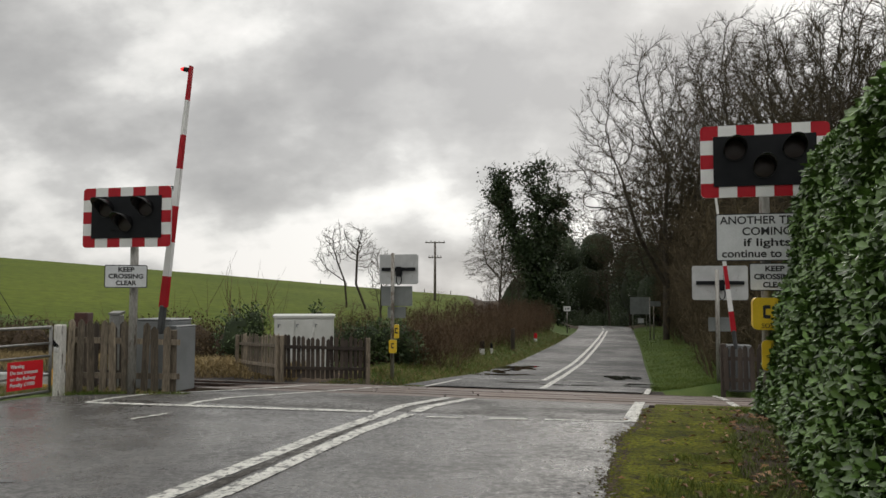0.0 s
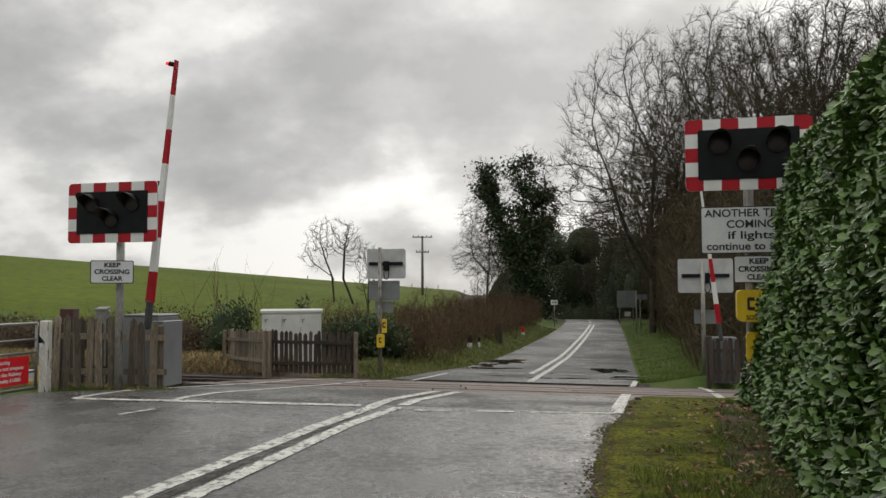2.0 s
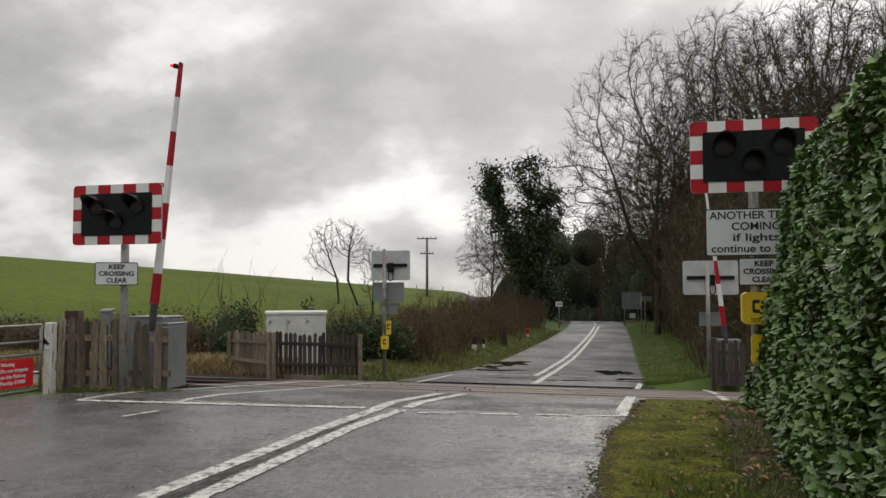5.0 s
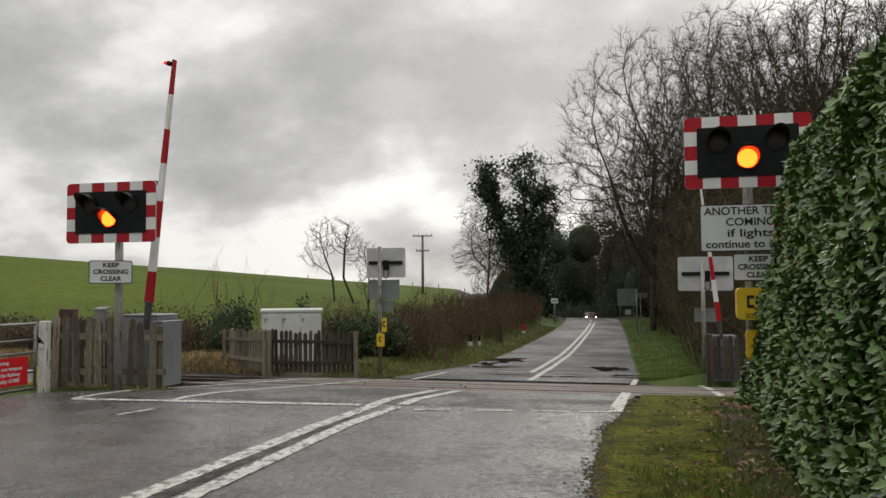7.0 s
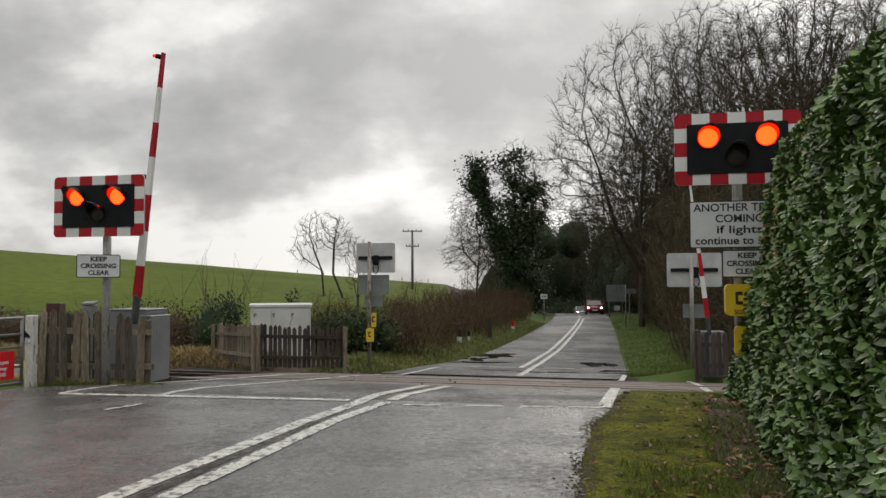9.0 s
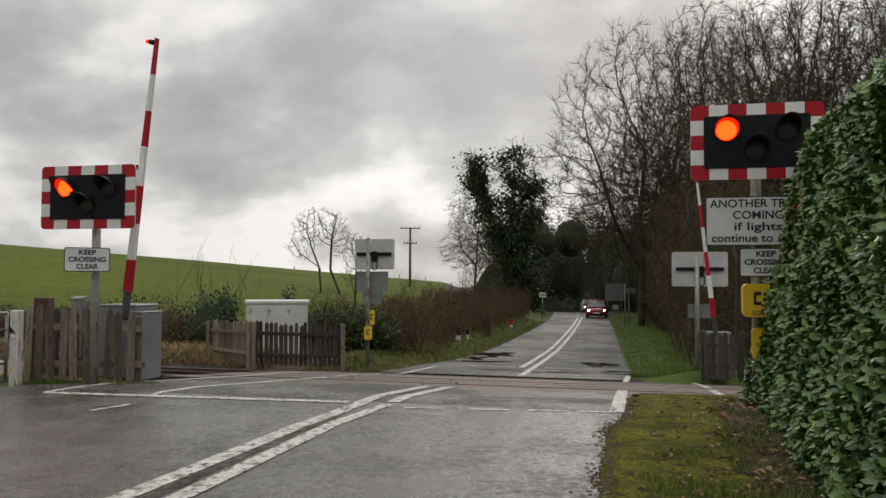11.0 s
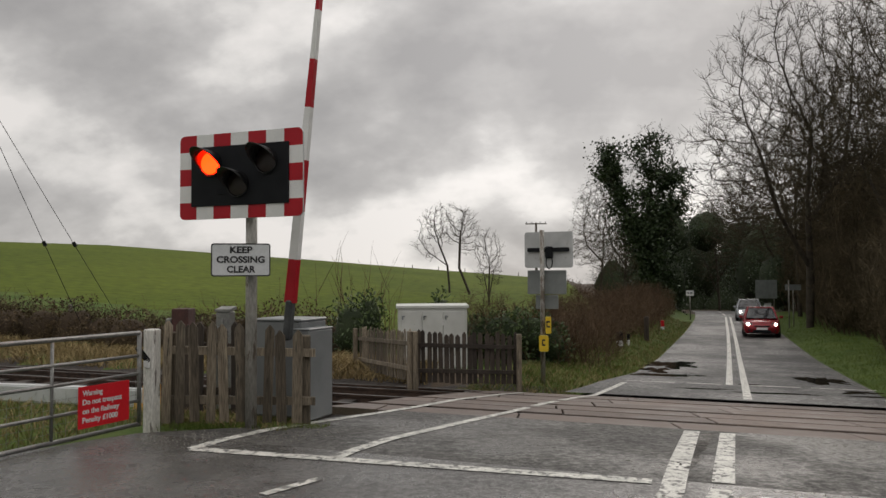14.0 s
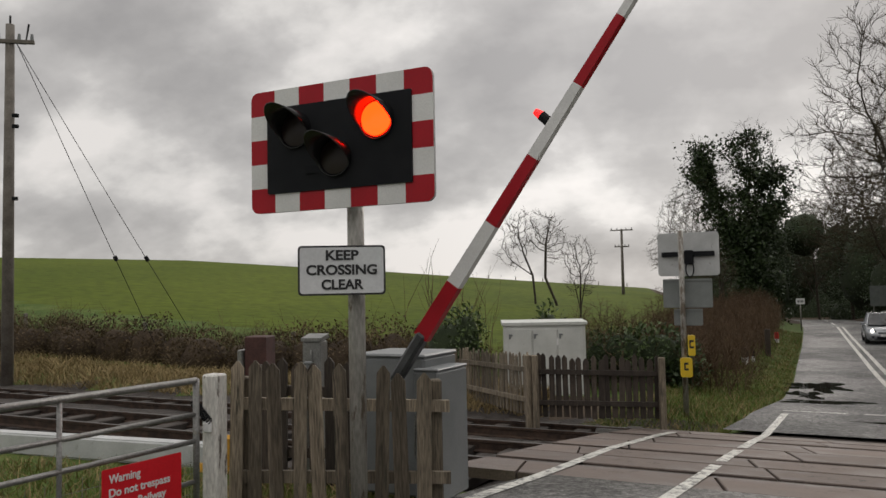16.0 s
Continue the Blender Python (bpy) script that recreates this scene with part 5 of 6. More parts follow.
# ivy-clad tree on the other side of the lane
def ivy_tree(x, y, seed, label):
    rnd = random.Random(seed)
    roots = [[(0, 0, -0.3), (-0.3, 0, 4.0), (-0.5, 0, 8.0), (-0.3, 0.2, 12.0), (-0.5, 0.2, 14.6)], [(-0.35, 0, 4.6), (-2.0, 0.3, 8.0), (-3.5, 0, 11.4), (-4.0, 0, 13.9)], [(-0.45, 0, 6.4), (1.0, -0.3, 9.0), (1.4, -0.2, 12.5)]]
    lobes = [((-3.7, 0, 12.2), (1.9, 2.0, 3.0)), ((-0.2, 0, 12.4), (2.5, 2.3, 3.5)), ((-5.2, 0, 9.4), (1.7, 1.6, 2.0)), ((0.6, 0, 8.6), (2.6, 2.2, 2.6)), ((-3.2, 0, 6.2), (2.2, 1.8, 1.6))]
    wood, twig, bulky, thin = timber(*colonise(roots, cloud(rnd, lobes, 1500), 0.32, 0.58, rnd), 0.012, 2.35, 2, 0.7, 0.010, 0.034, rnd)
    stems = [(Vector(a).lerp(Vector(b), u / 12), 0.85 if line is roots[0] else 0.7) for line in roots for a, b in zip(line, line[1:]) for u in range(12)]
    sh = Shape()
    for _ in range(36000):
        c, spread = rnd.choice(stems)
        q = c + Vector((rnd.gauss(0, spread), rnd.gauss(0, spread), rnd.gauss(0, 0.4)))
        if noise.noise(q * 0.75 + Vector((9, 4, 2))) < (-0.40 if q.z < 8 else 0.03):
            continue
        leaf(sh, q, ball(rnd), ball(rnd), 0.24 * rnd.uniform(0.6, 1.3), 0.8, 0.1)
    for pts, n, rad, size in ((bulky, 7500, 0.34, 0.18), (thin, 5500, 0.14, 0.13)):
        for _ in range(n):
            q = Vector(rnd.choice(pts))
            if noise.noise(q * 0.55 + Vector((3, 1, 7))) < 0.0:
                continue
            q += Vector((rnd.gauss(0, rad), rnd.gauss(0, rad), rnd.gauss(0, rad)))
            leaf(sh, q, ball(rnd), ball(rnd), size * rnd.uniform(0.6, 1.3), 0.8, 0.1)
    return place_tree((wood.mesh("trunk", M_BARK, True), twig.mesh("crown", M_TWIG)), "ivy_tree", x, y, 0, 1.0, label, "ivy-clad trees", sh.mesh("ivy", M_IVY))


ivy_tree(8.0, 70, 54, "tall tree wrapped in dark ivy beside the lane")

place_tree(small_tree, "bare_tree", -7.6, 58, 0, 1.65, "small gnarled leafless tree at the field edge", "small field trees")
place_tree(broom_tree, "bare_tree", -4.5, 50, 40, 1.1, "slender broom-like leafless tree at the field edge", "small field trees")
place_tree(small_tree, "bare_tree", 4.6, 66, 20, 1.2, "small leafless tree at the field edge", "small field trees")
place_tree(broom_tree, "bare_tree", 3.2, 68, 120, 0.8, "small leafless tree at the field edge", "small field trees")


def place_scrub(x, y, turn, sc, label, group, zs=1.0, name="bare_shrub", lift=0.0, kinds=scrubs):
    p = kinds[rnd.randrange(3)]
    t = thing(name, label, "shrub", pose(x, y, land(x, y) + lift, 0, 0, turn), group)
    t.scale = (sc, sc, sc * zs)
    part("branchwork", p, None, t)
    return t


# brown hedge along the left of the lane
for k in range(26):
    y = 24.5 + k * 1.55
    for row in range(2):
        off = 2.2 + row * 1.5 + rnd.uniform(-0.3, 0.3)
        place_scrub(left_edge(y) - off, y + rnd.uniform(-0.5, 0.5), rnd.uniform(0, 360), rnd.uniform(0.62, 0.78), "brown leafless hedge shrub beside the lane", "hedge shrubs", 0.9 + 0.2 * (y > 34), kinds=brown_thickets if (k + row) % 3 else scrubs)
# tangle before the field
for k in range(16):
    x = -3 - k * 1.9 + rnd.uniform(-0.5, 0.5)
    place_scrub(x, rail_y(25.5, x) + rnd.uniform(-0.8, 1.2), rnd.uniform(0, 360), rnd.uniform(0.55, 0.85), "brown leafless scrub along the railway", "railway scrub", 0.85)
for x, y, sc in ((-0.6, 24.6, 0.52), (0.2, 25.4, 0.5), (-2.6, 25.4, 0.6), (-1.4, 25.8, 0.6), (-3.6, 26.4, 0.55)):
    place_scrub(x, y, rnd.uniform(0, 360), sc, "low brown twigs in the rough verge", "verge twigs", kinds=brown_thickets)
for x, y, sc in ((-7.3, 27.0, 0.85), (-6.5, 27.4, 0.7), (-9.8, 28.0, 0.5), (-4.6, 28.4, 0.5)):
    place_scrub(x, y, rnd.uniform(0, 360), sc, "tall thin leafless shoots rising over the scrub", "tall shoots", kinds=shoots)
# undergrowth at the edge of the wood
for k in range(30):
    y = 20.5 + k * 2.0
    for row in range(1):
        place_scrub(right_edge(y) + (3.0 if y < 34 else 4.4) + row * 2.6 + rnd.uniform(-0.3, 0.8), y + rnd.uniform(-0.8, 0.8), rnd.uniform(0, 360), rnd.uniform(1.0, 1.7), "tangled leafless undergrowth at the edge of the wood", "wood undergrowth", 1.1, kinds=thickets)
for k in range(9):
    y = 43 + k * 1.7
    place_scrub(right_edge(y) + 3.4 + rnd.uniform(-0.2, 0.6), y, rnd.uniform(0, 360), rnd.uniform(1.1, 1.5), "tangled leafless undergrowth at the edge of the wood", "wood undergrowth", 1.1, kinds=thickets)
for k in range(14):
    y = 42 + k * 2.3
    place_scrub(right_edge(y) + 5.2 + rnd.uniform(-0.4, 1.2), y, rnd.uniform(0, 360), rnd.uniform(2.0, 2.6), "high dark tangle of saplings inside the wood", "high wood undergrowth", 1.15, lift=-0.3, kinds=thickets)
# high tangle closing the wood
for k in range(26):
    y = 23 + k * 2.2
    place_scrub(right_edge(y) + 7.6 + (k % 3) * 1.8 + rnd.uniform(-0.5, 0.8), y + rnd.uniform(-0.8, 0.8), rnd.uniform(0, 360), rnd.uniform(0.9, 1.1) * (1.45 + 0.044 * (y - 23)), "high dark tangle of saplings inside the wood", "high wood undergrowth", 1.15, lift=-0.3, kinds=thickets)
# taller brown growth inside the wood
for k in range(30):
    y = 22 + k * 2.1
    place_scrub(right_edge(y) + 7.0 + (k % 3) * 1.3 + rnd.uniform(-0.6, 0.8), y, rnd.uniform(0, 360), rnd.uniform(0.85, 1.1) * (1.5 + 0.02 * (y - 22)), "tall tangled brown growth inside the wood", "tall wood undergrowth", 1.15, lift=-0.3, kinds=thickets)


def leafy_mass(name, boxes, mat, size, per, seed, label, category, core=M_INNER_SHADE, wide=0.55, kind=""):
    """Mounds of leaves round dark cores, by default coloured as inner shade; boxes: (x, y, z, rx, ry, rz)."""
    rnd = random.Random(seed)
    t = thing(name, label, category, kind=kind)
    inner, leaves = Shape(), Shape()
    for x, y, z, rx, ry, rz in boxes:
        us, vs2 = 12, 7
        pts, fs = [], []
        for j in range(vs2 + 1):
            for i in range(us):
                a, b = 6.28319 * i / us, 3.14159 * j / vs2
                d = Vector((math.sin(b) * math.cos(a), math.sin(b) * math.sin(a), math.cos(b)))
                k = 0.66 + 0.2 * noise.noise(d * 2.1 + Vector((x, y, z)))
                pts.append((x + d.x * rx * k, y + d.y * ry * k, z + d.z * rz * k))
        fs = [(j * us + i, (j + 1) * us + i, (j + 1) * us + (i + 1) % us, j * us + (i + 1) % us) for j in range(vs2) for i in range(us)]
        inner.add(pts, fs)
        n = int(per * (rx * ry + rx * rz + ry * rz) * 4)
        for _ in range(n):
            d = ball(rnd)
            k = 0.84 + 0.34 * noise.noise(d * 2.1 + Vector((x, y, z))) + rnd.uniform(-0.16, 0.2)
            p = Vector((x + d.x * rx * k, y + d.y * ry * k, z + d.z * rz * k))
            up = (d * 0.5 + ball(rnd) * 0.8 + Vector((0, 0, 0.3))).normalized()
            leaf(leaves, p, (d + ball(rnd) * 0.6).normalized(), up, size * rnd.uniform(0.6, 1.3), wide)
    # filler body; the default core colour paints the shade behind the leaves
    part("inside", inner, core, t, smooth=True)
    part("leaves", leaves, mat, t)
    return t


# bramble bank along the railway
bank = []
for k in range(26):
    x = -7 - k * 1.25
    y = rail_y(23.4, x) + rnd.uniform(-0.4, 0.4)
    bank.append((x, y, land(x, y) + 0.45, 1.15, 0.9, 0.98 + rnd.uniform(-0.2, 0.35)))
leafy_mass("bramble_hedge", bank, M_BRAMBLE, 0.095, 150, 61, "brown winter bramble hedge along the railway", "hedge", core=M_SOIL, kind="stuff")
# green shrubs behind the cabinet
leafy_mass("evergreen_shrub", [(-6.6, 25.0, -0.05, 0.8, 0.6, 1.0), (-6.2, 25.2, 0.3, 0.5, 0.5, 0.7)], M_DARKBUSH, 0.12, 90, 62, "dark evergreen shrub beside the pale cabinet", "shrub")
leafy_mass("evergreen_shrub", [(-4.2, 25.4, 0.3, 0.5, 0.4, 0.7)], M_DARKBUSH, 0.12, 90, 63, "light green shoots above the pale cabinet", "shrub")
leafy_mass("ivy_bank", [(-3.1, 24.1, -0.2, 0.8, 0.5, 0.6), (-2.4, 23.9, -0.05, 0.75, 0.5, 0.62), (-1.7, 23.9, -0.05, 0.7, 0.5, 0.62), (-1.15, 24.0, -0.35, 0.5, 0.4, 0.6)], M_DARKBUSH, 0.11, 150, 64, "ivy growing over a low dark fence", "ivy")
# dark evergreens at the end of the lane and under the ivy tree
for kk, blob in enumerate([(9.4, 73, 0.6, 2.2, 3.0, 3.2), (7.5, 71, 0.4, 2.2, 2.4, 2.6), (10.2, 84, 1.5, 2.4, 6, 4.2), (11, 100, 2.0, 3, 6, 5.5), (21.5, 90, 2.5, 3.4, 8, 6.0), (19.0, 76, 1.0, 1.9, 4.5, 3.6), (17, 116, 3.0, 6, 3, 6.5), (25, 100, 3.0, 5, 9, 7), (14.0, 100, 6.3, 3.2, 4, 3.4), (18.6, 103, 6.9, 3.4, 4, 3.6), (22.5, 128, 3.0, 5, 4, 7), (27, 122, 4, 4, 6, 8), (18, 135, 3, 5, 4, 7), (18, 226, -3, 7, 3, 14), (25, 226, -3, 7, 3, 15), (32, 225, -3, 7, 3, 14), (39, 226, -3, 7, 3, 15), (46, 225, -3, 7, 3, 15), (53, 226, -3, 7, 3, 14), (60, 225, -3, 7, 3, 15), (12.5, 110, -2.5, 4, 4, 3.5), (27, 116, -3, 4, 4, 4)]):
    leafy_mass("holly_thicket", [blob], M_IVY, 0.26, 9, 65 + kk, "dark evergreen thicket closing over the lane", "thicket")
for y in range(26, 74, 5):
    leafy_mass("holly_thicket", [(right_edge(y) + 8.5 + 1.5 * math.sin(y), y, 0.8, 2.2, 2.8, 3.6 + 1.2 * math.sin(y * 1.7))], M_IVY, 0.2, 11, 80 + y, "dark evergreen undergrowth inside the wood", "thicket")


# laurel hedge beside the camera
def laurel_hedge():
    rnd = random.Random(91)
    t = thing("laurel_hedge", "tall clipped laurel hedge with glossy green leaves", "hedge")
    a, b = Vector((1.02, -0.4, 0)), Vector((4.07, 9.75, 0))
    d = (b - a)
    L = d.length
    d.normalize()
    nrm = Vector((-d.y, d.x, 0))  # towards the road
    H = 2.42
    # added solid core; its dark colour stands in for shade between the leaves
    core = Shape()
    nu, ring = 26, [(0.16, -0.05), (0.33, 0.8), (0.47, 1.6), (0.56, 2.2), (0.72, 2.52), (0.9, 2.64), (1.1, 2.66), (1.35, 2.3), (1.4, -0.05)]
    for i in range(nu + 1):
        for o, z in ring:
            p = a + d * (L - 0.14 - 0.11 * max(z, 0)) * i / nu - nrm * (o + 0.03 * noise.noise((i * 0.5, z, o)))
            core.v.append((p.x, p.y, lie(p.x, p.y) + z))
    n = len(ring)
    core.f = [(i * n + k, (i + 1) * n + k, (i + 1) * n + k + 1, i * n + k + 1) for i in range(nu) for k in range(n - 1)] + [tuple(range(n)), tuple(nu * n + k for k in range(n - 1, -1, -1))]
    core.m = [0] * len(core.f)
    part("inside", core, M_INNER_SHADE, t)
    leaves, stems = Shape(), Shape()

    def sprig(p, out, size):
        ax = (out * rnd.uniform(0.25, 0.9) + Vector((0, 0, rnd.uniform(0.25, 1.0))) + ball(rnd) * 0.35).normalized()
        for k in range(rnd.randint(3, 6)):
            side = ax.cross(ball(rnd)).normalized()
            up = (ax * rnd.uniform(0.3, 0.9) + side * rnd.uniform(0.5, 1.0)).normalized()
            nn = (ax * 0.7 - side * 0.4 + out * 0.3).normalized()
            q = p + ax * (0.02 * k) + side * 0.006
            leaf(leaves, q, nn, up, size * rnd.uniform(0.65, 1.15), 0.5, 0.08, True)

    for k in range(17500):
        u = rnd.random() ** 0.9
        z = rnd.random() * 2.72
        bulge = 0.12 * noise.noise((u * 9, z * 1.4, 2.0)) + 0.05 * noise.noise((u * 30, z * 4, 5.0))
        top = max(0.0, z - 2.4)
        p = a + d * (L - 0.10 * z) * u + nrm * (bulge - 0.05 - 0.16 * z - top * top * 0.8)
        p.z = lie(p.x, p.y) + 0.02 + z
        sprig(p, (nrm + Vector((0, 0, top))).normalized(), 0.090)
    for k in range(2200):
        u, o = rnd.random(), 0.45 + rnd.random() * 0.9
        p = a + d * (L - 0.25) * u - nrm * (o + 0.05)
        p.z = lie(p.x, p.y) + 2.66 + 0.07 * noise.noise((u * 12, o * 3, 0))
        sprig(p, Vector((0, 0, 1)), 0.090)
    for k in range(2100):
        o, z = rnd.random() * 1.4, rnd.random() * 2.7
        p = b - nrm * (o + 0.16 * z) - d * 0.10 * z + d * 0.06 * noise.noise((o * 4, z * 3, 1))
        p.z = lie(p.x, p.y) + z
        sprig(p, d, 0.090)
    part("leaves", leaves, M_LAUREL, t, smooth=True)
    return t


laurel_hedge()
# ---------------------------------------------------------------- poles and signs in the distance
def utility_pole(x, y, top, label, arms, r=0.12, turn=0.0):
    z0 = land(x, y)
    p = thing("utility_pole", label, "utility pole", pose(x, y, z0, 0, 0, turn), "utility poles")
    h = top - z0
    part("shaft", Shape().tube([(0, 0, -0.3), (0, 0, h * 0.5), (0, 0, h)], [r * 1.15, r, r * 0.8], 10), M_POLE, p, smooth=True)
    for dz, w in arms:
        arm = part("crossarm", Shape().box((0, -0.1, h - dz), (w, 0.09, 0.11), bevel=0.01), M_POLE, p)
        for sx2 in (-0.45, -0.2, 0.2, 0.45):
            part("insulator", Shape().tube([(w * sx2, -0.1, h - dz + 0.05), (w * sx2, -0.1, h - dz + 0.22)], [0.05, 0.035], 8), M_GREYBOX, arm)
    return p


utility_pole(-1.95, 83, 6.88, "timber utility pole with two crossarms in the field", ((0.12, 2.1), (1.7, 1.4)), 0.14)
pole_l = utility_pole(-18.72, 24.3, 9.0, "tall timber utility pole with stay wires beside the railway", ((0.5, 1.3),), 0.14, 25)
part("steel_prongs", Shape().tube([(-0.5, -0.1, 9.6), (-0.42, -0.1, 9.3), (0.42, -0.1, 9.3), (0.5, -0.1, 9.85)], 0.03, 5).tube([(0, 0, 9.6), (0, 0, 10.1)], 0.03, 5), M_BLACK, pole_l)
for dz in (2.6, 2.3, 4.6):
    part("fitting", Shape().box((0.14, -0.05, 9.6 - dz), (0.22, 0.08, 0.1), bevel=0.01), M_BLACK, pole_l)
for end in ((-16.3, 28.2), (-15.1, 28.9)):
    st = thing("stay_wire", "thin steel stay wire of the utility pole", "wire", group="stay wires")
    a, b = Vector((-18.5, 24.3, 8.45)), Vector((*end, land(*end)))
    part("wire", Shape().tube([a, a.lerp(b, 0.5) - Vector((0, 0, 0.03)), b], 0.012, 4), M_BLACK, st)
    part("stay_insulator", Shape().tube([a.lerp(b, 0.62), a.lerp(b, 0.635)], 0.06, 6), M_BLACK, st)


def road_sign(x, y, h, w, hh, mat, label, posts=1, post_r=0.035, turn=0.0, face=True, lift=0.1):
    t = thing("road_sign", label, "road sign", pose(x, y, lie(x, y) + lift, 0, 0, turn), "road signs")
    for k in range(posts):
        px = 0 if posts == 1 else (-0.36 * w, 0.36 * w)[k]
        part("post", Shape().tube([(px, 0.03, -0.2), (px, 0.03, h)], post_r, 8), M_POST, t, smooth=True)
    if face:
        part("plate", Shape().plate(w, hh, 0.02, (0, 0, h - hh / 2), 0.03), mat, t)
    return t


tiny = road_sign(8.35, 57.5, 1.75, 0.5, 0.36, M_WHITE, "small white marker sign on a thin post", lift=0.45)
part("bars", Shape().box((-0.11, -0.014, 1.57), (0.12, 0.004, 0.12)).box((0.08, -0.014, 1.57), (0.16, 0.004, 0.12)), M_GREYBOX, tiny, "illegible dark lettering")
back = road_sign(15.9, 67.5, 2.75, 1.6, 1.45, M_BACK2, "back of a large direction sign on two posts", 2)
part("small_plate", Shape().plate(0.5, 0.4, 0.02, (0.1, 0.0, 0.75), 0.03), M_BACK, back)
road_sign(13.3, 52.2, 2.5, 0.9, 0.34, M_BACK2, "back of a narrow sign on a tall post at the verge", 1)
post_b = road_sign(13.0, 52.0, 2.75, 1, 1, M_BACK2, "slim grey post at the roadside", 1, face=False)


def marker(x, y, h, cols, label, r=0.06):
    t = thing("marker_post", label, "marker post", pose(x, y, ground_z(x, y)), "marker posts")
    z = 0
    for frac, m, nm in cols:
        part(nm, Shape().box((0, 0, z + h * frac / 2), (2 * r, 2 * r, h * frac), bevel=0.01), m, t)
        z += h * frac
    return t


marker(1.35, 32.2, 0.55, ((0.45, M_WHITE, "white_base"), (0.55, M_BLACK, "black_top")), "short black and white marker post in the grass", 0.10)
marker(1.8, 33.6, 0.45, ((0.5, M_WHITE, "white_base"), (0.5, M_BLACK, "black_top")), "short black and white marker post in the grass", 0.05)
marker(3.0, 37.8, 1.05, ((1.0, M_WOOD_DARK, "shaft"),), "dark timber stump post in the verge", 0.09)
marker(5.0, 47.0, 0.5, ((0.35, M_WHITE, "white_base"), (0.65, M_SIGNRED, "red_top")), "small red and white marker post", 0.09)
low = thing("board_fence", "low dark board fence half covered in ivy", "fence")
for k in range(3):
    part("board", Shape().box((-2.3, 24.3, -0.62 + k * 0.34), (2.4, 0.05, 0.28), bevel=0.01), M_WOOD_DARK, low)
for x in (-3.4, -2.3, -1.2):
    part("post", Shape().box((x, 24.4, -0.4), (0.12, 0.12, 1.2), bevel=0.01), M_WOOD_DARK, low)
for k in range(6):
    x = -44 + k * 6.3
    y = rail_y(25.6, x)
    fp = tagged(part("fence_post", Shape().box((0, 0, 0.6), (0.12, 0.12, 1.3), bevel=0.01), M_POLE), "weathered timber post at the field edge", "fence post", "field fence posts")
    fp.matrix_basis = pose(x, y, land(x, y), 0, 0, k * 17)
for k in range(9):
    x = -16 + k * 3.1
    y = 150
    fp = tagged(part("fence_post", Shape().box((0, 0, 0.6), (0.14, 0.14, 1.4)), M_POLE), "fence post on the skyline of the field", "fence post", "field fence posts")
    fp.matrix_basis = pose(x * 1.6, y, land(x * 1.6, y))


# ---------------------------------------------------------------- puddles, verge, leaves
def puddle(x, y, rx, ry, seed, turn=0.0):
    pts, n = [], 60
    for k in range(n):
        a = 6.28319 * k / n
        r = max(0.9 + 0.9 * noise.noise((math.cos(a) * 1.7 + seed, math.sin(a) * 1.7, seed * 0.7)) + 0.45 * noise.noise((math.cos(a) * 5, math.sin(a) * 5, seed)), 0.15)
        px, py = rx * r * math.cos(a), ry * r * math.sin(a)
        c, s = math.cos(radians(turn)), math.sin(radians(turn))
        qx, qy = x + px * c - py * s, y + px * s + py * c
        pts.append((qx, qy, lie(qx, qy) + 0.004))
    ob = part("puddle", Shape().add(pts, [tuple(range(n))]), M_PUDDLE)
    return tagged(ob, "shallow dark puddle on the asphalt", "puddle", "puddles")


for k, (x, y, rx, ry) in enumerate(((2.4, 27.6, 0.75, 1.3), (1.6, 23.9, 0.85, 0.35), (1.9, 20.3, 0.5, 0.12), (5.2, 23.2, 0.45, 1.1), (4.9, 20.2, 0.4, 0.3), (3.3, 19.6, 0.7, 0.13), (5.0, 19.3, 0.6, 0.12), (1.7, 25.5, 0.35, 0.9), (-3.2, 5.6, 0.25, 0.07), (3.1, 21.6, 0.3, 0.12))):
    puddle(x, y, rx, ry, k + 1, -8)

moss = ribbon("mossy_verge", list(np.arange(-2, 11.6, 0.1)), lambda y: right_edge(y) + 0.10 + 0.12 * noise.noise((y * 1.3, 1, 1)) + 0.08 * noise.noise((y * 5, 2, 1)), lambda y: right_edge(y) + 2.2, 0.012, M_MOSS, "mossy verge between the asphalt and the hedge", "verge", 10)


def clumps(name, n, mat, seed, reach, label):
    """Low pads of moss or dirt that thin out from the verge over the asphalt."""
    rnd = random.Random(seed)
    sh = Shape()
    for _ in range(n):
        y = 1.5 + 9.0 * rnd.random()
        x = right_edge(y) + 0.24 - abs(rnd.gauss(0, reach)) + 0.12 * noise.noise((y * 1.3, 1, 1))
        r = rnd.uniform(0.005, 0.02) * (1.3 if x > right_edge(y) else 0.7)
        m, o, a0 = 6, len(sh.v), rnd.random()
        for k in range(m):
            a = a0 + 6.28319 * k / m
            q = r * rnd.uniform(0.6, 1.3)
            px, py = x + q * math.cos(a), y + q * 1.6 * math.sin(a)
            sh.v.append((px, py, lie(px, py) + 0.003))
        sh.v.append((x, y, lie(x, y) + 0.006 + r * 0.3))
        for k in range(m):
            sh.f.append((o + k, o + (k + 1) % m, o + m))
            sh.m.append(0)
    return tagged(part(name, sh, mat), label, "moss", kind="stuff")


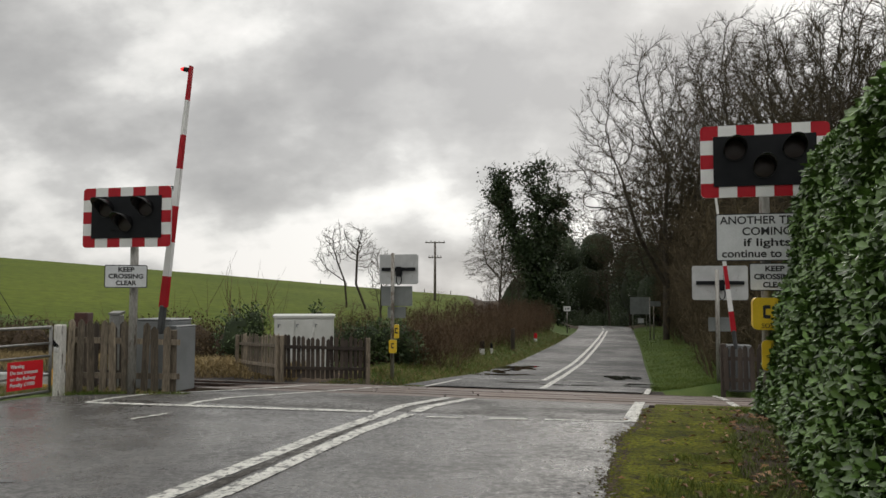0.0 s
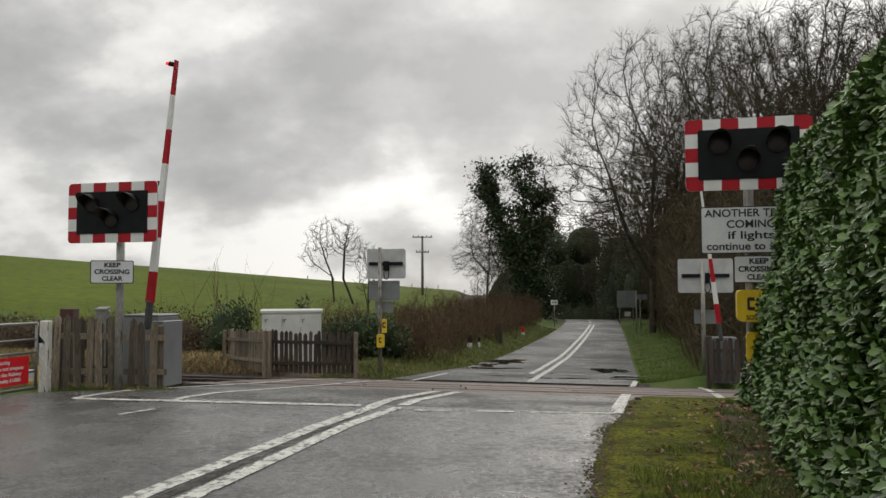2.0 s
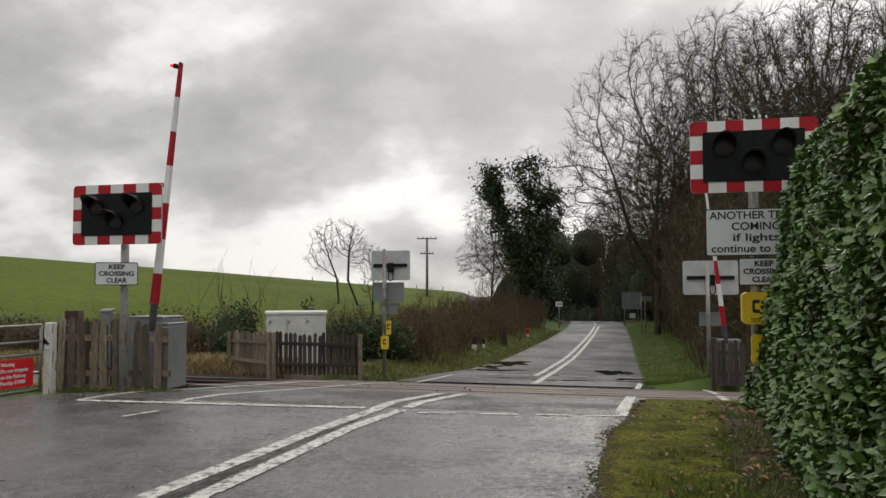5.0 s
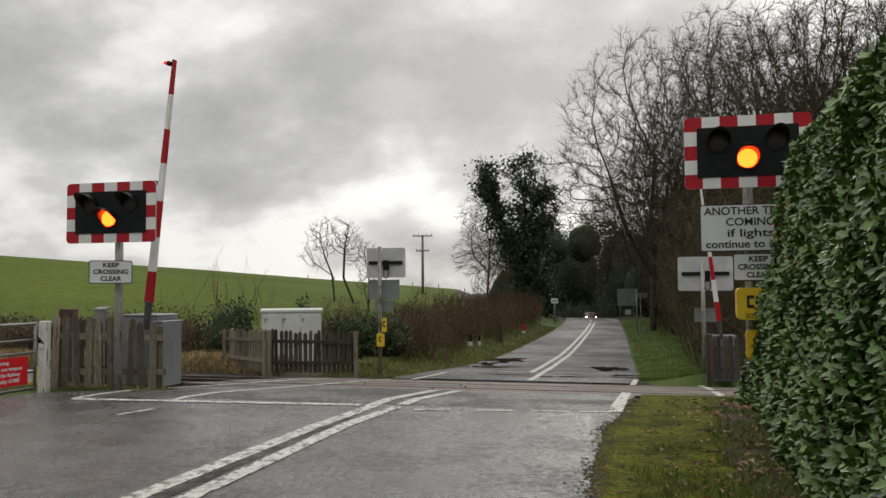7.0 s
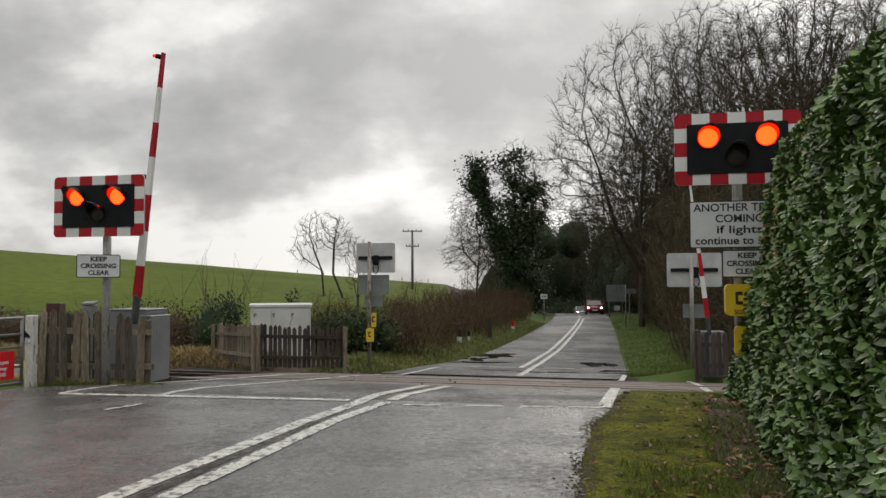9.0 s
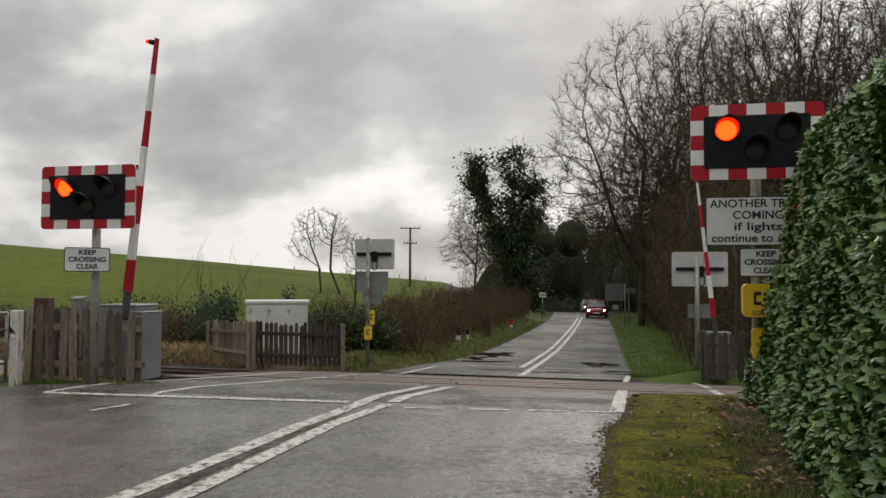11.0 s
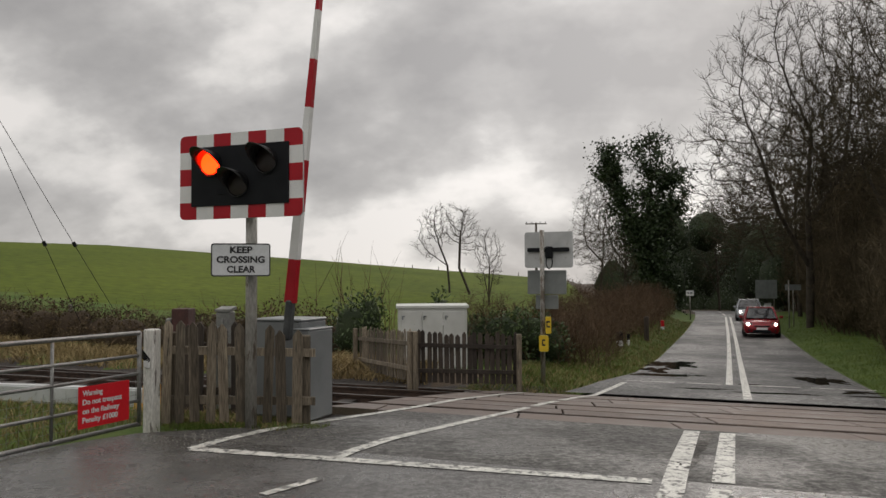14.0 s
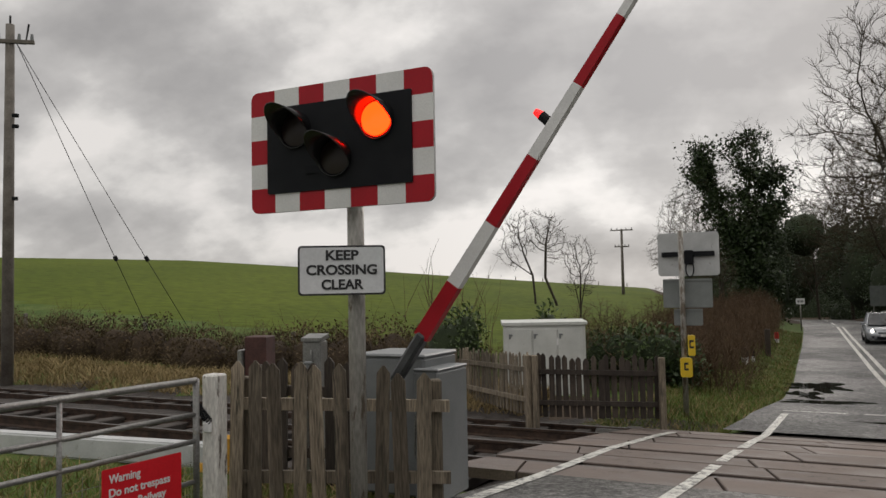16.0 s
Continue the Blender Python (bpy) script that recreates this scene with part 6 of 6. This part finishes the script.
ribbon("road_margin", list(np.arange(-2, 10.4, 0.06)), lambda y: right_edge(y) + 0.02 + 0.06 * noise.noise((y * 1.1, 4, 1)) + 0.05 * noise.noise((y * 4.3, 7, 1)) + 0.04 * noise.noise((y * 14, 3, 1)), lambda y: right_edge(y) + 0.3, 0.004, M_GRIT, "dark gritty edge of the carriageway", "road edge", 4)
ribbon("tar_joint", list(np.arange(-5, 12.0, 0.05)), lambda y: centre(y) + 0.02 + 0.05 * noise.noise((y * 2.1, 4, 6)) + 0.03 * noise.noise((y * 9, 3, 2)), lambda y: centre(y) + 0.13 + 0.05 * noise.noise((y * 2.3, 8, 6)) + 0.03 * noise.noise((y * 9, 5, 2)), 0.003, M_GRIT, "rough dark tar joint between the centre lines", "road joint", 2)
clumps("loose_soil", 11000, M_SOIL, 41, 0.12, "dark soil and grit washed onto the road's edge")
ribbon("hedge_foot", list(np.arange(-1, 9.6, 0.08)), lambda y: 1.14 + 0.3005 * y - 0.42 + 0.22 * noise.noise((y * 0.9, 2, 8)) + 0.12 * noise.noise((y * 4, 6, 8)), lambda y: 1.14 + 0.3005 * y + 0.35, 0.02, M_SOIL, "bare damp soil under the hedge", "soil", 5)
clumps("moss_cushions", 12000, M_MOSS, 42, 0.11, "small yellow-green moss cushions thinning out over the asphalt")
side_path = road_sheet("pavement", 9.9, 12.0, M_ASPHALT_NEW, "dark asphalt margin", -0.02)


def blades(name, n, place, mat, size, seed, label, lean=0.5):
    rnd = random.Random(seed)
    sh = Shape()
    for _ in range(n):
        p = place(rnd)
        if p is None:
            continue
        h = size * rnd.uniform(0.5, 1.4)
        a = rnd.uniform(0, 6.283)
        w = Vector((math.cos(a), math.sin(a), 0)) * h * 0.045
        b = Vector((rnd.uniform(-lean, lean), rnd.uniform(-lean, lean), 1)) * h
        p = Vector(p)
        o = len(sh.v)
        sh.v += [tuple(p - w), tuple(p + w), tuple(p + b * 0.6 + w * 0.7), tuple(p + b * 0.6 - w * 0.7), tuple(p + Vector((b.x * 1.5, b.y * 1.5, b.z)))]
        sh.f += [(o, o + 1, o + 2, o + 3), (o + 3, o + 2, o + 4)]
        sh.m += [0, 0]
    ob = part(name, sh, mat)
    return tagged(ob, label, "grass", kind="stuff")


def right_verge(r):
    y = 19 + 46 * r.random() ** 1.7
    x = right_edge(y) + 0.1 + 2.6 * r.random()
    return (x, y, ground_z(x, y) - 0.02)


def left_verge(r):
    y = 19.2 + 40 * r.random() ** 1.6
    x = left_edge(y) - 0.05 - 2.3 * r.random()
    return (x, y, ground_z(x, y) - 0.02)


def dry_strip(r):
    x = -3.9 - 26 * r.random() ** 1.3
    y = rail_y(19.2 + 3.2 * r.random(), x)
    return (x, y, ground_z(x, y) - 0.02)


def gate_grass(r):
    x = -9.5 + 5.7 * r.random()
    y = (10.9 + 1.3 * r.random() - 0.3 * (x + 5)) if x > -5.6 else 8.2 + 4.2 * r.random()
    return (x, y, ground_z(x, y) - 0.01)


def fence_foot(r):
    u = r.random()
    x, y = -5.0 + 1.5 * u, 10.62 + 0.42 * u + r.uniform(-0.16, 0.16)
    return (x, y, lie(x, y) - 0.02)


def verge_near(r):
    y = 3 + 8 * r.random()
    x = right_edge(y) + 0.25 + 1.8 * r.random()
    if y > 5.6 + 0.9 * noise.noise((x * 2.2, y * 2.2, 9)) and x < 0.95 + 0.3 * y - 0.35 or noise.noise((x * 1.6, y * 1.6, 3)) < -0.35 + 0.09 * (y - 3) - 0.25 * (x - right_edge(y) - 0.8):
        return None
    return (x, y, lie(x, y))


blades("grass_tufts", 26000, right_verge, M_BLADES, 0.09, 1, "green roadside grass below the wood")
blades("grass_tufts", 24000, left_verge, M_BLADES, 0.13, 2, "rough green grass beside the lane")
blades("dry_grass", 13000, left_verge, M_DRYGRASS, 0.13, 22, "dead grass in the rough verge", 0.9)
blades("dry_grass", 22000, dry_strip, M_DRYGRASS, 0.24, 3, "pale dead winter grass along the railway", 0.9)
blades("grass_tufts", 14000, gate_grass, M_BLADES, 0.08, 4, "rough grass behind the gate")
blades("dry_grass", 7000, gate_grass, M_DRYGRASS, 0.10, 44, "dead grass behind the gate", 0.9)
blades("grass_tufts", 1500, fence_foot, M_BLADES, 0.05, 5, "short grass at the foot of the pickets")
blades("grass_tufts", 34000, verge_near, M_BLADES, 0.06, 6, "short mossy grass beside the hedge")


def verge_lawn(r):
    y = 3.2 + 3.4 * r.random()
    x = right_edge(y) + 0.3 + 1.1 * r.random()
    if noise.noise((x * 1.8, y * 1.8, 5)) < -0.05 + 0.30 * max(y - 5.0, 0) - 0.15 * (x - right_edge(y) - 0.8):
        return None
    return (x, y, lie(x, y))


blades("grass_tufts", 15000, verge_lawn, M_BLADES, 0.045, 7, "short green grass growing through the moss")
fallen = Shape()
rnd = random.Random(15)
for k in range(620):
    y = 2.5 + 7.5 * rnd.random() ** 1.3
    x = 1.13 + 0.3 * y - abs(rnd.gauss(0, 0.55)) + 0.1
    if x < right_edge(y) - 0.1:
        continue
    p = Vector((x, y, lie(x, y) + 0.03))
    leaf(fallen, p, Vector((rnd.uniform(-0.4, 0.4), rnd.uniform(-0.4, 0.4), 1)), Vector((rnd.uniform(-1, 1), rnd.uniform(-1, 1), 0.1)), rnd.uniform(0.04, 0.09), 0.6)
tagged(part("fallen_leaves", fallen, M_DEAD), "brown fallen leaves on the verge", "leaves", kind="stuff")


gravel = Shape()
rnd = random.Random(16)
for k in range(520):
    u = rnd.random()
    x, y = -4.9 + 1.5 * u + rnd.gauss(0, 0.15), 9.75 + 0.55 * u + rnd.gauss(0, 0.22)
    r = rnd.uniform(0.003, 0.009)
    gravel.box((x, y, lie(x, y) + r * 0.5), (r * 1.6, r * 1.3, r), mat=pose(0, 0, 0, 0, 0, rnd.uniform(0, 180)), bevel=r * 0.3)
tagged(part("gravel", gravel, M_GRAVEL), "pale loose gravel on the asphalt before the pickets", "gravel", kind="stuff")


# ---------------------------------------------------------------- cars
def wheel(parent, x, y, turn):
    w = part("wheel", Shape().tube([(-0.09, 0, 0), (0.09, 0, 0)], 0.16, 14), M_TYRE, parent)
    w.matrix_basis = pose(x, y, 0.30)
    n = 20
    tyre = Shape()
    prof = [(-0.09, 0.20), (-0.10, 0.26), (-0.07, 0.30), (0.07, 0.30), (0.10, 0.26), (0.09, 0.20)]
    for k in range(n):
        a = 6.28319 * k / n
        tyre.v += [(px, r * math.cos(a), r * math.sin(a)) for px, r in prof]
    q = len(prof)
    tyre.f = [(k * q + i, k * q + i + 1, ((k + 1) % n) * q + i + 1, ((k + 1) % n) * q + i) for k in range(n) for i in range(q - 1)]
    tyre.m = [0] * len(tyre.f)
    part("tyre", tyre, M_TYRE, w, smooth=True)
    part("rim", Shape().tube([(-0.085, 0, 0), (0.085, 0, 0)], 0.19, 14), M_GALV, w)
    return w


def car(paint_mat, label, wid=1.74, length=4.0, high=1.46):
    """A small hatchback facing -y, its front at y = 0."""
    c = thing("car", label, "car", group="cars on the lane")
    hw = wid / 2
    # stations along the body: y, half width, floor, shoulder height
    st = [(0.0, 0.60, 0.30, 0.52), (0.06, 0.72, 0.22, 0.62), (0.22, 0.80, 0.19, 0.72), (0.62, 0.86, 0.18, 0.80), (1.05, 0.87, 0.18, 0.90), (2.0, 0.87, 0.18, 0.95), (3.2, 0.865, 0.18, 0.97), (3.75, 0.83, 0.22, 0.96), (3.95, 0.76, 0.32, 0.90), (4.0, 0.66, 0.40, 0.78)]
    body, k = Shape(), 10
    for y, w, lo, hi in st:
        w *= hw / 0.87
        sec = [(-w * 0.90, lo), (-w * 0.985, lo + 0.10), (-w, lo + (hi - lo) * 0.5), (-w * 0.975, hi - 0.08), (-w * 0.88, hi - 0.005), (w * 0.88, hi - 0.005), (w * 0.975, hi - 0.08), (w, lo + (hi - lo) * 0.5), (w * 0.985, lo + 0.10), (w * 0.90, lo)]
        body.v += [(x, y * length / 4.0, z) for x, z in sec]
    body.f = [(j * k + i, j * k + (i + 1) % k, (j + 1) * k + (i + 1) % k, (j + 1) * k + i)[::-1] for j in range(len(st) - 1) for i in range(k)] + [tuple(range(k)), tuple((len(st) - 1) * k + i for i in range(k - 1, -1, -1))]
    body.m = [0] * len(body.f)
    part("body", body, paint_mat, c, smooth=True)
    # cabin: roof with pillars, glass between
    lowr = [(-hw * 0.88, 0.95), (hw * 0.88, 0.95)]
    y0, y1, y2, y3 = 0.88, 1.78, 3.25, 3.86
    rw = hw * 0.68
    roof = Shape()
    roof.add([(-rw, y1, high - 0.03), (rw, y1, high - 0.03), (rw * 1.02, 2.5, high), (-rw * 1.02, 2.5, high), (-rw, y2, high - 0.03), (rw, y2, high - 0.03), (-rw, y1, high - 0.07), (rw, y1, high - 0.07), (-rw, y2, high - 0.07), (rw, y2, high - 0.07)],
             [(0, 1, 2, 3), (3, 2, 5, 4), (6, 7, 1, 0), (4, 5, 9, 8)])
    for sx2 in (-1, 1):
        for (ya, za, wa), (yb, zb, wb) in (((y0, 0.92, hw * 0.86), (y1, high - 0.04, rw)), ((2.35, 0.95, hw * 0.88), (2.4, high - 0.03, rw)), ((y3, 0.92, hw * 0.84), (y2, high - 0.04, rw))):
            roof.tube([(sx2 * wa, ya, za), (sx2 * wb, yb, zb)], 0.045, 6)
        roof.tube([(sx2 * rw, y1, high - 0.05), (sx2 * rw * 1.02, 2.5, high - 0.03), (sx2 * rw, y2, high - 0.05)], 0.04, 6)
    part("roof", roof, paint_mat, c)
    part("windscreen", Shape().add([(-hw * 0.84, y0 + 0.02, 0.92), (hw * 0.84, y0 + 0.02, 0.92), (rw * 0.98, y1, high - 0.06), (-rw * 0.98, y1, high - 0.06)], [(0, 1, 2, 3)]), M_CARGLASS, c, "dark windscreen")
    part("rear_window", Shape().add([(-hw * 0.82, y3 - 0.02, 0.92), (hw * 0.82, y3 - 0.02, 0.92), (rw * 0.98, y2, high - 0.06), (-rw * 0.98, y2, high - 0.06)], [(3, 2, 1, 0)]), M_CARGLASS, c)
    for sx2 in (-1, 1):
        part("side_window", Shape().add([(sx2 * hw * 0.875, y0 + 0.1, 0.93), (sx2 * hw * 0.875, y3 - 0.15, 0.93), (sx2 * rw * 1.0, y2 - 0.03, high - 0.07), (sx2 * rw * 1.0, y1 + 0.03, high - 0.07)], [(0, 1, 2, 3)]), M_CARGLASS, c)
        hl = part("headlight", Shape().add([(sx2 * 0.42, 0.012, 0.60), (sx2 * 0.74, 0.13, 0.62), (sx2 * 0.78, 0.26, 0.72), (sx2 * 0.46, 0.12, 0.695), (sx2 * 0.45, 0.2, 0.62)], [(0, 1, 2, 3)] if sx2 > 0 else [(3, 2, 1, 0)]), M_CARGLASS, c, "swept headlight")
        part("lamp", Shape().tube([(sx2 * 0.62, 0.10, 0.655), (sx2 * 0.62, 0.015, 0.655)], [0.06, 0.068], 14), G_HEAD, hl, "headlight switched on")
        part("fog_lamp", Shape().tube([(sx2 * 0.58, 0.10, 0.36), (sx2 * 0.58, 0.0, 0.36)], 0.06, 10), M_BLACK, c)
        part("mirror", Shape().box((sx2 * (hw + 0.07), 1.12, 0.98), (0.17, 0.1, 0.12), bevel=0.03), paint_mat, c, "door mirror")
        for y in (0.78, 3.28):
            wheel(c, sx2 * (hw - 0.1), y, 0)
    part("grille", Shape().box((0, 0.005, 0.56), (0.72, 0.05, 0.07), bevel=0.015), M_BLACK, c, "black upper grille")
    part("lower_intake", Shape().box((0, 0.02, 0.33), (0.86, 0.06, 0.13), bevel=0.03), M_BLACK, c, "black lower intake")
    part("bumper_lip", Shape().box((0, 0.05, 0.24), (1.2, 0.08, 0.05), bevel=0.02), M_BLACK, c)
    part("number_plate", Shape().box((0, -0.012, 0.44), (0.50, 0.015, 0.11)), M_WHITE, c, "plain pale plate")
    part("bonnet_seam", Shape().tube([(-0.62, 0.24, 0.735), (-0.3, 0.12, 0.70), (0.3, 0.12, 0.70), (0.62, 0.24, 0.735)], 0.006, 4), M_BLACK, c)
    return c


car_red = car(M_CARRED, "red hatchback with headlights on, driving towards the crossing")
car_silver = car(M_CARSILVER, "silver hatchback with headlights on, following the red car", 1.80, 4.2, 1.5)
# ---------------------------------------------------------------- what moves
def lane_pose(y):
    """The oncoming car with its front at y, in the middle of its lane."""
    dx = (centre(y + 2) - centre(y - 2)) / 4
    x = centre(y) + 1.4
    dz = (lie(centre(y + 3.4) + 1.4, y + 3.4) - lie(x, y)) / 3.4
    return pose(x, y, lie(x, y), math.degrees(math.atan(dz)), 0, -math.degrees(math.atan(dx)))


RED_RUN = [(0.0, 190.0), (3.0, 160.0), (6.3, 113.0), (7.0, 104.0), (8.0, 91.0), (9.0, 77.0), (9.5, 72.5), (11.8, 60.5), (12.0, 59.0), (12.5, 55.6), (13.0, 51.6), (13.5, 47.6), (14.0, 43.6), (14.5, 39.6), (15.0, 35.4), (15.5, 31.2), (16.0, 27.2)]
SILVER_RUN = [(0.0, 215.0), (3.0, 185.0), (6.3, 140.0), (8.0, 114.0), (9.0, 100.0), (9.5, 95.0), (11.8, 77.0), (12.5, 71.5), (13.0, 68.5), (13.5, 65.0), (14.0, 60.5), (14.5, 56.0), (15.0, 52.5), (15.5, 50.0), (16.0, 48.2)]
ARM_RUN = [(0.0, 6.2), (14.0, 6.2), (14.3, 7.6), (14.5, 9.5), (15.0, 19.3), (15.5, 28.0), (16.0, 35.8)]
AMBER_ON = [(5.4, 8.95)]
RED_LEFT_ON = [(8.95, 9.55), (9.9, 10.29), (10.68, 11.07), (11.46, 11.85), (12.25, 12.65), (13.05, 13.45), (13.85, 14.15), (14.55, 14.95), (15.35, 15.75)]
RED_RIGHT_ON = [(8.95, 9.55), (10.29, 10.68), (11.07, 11.46), (11.85, 12.25), (12.65, 13.05), (13.45, 13.85), (14.15, 14.55), (14.95, 15.35), (15.75, 16.0)]


def flash(lamp, spans):
    """A lens that comes forward while it is lit."""
    bulb, x, z = lamp
    rows = [(0.0, LAMP_OFF)]
    for a, b in spans:
        a, b = round(a * 30), round(b * 30)
        rows += [((a - 1) / 30, LAMP_OFF), (a / 30, LAMP_ON)]
        if b < 479:
            rows += [((b - 1) / 30, LAMP_ON), (b / 30, LAMP_OFF)]
    rows.append((16.0, rows[-1][1]))
    walk(bulb, [(t, pose(x, o, z)) for t, o in rows])


def motions():
    walk(car_red, [(t, lane_pose(y)) for t, y in RED_RUN])
    walk(car_silver, [(t, lane_pose(y)) for t, y in SILVER_RUN])
    walk(ARM_L[0], [(t, pose(0, 0, ARM_L[1], 0, a, 0)) for t, a in ARM_RUN])
    walk(ARM_R[0], [(t, pose(0, 0, ARM_R[1], 0, -a, 0)) for t, a in ARM_RUN])
    for lamps in (LAMPS_L, LAMPS_R):
        flash(lamps[0], RED_LEFT_ON)
        flash(lamps[1], RED_RIGHT_ON)
        flash(lamps[2], AMBER_ON)


motions()
